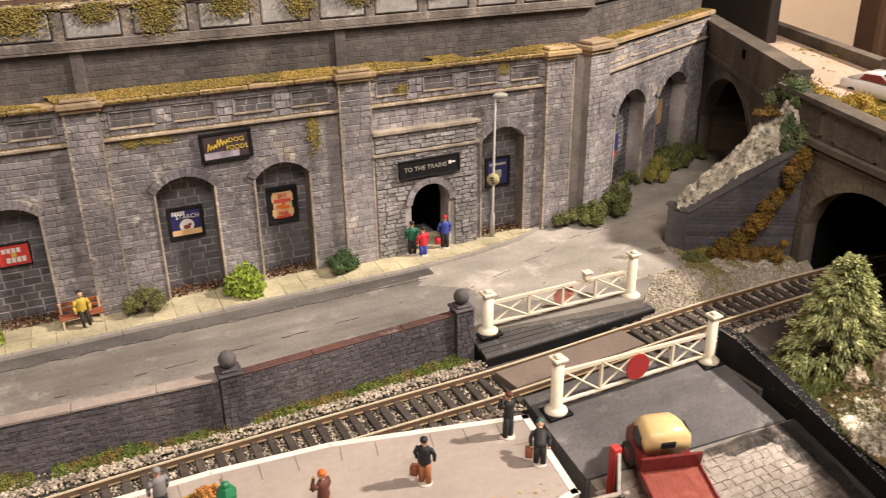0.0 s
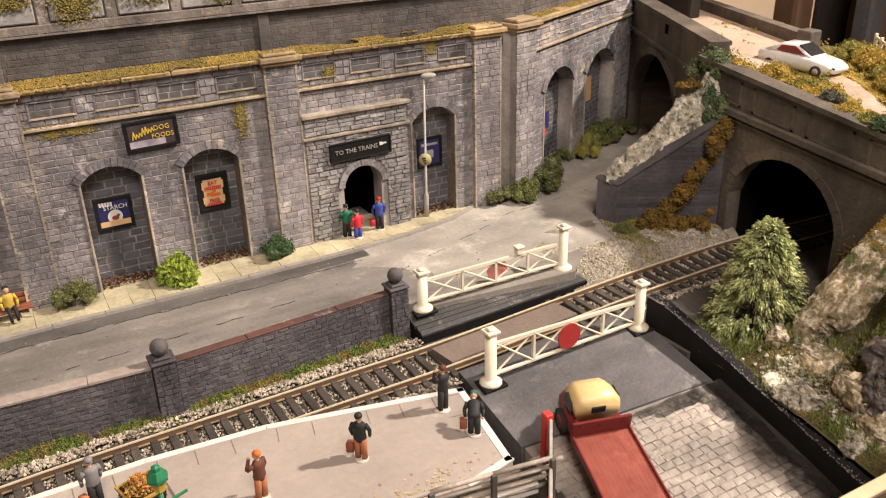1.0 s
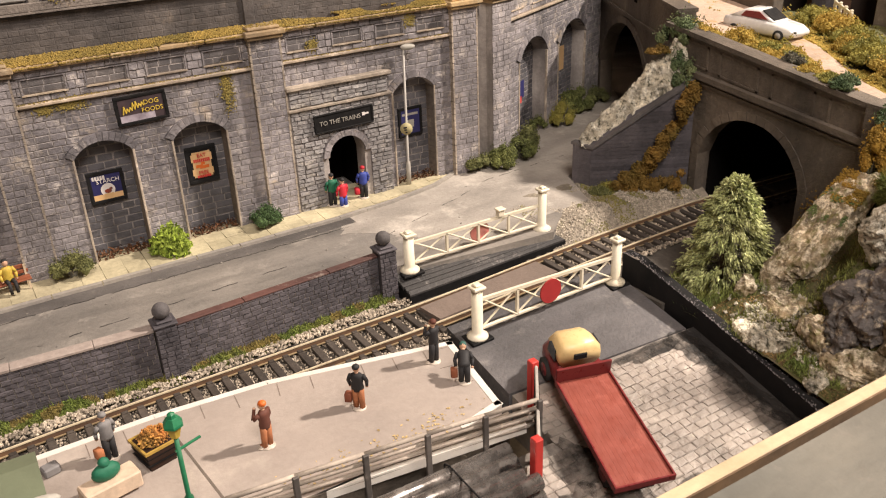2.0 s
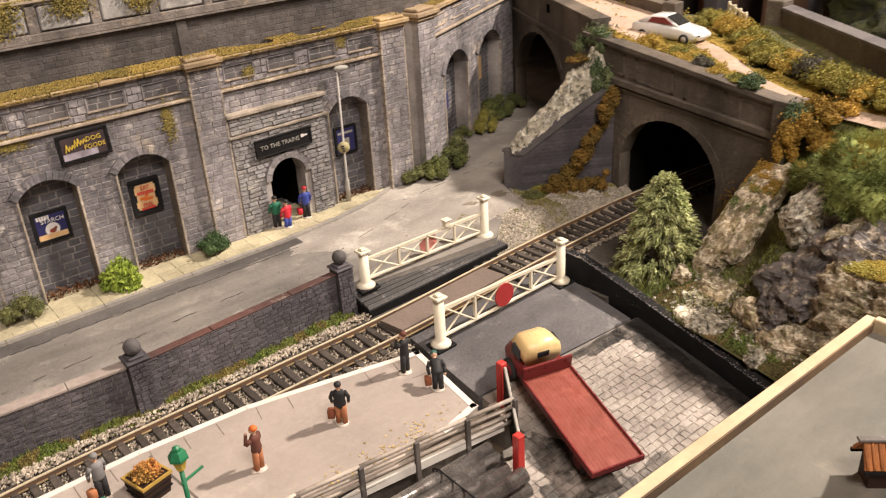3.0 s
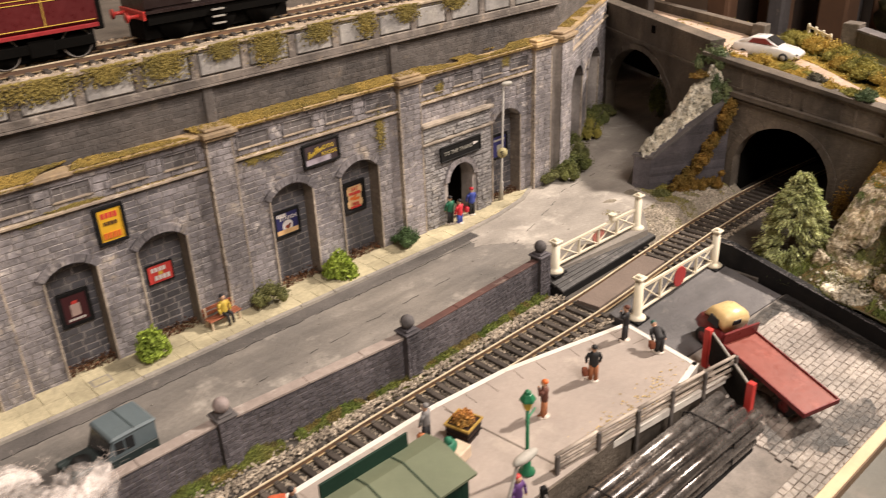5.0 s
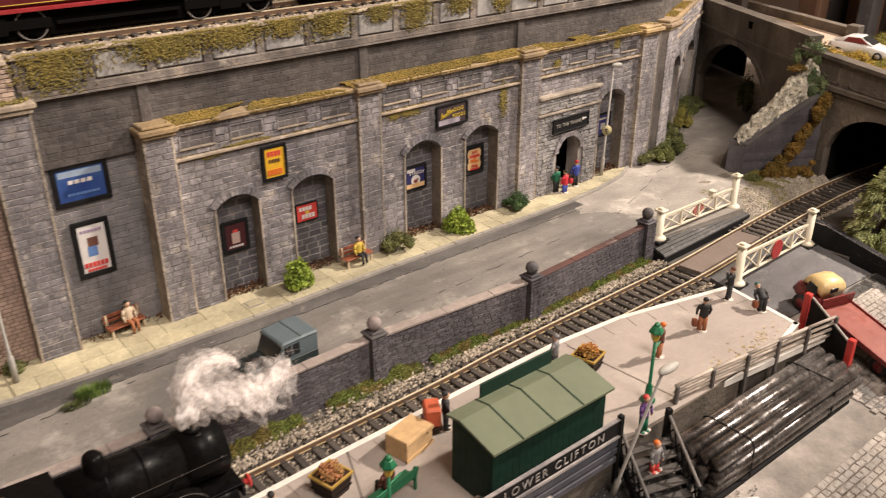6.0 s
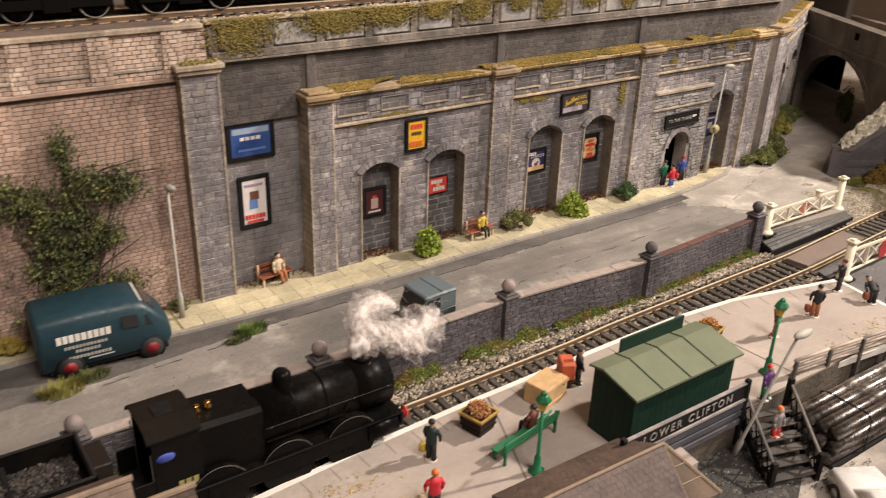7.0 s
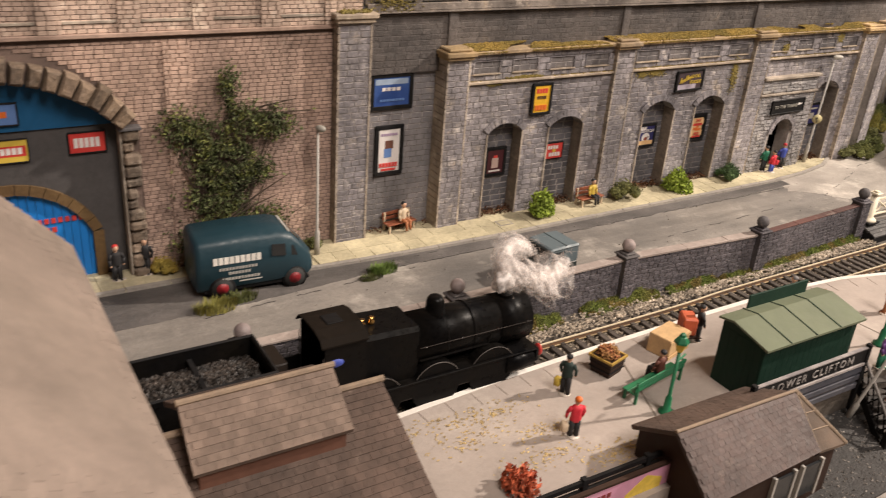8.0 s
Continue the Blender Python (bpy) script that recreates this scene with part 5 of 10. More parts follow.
part("tunnel_lining", tunnel, SHADEBLACK, portal, "plain black tunnel lining")

# wing wall with crumpled white rock on top
wing = thing("wing_wall", "sloping grey wing wall of narrow courses beside the tunnel", "wing wall", kind="structure")
ww = Build()
wv = [(25.05, 28.7), (25.45, 27.75), (29.9, 25.2), (30.2, 27.0)]
tops = [1.95, 1.85, 5.3, 5.4]
ww.v = [(x, y, -1.2) for x, y in wv] + [(x, y, z) for (x, y), z in zip(wv, tops)]
ww.f = [(3, 2, 1, 0), (4, 5, 6, 7)] + [(i, (i + 1) % 4, (i + 1) % 4 + 4, i + 4) for i in range(4)]
part("body", ww, PURPLEBRICK, wing)
wc = Build()
a, b_ = Vector((25.45, 27.75)), Vector((29.9, 25.2))
d = (b_ - a).normalized()
nrm = Vector((d.y, -d.x))
for i in range(27):
    z = -0.1 + i * 0.2
    s0 = max(0.0, (z + 0.2 - 1.85) / (5.3 - 1.85)) * (b_ - a).length
    if s0 < (b_ - a).length - 0.2:
        p, q = a + d * s0, b_
        wc.slab([tuple(p + nrm * 0.015), tuple(q + nrm * 0.015), tuple(q), tuple(p)], z, z + 0.185)
part("courses", wc, PURPLEBRICK_RUN, wing, "narrow slate-blue courses", kind="stuff")
cp = Build()
cpv = [(25.0, 28.8, 1.95), (25.42, 27.62, 1.88), (29.9, 25.05, 5.34), (29.95, 25.45, 5.36), (25.75, 27.85, 1.98), (25.3, 28.8, 2.0)]
cp.v = [(x, y, z) for x, y, z in cpv] + [(x, y, z + 0.14) for x, y, z in cpv]
cp.f = [tuple(range(5, -1, -1)), tuple(range(6, 12))] + [(i, (i + 1) % 6, (i + 1) % 6 + 6, i + 6) for i in range(6)]
part("coping", cp, DARKSTONE, wing, "grey coping along the slope")


def lumpy(name, cx, cy, z0, size, material, label, category, seed, rough=0.3, n=26, spin=0.0, kind="", smooth=False):
    """An uneven rock of crumpled plaster: a ball pushed about by noise, with creases and folds."""
    bm = bmesh.new()
    bmesh.ops.create_icosphere(bm, subdivisions=6 if max(size) > 1.2 else 5, radius=1.0)
    rot = Matrix.Rotation(radians(spin), 3, "Z")
    for v in bm.verts:
        c = v.co.normalized()
        p = Vector((math.copysign(abs(c.x) ** 0.62, c.x), math.copysign(abs(c.y) ** 0.62, c.y), math.copysign(abs(c.z) ** 0.55, c.z)))
        w = Vector((p.x * size[0], p.y * size[1], p.z * size[2]))
        q = w * 0.75 + Vector((seed * 3.1, seed, 0))
        k = 1 + rough * (0.55 * noise.noise(q) + 0.3 * noise.noise(Vector((q.x, q.y, q.z * 4))) + 0.35 * (0.3 - abs(noise.noise(q * 2.6))))
        near = noise.voronoi(q * 1.7)[0]
        k += rough * (0.45 * (near[0] - 0.35) - 0.3 * max(0.0, 0.3 - (near[1] - near[0])))
        fold = 0.3 * (0.25 - abs(noise.noise(q * 3.0))) + 0.1 * (0.25 - abs(noise.noise(q * 7.5))) + 0.05 * noise.noise(q * 17)
        v.co = rot @ (w * k + c * fold * min(1.0, rough * 2))
    b = Build(smooth).take(bm, Matrix.Translation((cx, cy, z0)))
    return solo(name, b, material, label, category, kind=kind)


ridge = Build(True)
nx, ny = 90, 34
for j in range(ny + 1):
    for i in range(nx + 1):
        s, w = i / nx, j / ny
        x, y = 25.2 + 5.0 * s - 0.1 + w * (0.35 + 0.9 * s), 28.1 - 2.6 * s + w * (0.75 + 1.1 * s)
        base = 1.9 + 3.6 * s
        q = Vector((x * 1.3, y * 1.3, 2))
        z = base + math.sin(math.pi * w) * (0.55 + 1.75 * s) - 0.7 * max(0.0, 0.32 - noise.voronoi(q * 1.5)[0][0]) + 0.65 * (abs(noise.noise(q)) + 0.5 * abs(noise.noise(q * 2.4)) + 0.22 * noise.noise(q * 4.5) + 0.08 * noise.noise(q * 9)) - 0.3
        ridge.v.append((x, y, z - (2.5 * (w - 0.7) / 0.3 * (1 + s) if w > 0.7 else 0)))
for j in range(ny):
    for i in range(nx):
        k = j * (nx + 1) + i
        ridge.f.append((k, k + 1, k + nx + 2, k + nx + 1))
solo("rock_ridge", ridge, ROCKWHITE, "crumpled cream and grey rock ridge on the wing wall", "rock")

# ---- low wall along the track with ball-topped piers ----
PIERS = [(-32.5, 24.7), (-23.85, 24.7), (-15.0, 24.6), (-5.63, 24.82), (2.9, 24.3), (12.05, 24.9)]
pier_things = []
low_walls = []
for k, ((xa, ya), (xb, yb)) in enumerate(zip(PIERS, PIERS[1:])):
    L = math.hypot(xb - xa, yb - ya)
    ang = math.degrees(math.atan2(yb - ya, xb - xa))
    t = thing("low_wall", "low slate-blue stone wall with a worn coping between piers", "low wall", put(xa, ya, 0, 0, 0, ang), group="low wall panels", kind="structure")
    part("core", Build().box(0.4, L - 0.4, -0.12, 0.2, -1.6, 1.1), SETTJOINT, t)
    lay(t, layout_stones(0.4, L - 0.4, -1.15, 1.08, 0.195, 0.27, 0.46), -0.11, 0.05, PURPLEBRICK, PURPLEBRICK_RUN, L / 2, limit=140 if k > 1 else 0, name="stone", rims=False)
    cp = Build()
    u = 0.35
    while u < L - 0.4:
        w = min(R.uniform(2.4, 3.6), L - 0.35 - u)
        if k == 4:
            cp.box(u, u + w - 0.015, -0.16, 0.22, 1.08, 1.16 + R.uniform(-0.006, 0.006), c=0.02)
        else:
            cp.box(u, u + w - 0.015, -0.2, 0.3, 1.08, 1.2 + R.uniform(-0.01, 0.01), c=0.02)
        u += w
    part("coping", cp, mat("red_brown_coping", (0.13, 0.06, 0.05), (0.075, 0.042, 0.038), 30, 400, 0.8, 0.2, scuff=(0.36, 0.3, 0.26)) if k == 4 else mat("grey_pink_coping", (0.40, 0.335, 0.30), (0.30, 0.25, 0.225), 30, 400, 0.8, 0.2, scuff=(0.5, 0.44, 0.4)), t, "worn coping stones")
for k, (xa, ya) in enumerate(PIERS):
    t = thing("wall_pier", "square grey wall pier topped by a stone ball", "pier", put(xa, ya, 0), group="ball-topped piers")
    part("shaft", Build().box(-0.36, 0.36, -0.34, 0.36, -1.6, 1.28, c=0.03), DARKSTONE if k < 4 else PURPLEBRICK, t)
    lay(t, layout_stones(-0.38, 0.38, -1.1, 1.25, 0.195, 0.25, 0.38), -0.34, 0.045, PURPLEBRICK, PURPLEBRICK_RUN, 0, limit=60, name="stone", rims=False)
    part("cap", Build().box(-0.43, 0.43, -0.41, 0.43, 1.28, 1.38, c=0.03).box(-0.3, 0.3, -0.28, 0.3, 1.38, 1.48, c=0.04), DARKSTONE if k < 4 else PURPLEBRICK, t, "square cap")
    part("ball", Build(True).lathe([(0.12, 1.45), (0.15, 1.53)]).ball((0, 0, 1.78), 0.31, 18, 12), mat("pinkish_stone_ball", (0.34, 0.28, 0.265), (0.20, 0.165, 0.16), 60, 400, 0.6, 0.3, 0.08) if k < 4 else DARKSTONE, t, "stone ball")

# ---- railway track ----
TRACK = [(-60, 21.7), (-11, 21.75), (0, 22.05), (8, 22.2), (13, 22.3), (19, 22.75), (25, 23.1), (32, 23.1), (46, 22.0)]


def spline(points, t):
    """A smooth way through the points."""
    n = len(points) - 1
    i = min(int(t * n), n - 1)
    f = t * n - i
    p = [Vector(points[max(0, min(n, i + k))]) for k in (-1, 0, 1, 2)]
    return 0.5 * ((2 * p[1]) + (p[2] - p[0]) * f + (2 * p[0] - 5 * p[1] + 4 * p[2] - p[3]) * f * f + (3 * p[1] - p[0] - 3 * p[2] + p[3]) * f ** 3)


def railway(name, points, top, label, sleeper_step=0.56, gauge=1.65, n=160):
    """Rails on sleepers along a way."""
    t = thing(name, label, "railway track")
    fine = [spline(points, i / n) for i in range(n + 1)]
    for side in (-1, 1):
        head, web, foot = Build(), Build(), Build()
        for b, w, z0, z1 in ((head, 0.032, -0.05, 0.0), (web, 0.018, -0.22, -0.05), (foot, 0.085, -0.25, -0.22)):
            for i, p in enumerate(fine):
                d = (fine[min(i + 1, n)] - fine[max(i - 1, 0)]).normalized()
                o = Vector((-d.y, d.x))
                c = p + o * side * gauge / 2
                for s, z in ((-w, z0), (w, z0), (w, z1), (-w, z1)):
                    b.v.append((c.x + o.x * s, c.y + o.y * s, top + z))
            for i in range(n):
                for k in range(4):
                    b.f.append((i * 4 + k, i * 4 + (k + 1) % 4, i * 4 + 4 + (k + 1) % 4, i * 4 + 4 + k))
        r = part("rail", head, RAIL, t, "bright nickel rail head")
        part("rail_web", web, RAILSIDE, r, "rust-painted rail side")
        part("rail_foot", foot, RAILFOOT, r, "dull brassy foot of the rail")
    gone, last = 0.0, fine[0]
    sb = [Build().box(-0.14, 0.14, -1.3, 1.3, -0.17, 0.02, c=0.02).box(-0.1, 0.1, s * gauge / 2 - 0.17, s * gauge / 2 + 0.17, -0.01, 0.05) for s in (-1, 1)]
    sb[0].add(sb[1].v[-8:], [(0, 2, 3, 1), (4, 5, 7, 6), (0, 1, 5, 4), (2, 6, 7, 3), (0, 4, 6, 2), (1, 3, 7, 5)])
    me = mesh_of("sleeper", sb[0], SLEEPER)
    for i in range(n * 8 + 1):
        p = spline(points, i / (n * 8))
        gone += (p - last).length
        last = p
        if gone >= sleeper_step:
            gone = 0.0
            d = spline(points, min(1, i / (n * 8) + 0.001)) - spline(points, max(0, i / (n * 8) - 0.001))
            if name == "railway_track" and (p.x > 34 or p.x < -40 or 13.0 < p.x < 18.6):
                continue
            ob = new("sleeper", me)
            ob.parent = t
            ob.matrix_basis = put(p.x + R.uniform(-0.03, 0.03), p.y, top - 0.24, 0, 0, math.degrees(math.atan2(d.y, d.x)) + R.uniform(-1, 1))
    return t


railway("railway_track", TRACK, -0.6, "single railway line with nickel rails on dark sleepers")
UPPER = [(-60, 36.4), (-20, 36.3), (0, 36.2), (10, 36.3), (20, 37.4), (28, 40.5), (34, 46)]
solo("upper_trackbed", Build().slab([(-60, 34.3), (23.1, 34.3), (36.0, 40.9), (36.0, 60), (-60, 60)], 4.2, 12.18), BED, "dark trackbed on top of the retaining wall", "ground", kind="structure")
railway("upper_railway_track", UPPER, 12.62, "railway line on top of the retaining wall", n=120)


def track_y(x):
    for (xa, ya), (xb, yb) in zip(TRACK, TRACK[1:]):
        if xa <= x <= xb:
            return ya + (yb - ya) * (x - xa) / (xb - xa)
    return 22.0


g = random.Random(11)
bal = Build()
for _ in range(44000):
    x = g.uniform(-36, 30)
    c = track_y(x)
    y = g.uniform(c - 1.6, c + 2.6)
    if 12.6 < x < 19.6 or (x > 21 and y > 24.4):
        continue
    on = abs(y - c) < 1.3
    if (y > c + 1.95 and g.random() < 0.85) or (on and g.random() < 0.35):
        continue
    heap = 0.12 * max(0.0, 1 - abs(y - c - 1.55) / 0.5)
    bal.crumb((x, y, -1.0 + g.uniform(0, 0.07) + (0 if on else 0.06 + heap)), g.uniform(0.035, 0.07 if on else 0.09), g)
solo("ballast", bal, BALLAST, "loose pale and brown ballast stones along the track", "ballast", kind="stuff")
g = random.Random(12)
bal = Build()
for _ in range(12000):
    x = g.uniform(-40, 26)
    y = g.uniform(33.8, 38.6)
    bal.crumb((x, y, (12.2 if 34.7 < y < 37.7 else 12.33) + g.uniform(0, 0.07)), g.uniform(0.06, 0.13), g)
solo("upper_ballast", bal, mat("sandy_ballast", (0.60, 0.49, 0.37), (0.42, 0.34, 0.26), 90, 700, 0.9, 0.3, 0.3, island=True), "loose sandy ballast along the upper line", "ballast", kind="stuff")

gv, gm_ = Build(), Build()
for _ in range(9000):
    x, y = g.uniform(20.3, 30.0), g.uniform(24.0, 28.2)
    if x < 24.4 and y > 27.6:
        continue
    z = verge_z(x, y) + 0.01
    if noise.noise(Vector((x * 0.7, y * 0.7, 9))) > 0.12:
        gm_.crumb((x, y, z), g.uniform(0.02, 0.06), g)
    else:
        gv.crumb((x, y, z), g.uniform(0.025, 0.075), g)
solo("verge_gravel", gv, mat("cream_gravel", (0.50, 0.44, 0.36), (0.28, 0.245, 0.2), 90, 700, 0.9, 0.3, 0.25, island=True), "cream gravel scattered over the verge", "gravel", kind="stuff")
solo("verge_moss", gm_, mat("verge_green", (0.17, 0.17, 0.05), (0.26, 0.215, 0.07), 40, 700, 0.95, 0.2, 0.2, island=True), "soft green moss on the gravel verge", "moss", kind="stuff")

# ---- grass under the low wall ----
g = random.Random(13)
gr = Build()
def low_y(x):
    for (xa, ya), (xb, yb) in zip(PIERS, PIERS[1:]):
        if xa <= x <= xb:
            return ya + (yb - ya) * (x - xa) / (xb - xa)
    return 24.9
gy = Build()
for _ in range(30000):
    x = g.uniform(-26, 12.2)
    lush = noise.noise(Vector((x * 0.5, 0, 8))) + 0.5 * noise.noise(Vector((x * 1.6, 2, 8)))
    if lush < -0.3:
        continue
    d = abs(g.gauss(0, 0.2)) * (1 + 0.7 * max(0.0, lush))
    y = low_y(x) - 0.2 - d
    top_ = (0.22 + 0.42 * max(0.0, lush + 0.25)) * max(0.15, 1 - d / 0.55)
    z = -1.0 + top_ * g.random() ** 0.6
    warm = noise.noise(Vector((x * 1.1, y * 2.0, 4))) > 0.22
    (gy if warm else gr).crumb((x, y, z), g.uniform(0.025, 0.06), g)
    if g.random() < 0.4:
        h = g.uniform(0.08, 0.22)
        a, tilt = g.uniform(0, 6.3), g.uniform(0, 0.8)
        dx, dy = math.cos(a), math.sin(a)
        base = Vector((x, y, z))
        tipv = base + Vector((dx * h * tilt, dy * h * tilt, h))
        (gy if warm else gr).add([base + Vector((-dy, dx, 0)) * 0.022, base - Vector((-dy, dx, 0)) * 0.022, tipv], [(0, 1, 2)])
solo("track_side_straw", gy, mat("straw_scatter", (0.21, 0.16, 0.045), (0.12, 0.10, 0.035), 40, 600, 0.9, 0.1, 0.3, island=True), "yellow and straw scatter under the low wall", "grass", kind="stuff")
solo("track_side_grass", gr, GRASS, "tufts of green and straw grass under the low wall", "grass", kind="stuff")

# ---- level crossing boards and gates ----
RAMP = mat("worn_black_planks", (0.055, 0.051, 0.05), (0.028, 0.026, 0.026), 30, 500, 0.6, 0.4, 0.1, wash=0.4, stretch=(0.15, 1, 1), scuff=(0.22, 0.2, 0.185), scuffs=0.64)
crossing = thing("crossing_boards", "dark crossing planks beside and between the rails", "level crossing")
RB, RF = ((12.45, 24.93, -0.06), (20.4, 24.93, -0.14)), ((12.6, 23.85, -0.6), (20.95, 24.1, -0.46))
for i in range(5):
    s0, s1 = i / 5 + 0.012, (i + 1) / 5 - 0.012
    quad = [Vector(RB[k]).lerp(Vector(RF[k]), s) for s, k in ((s0, 0), (s0, 1), (s1, 1), (s1, 0))]
    quad = [q + Vector((R.uniform(-0.05, 0.05), 0, R.uniform(-0.012, 0.012))) for q in quad]
    part("ramp_plank", Build().add(quad + [q - Vector((0, 0, 0.16)) for q in quad], [(0, 3, 2, 1), (4, 5, 6, 7), (0, 1, 5, 4), (1, 2, 6, 5), (2, 3, 7, 6), (3, 0, 4, 7)]), RAMP, crossing, "worn black ramp plank")
low = [Vector(p) - Vector((0, 0, 0.08)) for p in (*RB, RF[1], RF[0])]
part("ramp_base", Build().add(low + [Vector((p.x, p.y, -1.05)) for p in low], [(0, 3, 2, 1), (4, 5, 6, 7), (0, 1, 5, 4), (1, 2, 6, 5), (2, 3, 7, 6), (3, 0, 4, 7)]), BLACK, crossing, "black base of the ramp")
part("middle_deck", Build().slab([(12.7, 21.66), (18.9, 22.12), (18.7, 23.4), (12.5, 22.9)], -1.0, -0.64), mat("brown_deck", (0.20, 0.155, 0.13), (0.16, 0.125, 0.105), 30, 500, 0.8, 0.3, 0.1), crossing, "brown deck between the rails")


DISCRED = mat("deep_red_disc", (0.42, 0.035, 0.035), (0.34, 0.03, 0.03), 40, 500, 0.45, 0.08, 0.06)


def gate(x0, y0, x1, y1, z, tall, label, disc, facing):
    """A crossing gate on two posts."""
    L = math.hypot(x1 - x0, y1 - y0)
    t = thing("crossing_gate", label, "crossing gate", put(x0, y0, z, 0, 0, math.degrees(math.atan2(y1 - y0, x1 - x0))), group="level crossing gates")
    for u, h, r in ((0.0, tall[0], 0.22), (L, tall[1], 0.2)):
        p = Build(True).lathe([(0.42, 0), (0.42, 0.1), (r + 0.08, 0.2), (r, 0.28), (r, h - 0.15)], 16, Matrix.Translation((u, 0, 0)))
        post = part("post", p, CREAM, t, "round cream post")
        part("post_cap", Build().box(u - r - 0.05, u + r + 0.05, -r - 0.05, r + 0.05, h - 0.16, h - 0.04, c=0.03).box(u - r * 0.7, u + r * 0.7, -r * 0.7, r * 0.7, h - 0.04, h + 0.05, c=0.05), CREAM, post)
        part("base_plate", Build().box(u - 0.5, u + 0.5, -0.42, 0.42, -0.1, 0.03, c=0.03), BLACK, t, "black base plate")
    a, b_ = 0.25, L - 0.25
    lo, hi_a, hi_b = 0.34, tall[0] * 0.7, tall[1] * 0.6
    hi_at = lambda u: hi_a + (hi_b - hi_a) * (u - a) / (b_ - a)
    fr = Build()
    fr.prism([(a, hi_a - 0.065), (b_, hi_b - 0.065), (b_, hi_b + 0.065), (a, hi_a + 0.065)], -0.06, 0.06).box(a, b_, -0.06, 0.06, lo - 0.055, lo + 0.055, c=0.015)
    part("bar_frame", fr, CREAM, t, "top and bottom bars")
    n = 4
    for i in range(n):
        u, w = a + (b_ - a) * i / n, a + (b_ - a) * (i + 1) / n
        part("brace", Build().rod((u, 0.03, lo), (w, 0.03, hi_at(w)), 0.042, n=6), CREAM, t)
        part("brace", Build().rod((u, -0.03, hi_at(u)), (w, -0.03, lo), 0.042, n=6), CREAM, t)
        if i:
            part("upright", Build().box(u - 0.05, u + 0.05, -0.06, 0.06, lo, hi_at(u)), CREAM, t)
    if not disc:
        u = a + (b_ - a) * 0.68
        part("lamp_box", Build().box(u - 0.16, u + 0.16, -0.14, 0.14, hi_at(u) + 0.05, hi_at(u) + 0.34, c=0.03).box(u - 0.2, u + 0.2, -0.18, 0.18, hi_at(u) + 0.34, hi_at(u) + 0.42, c=0.02), CREAM, t, "small cream lamp box on the top bar")
    mid = L * (0.49 if disc else 0.52)
    zc = (lo + hi_at(mid)) / 2
    part("warning_disc", Build().rod((mid, facing * 0.08, zc), (mid, facing * 0.14, zc), 0.52 if disc else 0.48, n=28), DISCRED if disc else mat("faded_pink_red", (0.58, 0.20, 0.17), (0.52, 0.26, 0.23), 60, 400, 0.6, 0.1), t, "round red warning disc")
    return t


gate(13.2, 24.88, 20.15, 24.88, -0.06, (1.8, 2.1), "cream level crossing gate with a red disc on the street side", False, 1)
gate(13.3, 19.92, 20.4, 20.15, -0.8, (2.26, 2.12), "cream level crossing gate with a red disc on the yard side", True, -1)

# ---- road deck and cobbled yard, falling towards the front ----
def yard_z(y):
    return -0.66 - 0.165 * max(0.0, 21.0 - y)


def sloped(b, poly, lift=0.0, deep=2.0):
    n = len(poly)
    b.v += [(x, y, yard_z(y) + lift) for x, y in poly] + [(x, y, -4.5) for x, y in poly]
    k = len(b.v) - 2 * n
    b.f += [tuple(k + i for i in range(n))] + [(k + (i + 1) % n, k + i, k + n + i, k + n + (i + 1) % n) for i in range(n)]
    return b


solo("road_deck", sloped(Build(), [(12.6, 16.9), (20.9, 16.55), (20.9, 20.4), (21.2, 21.3), (12.6, 21.0)]), DECK, "dark tarmac approach to the level crossing", "road", kind="structure")
yard = thing("yard", "cobbled goods yard of worn granite setts", "yard", kind="structure")
part("yard_bed", sloped(Build(), [(-16, 4), (22, 4), (22, 16.5), (12.7, 16.85), (12.7, 14.4), (-16, 15.2)], -0.06), SETTJOINT, yard)
g = random.Random(31)
sett_meshes = []
for i in range(6):
    gg = random.Random(90 + i)
    b = Build()
    b.add([(-0.5, -0.5, -0.5), (0.5, -0.5, -0.5), (0.5, 0.5, -0.5), (-0.5, 0.5, -0.5), (-0.5, -0.5, 0.25), (0.5, -0.5, 0.25), (0.5, 0.5, 0.25), (-0.5, 0.5, 0.25), (-0.42, -0.4, 0.5), (0.42, -0.4, 0.5), (0.42, 0.4, 0.5), (-0.42, 0.4, 0.5)], [(0, 1, 5, 4), (1, 2, 6, 5), (2, 3, 7, 6), (3, 0, 4, 7), (4, 5, 9, 8), (5, 6, 10, 9), (6, 7, 11, 10), (7, 4, 8, 11), (8, 9, 10, 11)])
    b.v = [(x + gg.uniform(-0.06, 0.06), y + gg.uniform(-0.06, 0.06), z + gg.uniform(-0.1, 0.1)) for x, y, z in b.v]
    sett_meshes.append((b, mesh_of("sett", b, SETTS)))
setts = []
y = 16.35
while y > 5.0:
    x = -6.0 + g.uniform(0, 0.5)
    while x < 20.05 - 0.05 * max(0.0, 12.0 - y):
        w = g.uniform(0.3, 0.54)
        if not (x < 12.5 and y > 14.2) and not (x < 10.3 and y > 10.6):
            setts.append((x + w / 2, y - 0.15, w))
        x += w
    y -= 0.3
setts.sort(key=lambda s: math.hypot(s[0] - 17.5, s[1] - 13.0))
rest = Build()
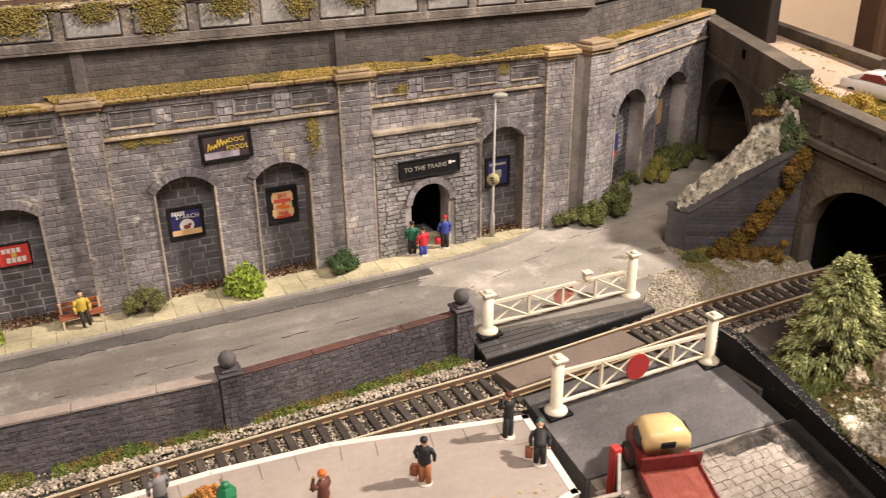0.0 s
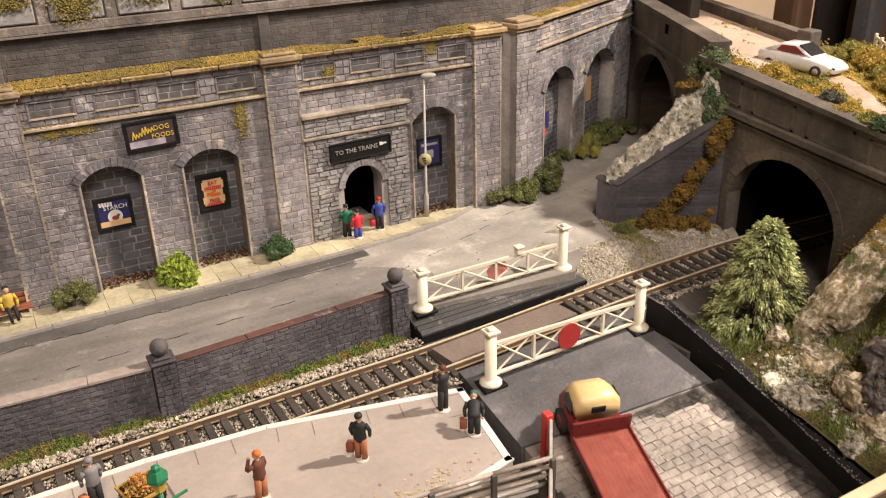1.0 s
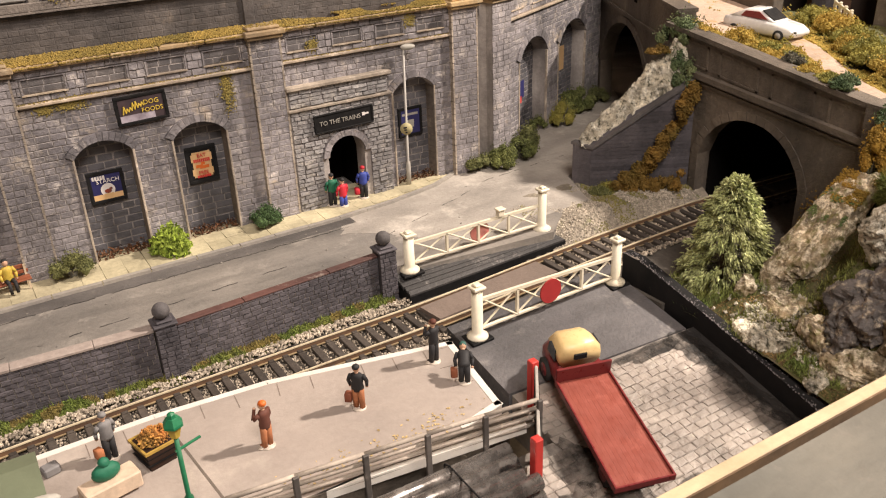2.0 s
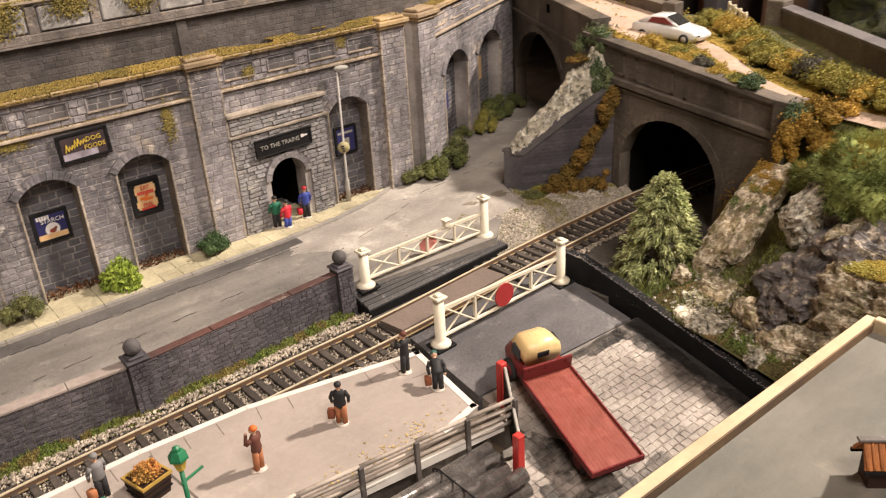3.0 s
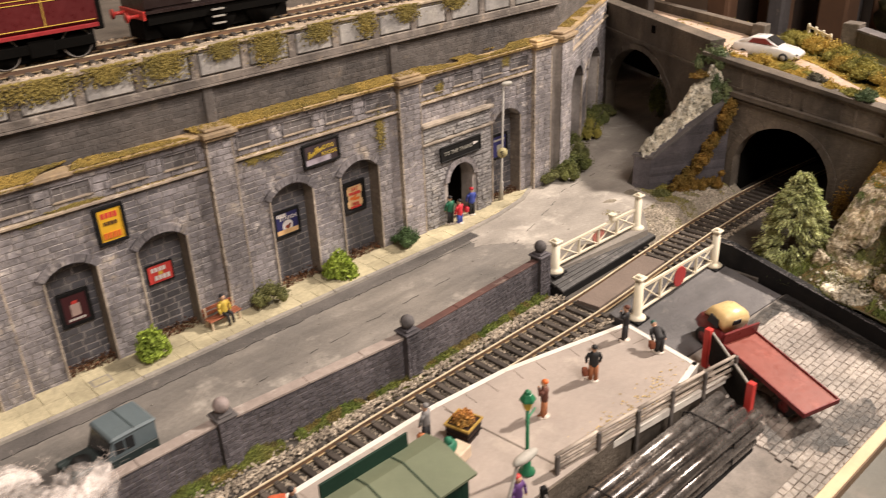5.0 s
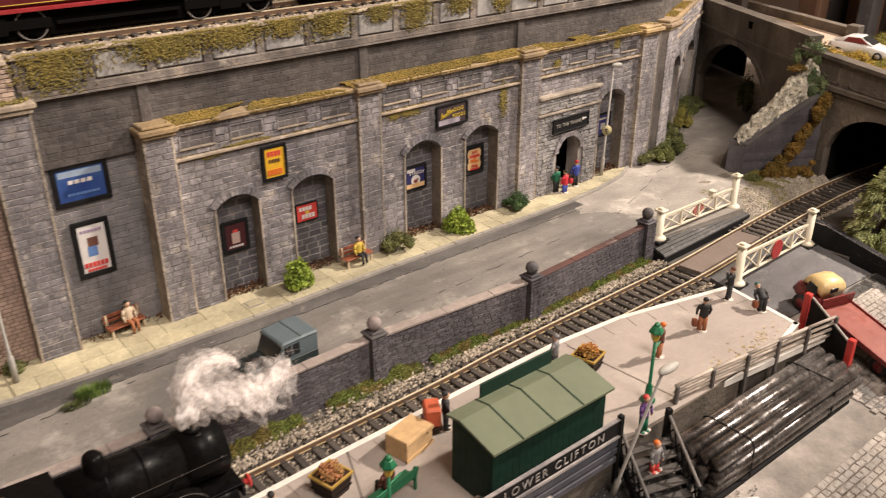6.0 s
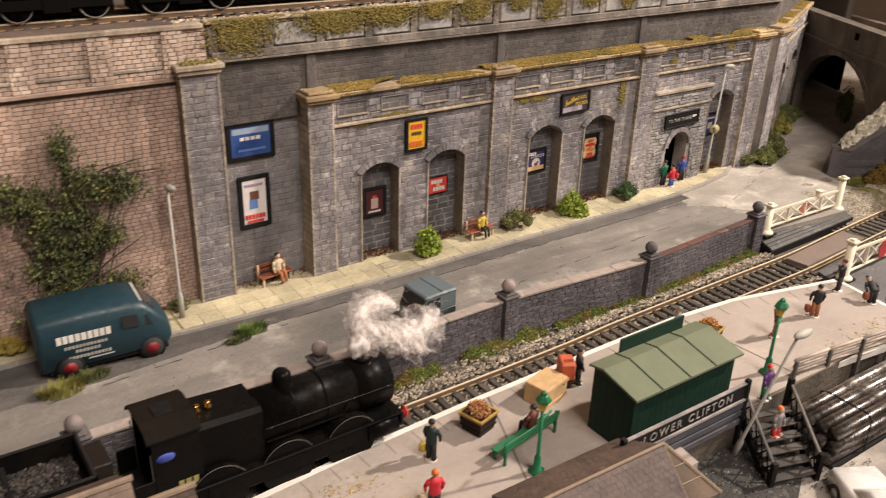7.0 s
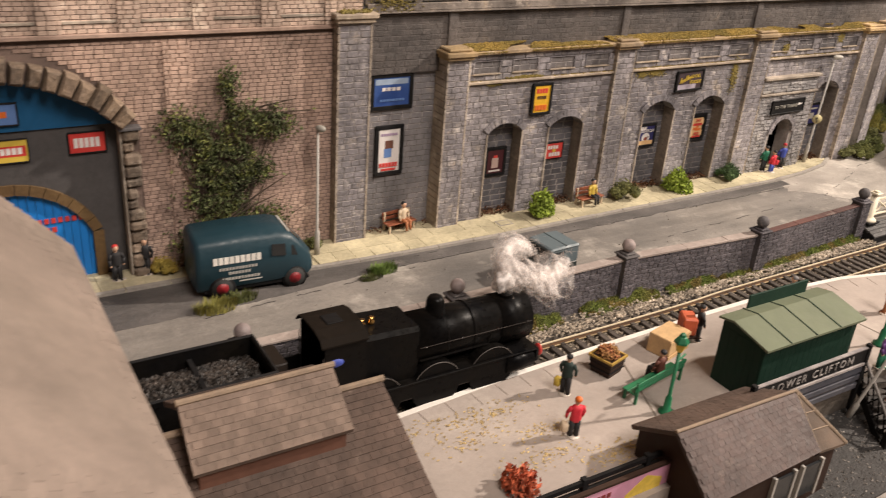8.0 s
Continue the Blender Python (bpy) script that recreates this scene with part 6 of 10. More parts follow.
for i, (sx, sy, w) in enumerate(setts):
    b, me = g.choice(sett_meshes)
    m = Matrix.Translation((sx, sy, yard_z(sy) + g.uniform(-0.008, 0.008) - 0.035)) @ Matrix.Rotation(0.163, 4, "X") @ Matrix.Rotation(g.uniform(-0.05, 0.05), 4, "Z") @ Matrix.Diagonal((w - 0.012, 0.29, 0.1, 1))
    if i < 300:
        ob = new("sett", me)
        ob.parent = yard
        loc, rot, size = m.decompose()
        ob.matrix_basis = Matrix.LocRotScale(loc * CM, rot, size)
    else:
        rest.add(b.v, b.f, m)
part("far_setts", rest, mat("granite_setts", (0.42, 0.37, 0.325), (0.26, 0.225, 0.20), 22, 400, 0.42, 0.6, 0.06, c3=(0.09, 0.082, 0.076), spots=0.68, wash=0.35, stretch=(0.8, 0.8, 1), scuff=(0.5, 0.46, 0.4), scuffs=0.64, island=True), yard, kind="stuff")

edge = Build()
for i in range(61):
    y = 16.45 - 0.2 * i
    xe = 20.35 - 0.05 * max(0.0, 12.0 - y) + 0.16 * noise.noise(Vector((0, y * 1.7, 3))) + 0.08 * noise.noise(Vector((0, y * 5, 3)))
    edge.v += [(xe, y, yard_z(y) + 0.02), (21.25, y, yard_z(y) + 0.03)]
edge.f = [(2 * i, 2 * i + 2, 2 * i + 3, 2 * i + 1) for i in range(60)]
part("yard_gutter", edge, mat("oily_tarmac", (0.045, 0.041, 0.039), (0.018, 0.017, 0.017), 30, 500, 0.5, 0.5, 0.1, c3=(0.13, 0.12, 0.11), spots=0.66, scuff=(0.2, 0.18, 0.165), scuffs=0.68), yard, "black oily strip at the foot of the wall")

cinder = Build()
sloped(cinder, [(-15, 11.0), (-3.0, 11.3), (-0.6, 12.6), (2.6, 14.0), (2.6, 14.9), (-15, 15.1)], 0.02)
part("cinder_ground", cinder, mat("black_cinders", (0.04, 0.036, 0.034), (0.018, 0.017, 0.016), 35, 500, 0.7, 0.8, 0.1, c3=(0.16, 0.145, 0.13), spots=0.66, scuff=(0.26, 0.24, 0.22), scuffs=0.64), yard, "black cinders below the platform")

g = random.Random(33)
speck = Build()
for _ in range(900):
    x, y = g.uniform(-9, 2.4), g.uniform(11.4, 14.9)
    speck.crumb((x, y, yard_z(y) + 0.03), g.uniform(0.015, 0.06), g)
part("cinder_speck", speck, mat("ash_specks", (0.30, 0.27, 0.24), (0.06, 0.055, 0.05), 90, 500, 0.8, 0.2, 0.4, island=True), yard, "pale ash among the cinders", kind="stuff")

# oily grime pooled along the wall and by the road deck
g = random.Random(32)
oil = Build()
for cx, cy, rx, ry in ((20.2, 15.6, 1.0, 1.5), (20.1, 13.2, 0.9, 1.8), (20.0, 10.8, 0.9, 1.8), (18.6, 16.2, 2.4, 0.5), (12.6, 13.2, 1.0, 1.6), (13.0, 10.8, 1.4, 1.5), (15.4, 10.2, 1.8, 1.2), (11.7, 11.6, 1.3, 1.3), (20.3, 9.0, 0.8, 1.8), (20.4, 14.4, 0.7, 1.6), (20.4, 12.0, 0.7, 1.6)):
    n = 26
    k0 = len(oil.v)
    oil.v.append((cx, cy, yard_z(cy) + 0.035))
    for i in range(n):
        a = 2 * math.pi * i / n
        r = 0.75 + 0.5 * noise.noise(Vector((cx + 1.6 * math.cos(a), cy + 1.6 * math.sin(a), 4)))
        x, y = min(cx + rx * r * math.cos(a), 20.9), cy + ry * r * math.sin(a)
        oil.v.append((x, y, yard_z(y) + 0.035))
    oil.f += [(k0, k0 + 1 + i, k0 + 1 + (i + 1) % n) for i in range(n)]
part("oil_stain", oil, fluff("oily_grime", (0.03, 0.027, 0.025), 0.95, 55, 0.45), yard, "black oily grime", kind="stuff")

# black boundary wall of the yard
bwall = thing("yard_wall", "black painted boundary wall along the yard", "wall", kind="structure")
bb = Build()
pts = [(21.0, 20.4, 0.35), (21.1, 19.6, 0.3), (21.2, 16.5, -0.45), (21.0, 13.0, -1.1), (20.7, 9.8, -1.6), (20.5, 7.2, -1.9)]
n = len(pts)
bb.v = [p for x, y, z in pts for p in ((x, y, -4.0), (x + 0.45, y, -4.0), (x + 0.45, y, z), (x, y, z))]
bb.f = [(i * 4 + k, i * 4 + (k + 1) % 4, i * 4 + 4 + (k + 1) % 4, i * 4 + 4 + k) for i in range(n - 1) for k in range(4)] + [(0, 1, 2, 3)]
part("body", bb, BLACK, bwall)
rim = Build()
for (xa, ya, za), (xb, yb, zb) in zip(pts, pts[1:]):
    for i in range(110):
        s = R.random()
        rim.crumb((xa + (xb - xa) * s + 0.45 * R.random() ** 2 * R.choice((1, 0.2)), ya + (yb - ya) * s, za + (zb - za) * s), R.uniform(0.015, 0.04))
part("worn_edge", rim, STONE_RUN, bwall, "rough grey worn top edge", kind="stuff")

# ---- platform ----
PLAT = [(-42, 20.0), (-24, 20.2), (-14.8, 20.95), (-10, 21.15), (-3.3, 21.3), (1.5, 21.35), (5.3, 21.05), (8.2, 20.4), (11.9, 19.55), (11.25, 15.4), (9.5, 15.0), (3.2, 14.95), (-5.5, 15.2), (-5.7, 13.8), (-42, 12.4)]
platform = thing("platform", "pale grey station platform with a white painted edge", "platform", kind="structure")
part("deck", Build().slab(PLAT, -1.6, -0.27), PLATFORM, platform, "pale concrete deck")
we = Build()
for (xa, ya), (xb, yb) in zip(PLAT[:9], PLAT[1:10]):
    d = Vector((xb - xa, yb - ya)).normalized()
    o = Vector((d.y, -d.x)) * 0.24
    we.slab([(xa, ya), (xb, yb), (xb + o.x, yb + o.y), (xa + o.x, ya + o.y)][::-1], -0.3, -0.255)
we.slab([(9.5, 15.0), (11.3, 15.4), (11.25, 15.65), (9.5, 15.25)], -0.3, -0.255)
part("white_edge", we, WHITE, platform, "white painted edging")
ls = Build()
for (xa, ya), (xb, yb) in zip(PLAT[:9], PLAT[1:10]):
    L = math.hypot(xb - xa, yb - ya)
    d = Vector((xb - xa, yb - ya)).normalized()
    o = Vector((d.y, -d.x))
    for i in range(int(L / 1.15)):
        p = Vector((xa, ya)) + d * (i * 1.15 + 0.3)
        q, r = p + o * 0.3, p + o * 1.05
        ls.slab([(q.x, q.y), (q.x + d.x * 0.03, q.y + d.y * 0.03), (r.x + d.x * 0.03, r.y + d.y * 0.03), (r.x, r.y)], -0.28, -0.262)
part("slab_joints", ls, mat("joint_brown", (0.25, 0.20, 0.17), None, 60, 400, 0.9, 0.0), platform, "scored joints of the edge slabs", kind="stuff")
part("side_wall", Build().box(-5.4, 11.2, 14.9, 15.0, -3.0, -0.3), PORTALSTONE, platform)

# ---- vegetation helpers ----
def clumps(b, cx, cy, cz, rx, ry, rz, n, size, g, hollow=0.45):
    """Small lumps of foam in the outer part of a dome."""
    for _ in range(n):
        a, u = g.uniform(0, 2 * math.pi), g.uniform(-0.25, 1.0)
        k = g.uniform(hollow, 1.0) * (0.85 + 0.3 * noise.noise(Vector((a * 1.5, u * 2, cx))))
        s = math.sqrt(max(0.0, 1 - u * u))
        b.crumb((cx + rx * k * s * math.cos(a), cy + ry * k * s * math.sin(a), cz + rz * k * u), size * g.uniform(0.5, 1.15), g)
    return b


def bush(x, y, z, r, high, material, label, seed, n=420, size=0.11, leafy=False, name="bush", group=""):
    g = random.Random(seed)
    t = thing(name, label, "bush", put(x, y, z), group=group)
    b = Build()
    for _ in range(5 if leafy else 19):
        ox, oy, oz = g.uniform(-0.5, 0.5) * r, g.uniform(-0.4, 0.4) * r, g.uniform(0.0, 0.35) * high
        if leafy:
            for _ in range(n // 5):
                a, u, k = g.uniform(0, 6.28), g.uniform(-0.3, 1), g.uniform(0.5, 1.0)
                s = math.sqrt(max(0, 1 - u * u))
                b.leaf((ox + r * 0.75 * k * s * math.cos(a), oy + r * 0.75 * k * s * math.sin(a), max(0.03, oz + high * 0.62 * k * max(0, u))), size * g.uniform(0.6, 1.2), g)
        else:
            a, k = g.uniform(0, 6.28), math.sqrt(g.random()) * 0.62
            ox, oy = r * k * math.cos(a), r * k * math.sin(a)
            oz = high * (0.12 + 0.5 * (1 - k * k * 1.9) * g.uniform(0.5, 1.0))
            ox, oy = ox * 1.15, oy * 1.15
            lobe = g.uniform(0.18, 0.36)
            core = bmesh.new()
            bmesh.ops.create_icosphere(core, subdivisions=2, radius=0.82)
            for v in core.verts:
                q = v.co * 2.2 + Vector((ox * 3, oy * 3, oz * 3))
                v.co *= 0.86 + 0.45 * noise.noise(q) + 0.3 * noise.noise(q * 2.7)
            b.take(core, Matrix.Translation((ox, oy, oz)) @ Matrix.Diagonal((r * lobe, r * lobe, high * lobe * 0.8, 1)))
            clumps(b, ox, oy, oz, r * lobe, r * lobe, high * lobe * 0.85, int(n / 11), size * 0.66, g, 0.72)
            for _ in range(int(n / 60)):
                d = Vector((g.gauss(0, 1), g.gauss(0, 1), abs(g.gauss(0, 1)))).normalized()
                b.leaf((ox + d.x * r * lobe * 1.25, oy + d.y * r * lobe * 1.25, max(0.02, oz + d.z * high * lobe * 1.2)), size * g.uniform(0.5, 1.0), g)
    part("foliage", b, material, t)
    tw = Build()
    for _ in range(7):
        a = g.uniform(0, 6.28)
        tw.rod((0.05 * math.cos(a), 0.05 * math.sin(a), -0.05), (r * 0.5 * math.cos(a), r * 0.5 * math.sin(a), high * 0.6), 0.03, 0.012, 5)
    part("stem_cluster", tw, GREYTWIG, t, "thin brown stems", kind="stuff")
    return t


TEALGREEN = mat("bottle_green_foliage", (0.045, 0.085, 0.032), (0.075, 0.12, 0.045), 60, 700, 0.9, 0.2, 0.3, island=True)
ALONG = "bushes along the station wall"
bush(1.1, 32.35, 0.15, 1.0, 1.3, OLIVE, "rounded olive grey bush against the wall", 1, 1800, 0.07, group=ALONG)
bush(5.25, 32.32, 0.15, 0.84, 1.45, BRIGHTGREEN, "bright lime green leafy bush on the pavement", 2, 1900, 0.13, True, group=ALONG)
bush(9.7, 32.45, 0.15, 0.85, 1.35, TEALGREEN, "dark green rounded bush against the wall", 3, 1800, 0.07, group=ALONG)
bush(-5.0, 32.2, 0.15, 0.66, 1.75, BRIGHTGREEN, "tall bright green leafy bush on the pavement", 4, 1700, 0.13, True, group=ALONG)
for i, (x, y, r, h, m, lab) in enumerate(((21.9, 32.75, 1.0, 1.15, OLIVE, "low olive bush at the corner of the wall"), (23.3, 32.6, 1.15, 1.45, MIDGREEN, "olive bush at the corner of the wall"), (24.8, 32.9, 1.15, 1.75, MIDGREEN, "green bush at the corner pilaster"), (25.8, 33.5, 1.0, 2.0, OLIVE, "olive bush beside the corner pilaster"), (28.6, 36.3, 0.7, 1.0, MIDGREEN, "dark green bush under the end arch"), (30.3, 36.3, 1.1, 1.9, YELLOWGREEN, "yellow green bush between the end arches"), (33.0, 37.9, 1.4, 1.9, MIDGREEN, "dark green bush under the far arch"), (35.2, 38.7, 1.2, 1.2, OLIVE, "low olive bush at the end of the wall"))):
    bush(x, y, 0.0, r, h, m, lab, 20 + i, 1500, 0.075, group=ALONG)
bush(37.6, 35.5, 0.0, 0.8, 3.4, MIDGREEN, "tall dark shrub under the road bridge", 35, 2200, 0.09)
# dead leaves blown into the blind arches
g = random.Random(40)
dl = Build()
for a in ARCHES:
    for _ in range(330):
        dl.leaf((a.c + g.uniform(-a.a, a.a) * 0.95, g.uniform(FRONT + 0.05, BACK - 0.03), 0.17 + abs(g.gauss(0, 0.13))), g.uniform(0.05, 0.1), g, 0.3)
for x0, x1, yy, n in ((-16.2, -11.2, 33.8, 220), (-24.0, -17.0, 33.55, 260)):
    for _ in range(n):
        dl.leaf((g.uniform(x0, x1), yy - abs(g.gauss(0, 0.16)), 0.17 + abs(g.gauss(0, 0.1))), g.uniform(0.05, 0.1), g, 0.3)
solo("dead_leaves", dl, DEADLEAF, "heaps of dead brown leaves in the blind arches", "leaves", kind="stuff")

# ivy on the brick wall
ivy_plant = thing("ivy", "dark green ivy climbing the brown brick wall", "climbing plant", put(-20.3, 33.5, 0))
g = random.Random(41)
iv, iy, st = Build(), Build(), Build()
for cx, cz, rx, rz, n in ((-1.05, 8.2, 0.34, 0.55, 170), (-1.0, 7.4, 0.16, 0.5, 60), (-0.3, 6.6, 0.8, 0.55, 520), (0.75, 6.3, 0.85, 0.5, 420), (-3.2, 6.5, 0.5, 0.6, 220), (-2.4, 6.3, 0.7, 0.5, 300), (-1.9, 5.4, 0.8, 0.55, 360), (-1.0, 5.2, 0.75, 0.7, 520), (-1.7, 4.2, 0.75, 0.8, 560), (-0.7, 4.3, 0.8, 0.7, 420), (0.2, 4.3, 0.55, 0.4, 180), (-2.2, 3.3, 0.6, 0.5, 300), (-1.4, 3.0, 0.8, 0.9, 520), (-1.3, 1.6, 0.9, 0.9, 420), (0.4, 2.0, 0.8, 0.5, 240), (-2.8, 1.4, 0.7, 0.7, 200)):
    for _ in range(int(n * 2.3)):
        p = Vector((cx + g.gauss(0, rx * 0.66), -abs(g.gauss(0, 0.24)), max(0.1, cz + g.gauss(0, rz * 0.66))))
        gap = noise.noise(Vector((p.x * 1.5, 3, p.z * 1.5))) + 0.5 * noise.noise(Vector((p.x * 3.6, 7, p.z * 3.6)))
        if gap < -0.42:
            continue
        (iy if gap > 0.16 and g.random() < 0.7 else iv).leaf(p, g.uniform(0.045, 0.11), g, 0.0)
        if g.random() < 0.07:
            d = Vector((g.gauss(0, 0.35), -abs(g.gauss(0, 0.1)), g.gauss(0.1, 0.3)))
            st.rod(p, p + d, 0.014, 0.006, 3)
for p, q in (((-0.9, -0.12, 6.7), (1.9, -0.2, 7.35)), ((0.6, -0.12, 6.6), (2.7, -0.16, 6.75)), ((-1.4, -0.3, 2.2), (1.5, -0.45, 4.05)), ((-1.6, -0.3, 2.0), (0.9, -0.4, 3.1)), ((-0.95, -0.1, 5.5), (-0.85, -0.15, 8.3)), ((-1.0, -0.15, 5.2), (-3.1, -0.15, 6.7))):
    m_ = Vector(p).lerp(Vector(q), 0.5) + Vector((0, 0, 0.12))
    st.rod(p, m_, 0.055, 0.04, 6).rod(m_, q, 0.04, 0.015, 6)
for _ in range(40):
    a = g.uniform(-1.2, 1.2)
    st.rod((-1.2 + g.uniform(-0.5, 0.5), -0.05, 0.2), (-1.1 + math.sin(a) * 2.3, -0.1, 4.2 + 2.6 * math.cos(a)), 0.035, 0.012, 5)
part("leaves", iy, mat("ivy_olive", (0.19, 0.20, 0.06), (0.12, 0.14, 0.04), 60, 700, 0.8, 0.1, 0.35, island=True), ivy_plant, "paler olive leaves", kind="stuff")
part("leaves", iv, mat("ivy_green", (0.105, 0.125, 0.045), (0.055, 0.068, 0.028), 60, 700, 0.8, 0.1, 0.35, island=True), ivy_plant)
part("stem_cluster", st, mat("dark_stem", (0.085, 0.058, 0.04), (0.04, 0.03, 0.022), 60, 500, 0.9, 0.3), ivy_plant, "thin brown stems", kind="stuff")
for i, (x, r, h, m) in enumerate(((-24.6, 0.7, 0.9, OCHRE), (-17.6, 0.5, 0.6, OLIVE), (-19.0, 0.8, 1.1, YELLOWGREEN), (-22.7, 0.9, 1.3, YELLOWGREEN))):
    bush(x, 33.2, 0.12, r, h, m, "scrubby weed at the foot of the brick wall", 60 + i, 1100, 0.07, name="weed", group="weeds by the brick wall")


def tuft(x, y, z, r, h, n, material, label, seed):
    g = random.Random(seed)
    b = Build()
    for _ in range(n):
        a, k = g.uniform(0, 6.28), g.random() ** 0.6
        p = Vector((r * k * math.cos(a), r * 0.5 * k * math.sin(a), 0))
        d = Vector((math.cos(a) * g.uniform(0, 0.5), math.sin(a) * g.uniform(0, 0.5), 1)) * h * g.uniform(0.4, 1.0)
        o = Vector((-math.sin(a), math.cos(a), 0)) * 0.035
        b.add([p + o, p - o, p + d], [(0, 1, 2)])
    return solo("grass_tuft", b, material, label, "grass tuft", put(x, y, z), group="grass tufts on the street")


tuft(-15.6, 29.9, 0, 0.75, 0.42, 420, mat("fresh_grass", (0.16, 0.24, 0.05), (0.12, 0.18, 0.04), 60, 600, 0.9, 0.1, 0.25, island=True), "tuft of fresh green grass on the street", 1)
tuft(-16.4, 29.5, 0, 0.6, 0.22, 220, MIDGREEN, "low dark grass tuft on the street", 2)
tuft(-23.4, 29.5, 0, 0.9, 0.5, 420, mat("straw_grass", (0.30, 0.27, 0.07), (0.20, 0.20, 0.05), 60, 600, 0.9, 0.1, 0.25, island=True), "tuft of yellow green grass on the street", 3)
tuft(-22.2, 29.9, 0, 0.7, 0.4, 300, MIDGREEN, "green grass tuft on the street", 4)

# ---- the hill behind the tunnel mouth ----
def hill_height(x, y):
    """The bank: low by the yard wall, high behind the portal."""
    up = min(1.0, max(0.0, (x - 21.6) / 8.3))
    z = -0.9 + 6.6 * up ** 1.25
    if x > 30:
        z = 6.1 + 0.03 * (y - 20)
    z -= 1.1 * min(1.0, max(0.0, (y - 12.9) / 0.8)) * min(1.0, max(0.0, (29.9 - x) / 1.2)) * min(1.0, max(0.0, (x - 22.6) / 2))
    if x < 22.6:
        z = min(z, -1.62 + 0.165 * (y - 9.5) + 0.55 * (x - 20.9))
    if y > 15.5 and x < 30:
        z = min(z, -0.95 + 1.3 * max(0.0, 17.0 - y))
    return z


def hill_z(x, y):
    """The bank with its bumps."""
    z = hill_height(x, y)
    q = Vector((x * 0.55, y * 0.55, 1.0))
    if x < 30:
        k = min(1.0, max(0.0, (x - 21.8) / 3))
        return z + k * (0.45 * abs(noise.noise(q)) + 0.4 * noise.noise(q * 2.2) + 0.15 * noise.noise(q * 6)) * (0.4 if y > 16.5 else 1.0)
    return z + 0.12 * noise.noise(q * 1.4)


hill = Build(True)
nx, ny = 130, 100
for j in range(ny + 1):
    for i in range(nx + 1):
        x, y = 21.18 + 42.2 * (i / nx) ** 1.5, 3.0 + 49.0 * j / ny
        z = hill_z(x, y)
        hill.v.append((x, y, z))
for j in range(ny):
    for i in range(nx):
        k = j * (nx + 1) + i
        x = sum(hill.v[p][0] for p in (k, k + 1, k + nx + 2, k + nx + 1)) / 4
        y = sum(hill.v[p][1] for p in (k, k + 1, k + nx + 2, k + nx + 1)) / 4
        past_bridge = (x - 30.6) * 0.909 - (y - 27.4) * 0.416
        if (x < 30.2 and y > 17.4) or (y > 27.0 and past_bridge < 0.4) or (y > 24.5 and x > 41.5) or (y > 29.5 and x > 38.5) or (x - 32.5) * 15.5 - (y - 8.5) * 10.3 > 25:
            continue
        hill.f.append((k, k + 1, k + nx + 2, k + nx + 1))
HILLGREEN = mat("mossy_bank", (0.13, 0.12, 0.035), (0.075, 0.085, 0.03), 20, 500, 0.95, 0.6, 0.25, c3=(0.17, 0.14, 0.09), spots=0.58)
solo("hillside", hill, HILLGREEN, "mossy green and brown bank rising behind the tunnel mouth", "hillside", kind="structure")
dirt = Build(True)
way = [(39.4, 36.5), (37.8, 30.5), (36.4, 25.6), (34.65, 22.4), (32.1, 18.9), (30.75, 16.0), (30.5, 14.4), (30.5, 12.0), (30.4, 8.0)]
for i in range(41):
    p = spline(way, i / 40)
    d = (spline(way, min(1, i / 40 + 0.02)) - spline(way, max(0, i / 40 - 0.02))).normalized()
    o = Vector((-d.y, d.x)) * (0.78 + 0.16 * noise.noise(Vector((i * 0.4, 0, 0))))
    for s in (-1, -0.4, 0.4, 1):
        c = p + o * s
        dirt.v.append((c.x, c.y, hill_height(max(c.x, 30.1), c.y) + 0.16 - 0.1 * (abs(s) == 1)))
for i in range(40):
    for k in range(3):
        dirt.f.append((i * 4 + k, i * 4 + k + 1, i * 4 + k + 5, i * 4 + k + 4))
solo("dirt_road", dirt, DIRT, "pinkish dirt road over the tunnel", "road", kind="structure")
# parapets further back
far = thing("far_parapet", "dark stone parapet on the far side of the dirt road", "parapet", kind="structure")
fp = Build()
for (xa, ya), (xb, yb) in (((42.8, 24.0), (32.5, 8.5)),):
    d = Vector((xb - xa, yb - ya)).normalized()
    o = Vector((-d.y, d.x)) * 0.7
    fp.slab([(xa, ya), (xb, yb), (xb + o.x, yb + o.y), (xa + o.x, ya + o.y)], 5.0, 7.15)
part("body", fp, PORTALSTONE, far)
fc = Build()
for (xa, ya), (xb, yb) in (((42.9, 24.2), (32.4, 8.4)),):
    d = Vector((xb - xa, yb - ya)).normalized()
    o = Vector((-d.y, d.x))
    fc.slab([(xa - o.x * 0.1, ya - o.y * 0.1), (xb - o.x * 0.1, yb - o.y * 0.1), (xb + o.x * 0.85, yb + o.y * 0.85), (xa + o.x * 0.85, ya + o.y * 0.85)], 7.15, 7.3)
part("coping", fc, DARKSTONE, far, "grey coping")
part("end_pier", Build().box(42.5, 43.6, 23.6, 24.7, 5.0, 7.6, c=0.05), PORTALSTONE, far, "square end pier")
bp = thing("bridge_parapet", "dark far parapet of the road bridge", "parapet", kind="structure")
bpp = Build()
xa, ya, xb, yb = 43.6, 42.0, 38.9, 29.2
d = Vector((xb - xa, yb - ya)).normalized()
o = Vector((-d.y, d.x)) * 0.7
bpp.slab([(xa, ya), (xb, yb), (xb + o.x, yb + o.y), (xa + o.x, ya + o.y)], 5.0, 7.4)
part("body", bpp, PORTALSTONE, bp)
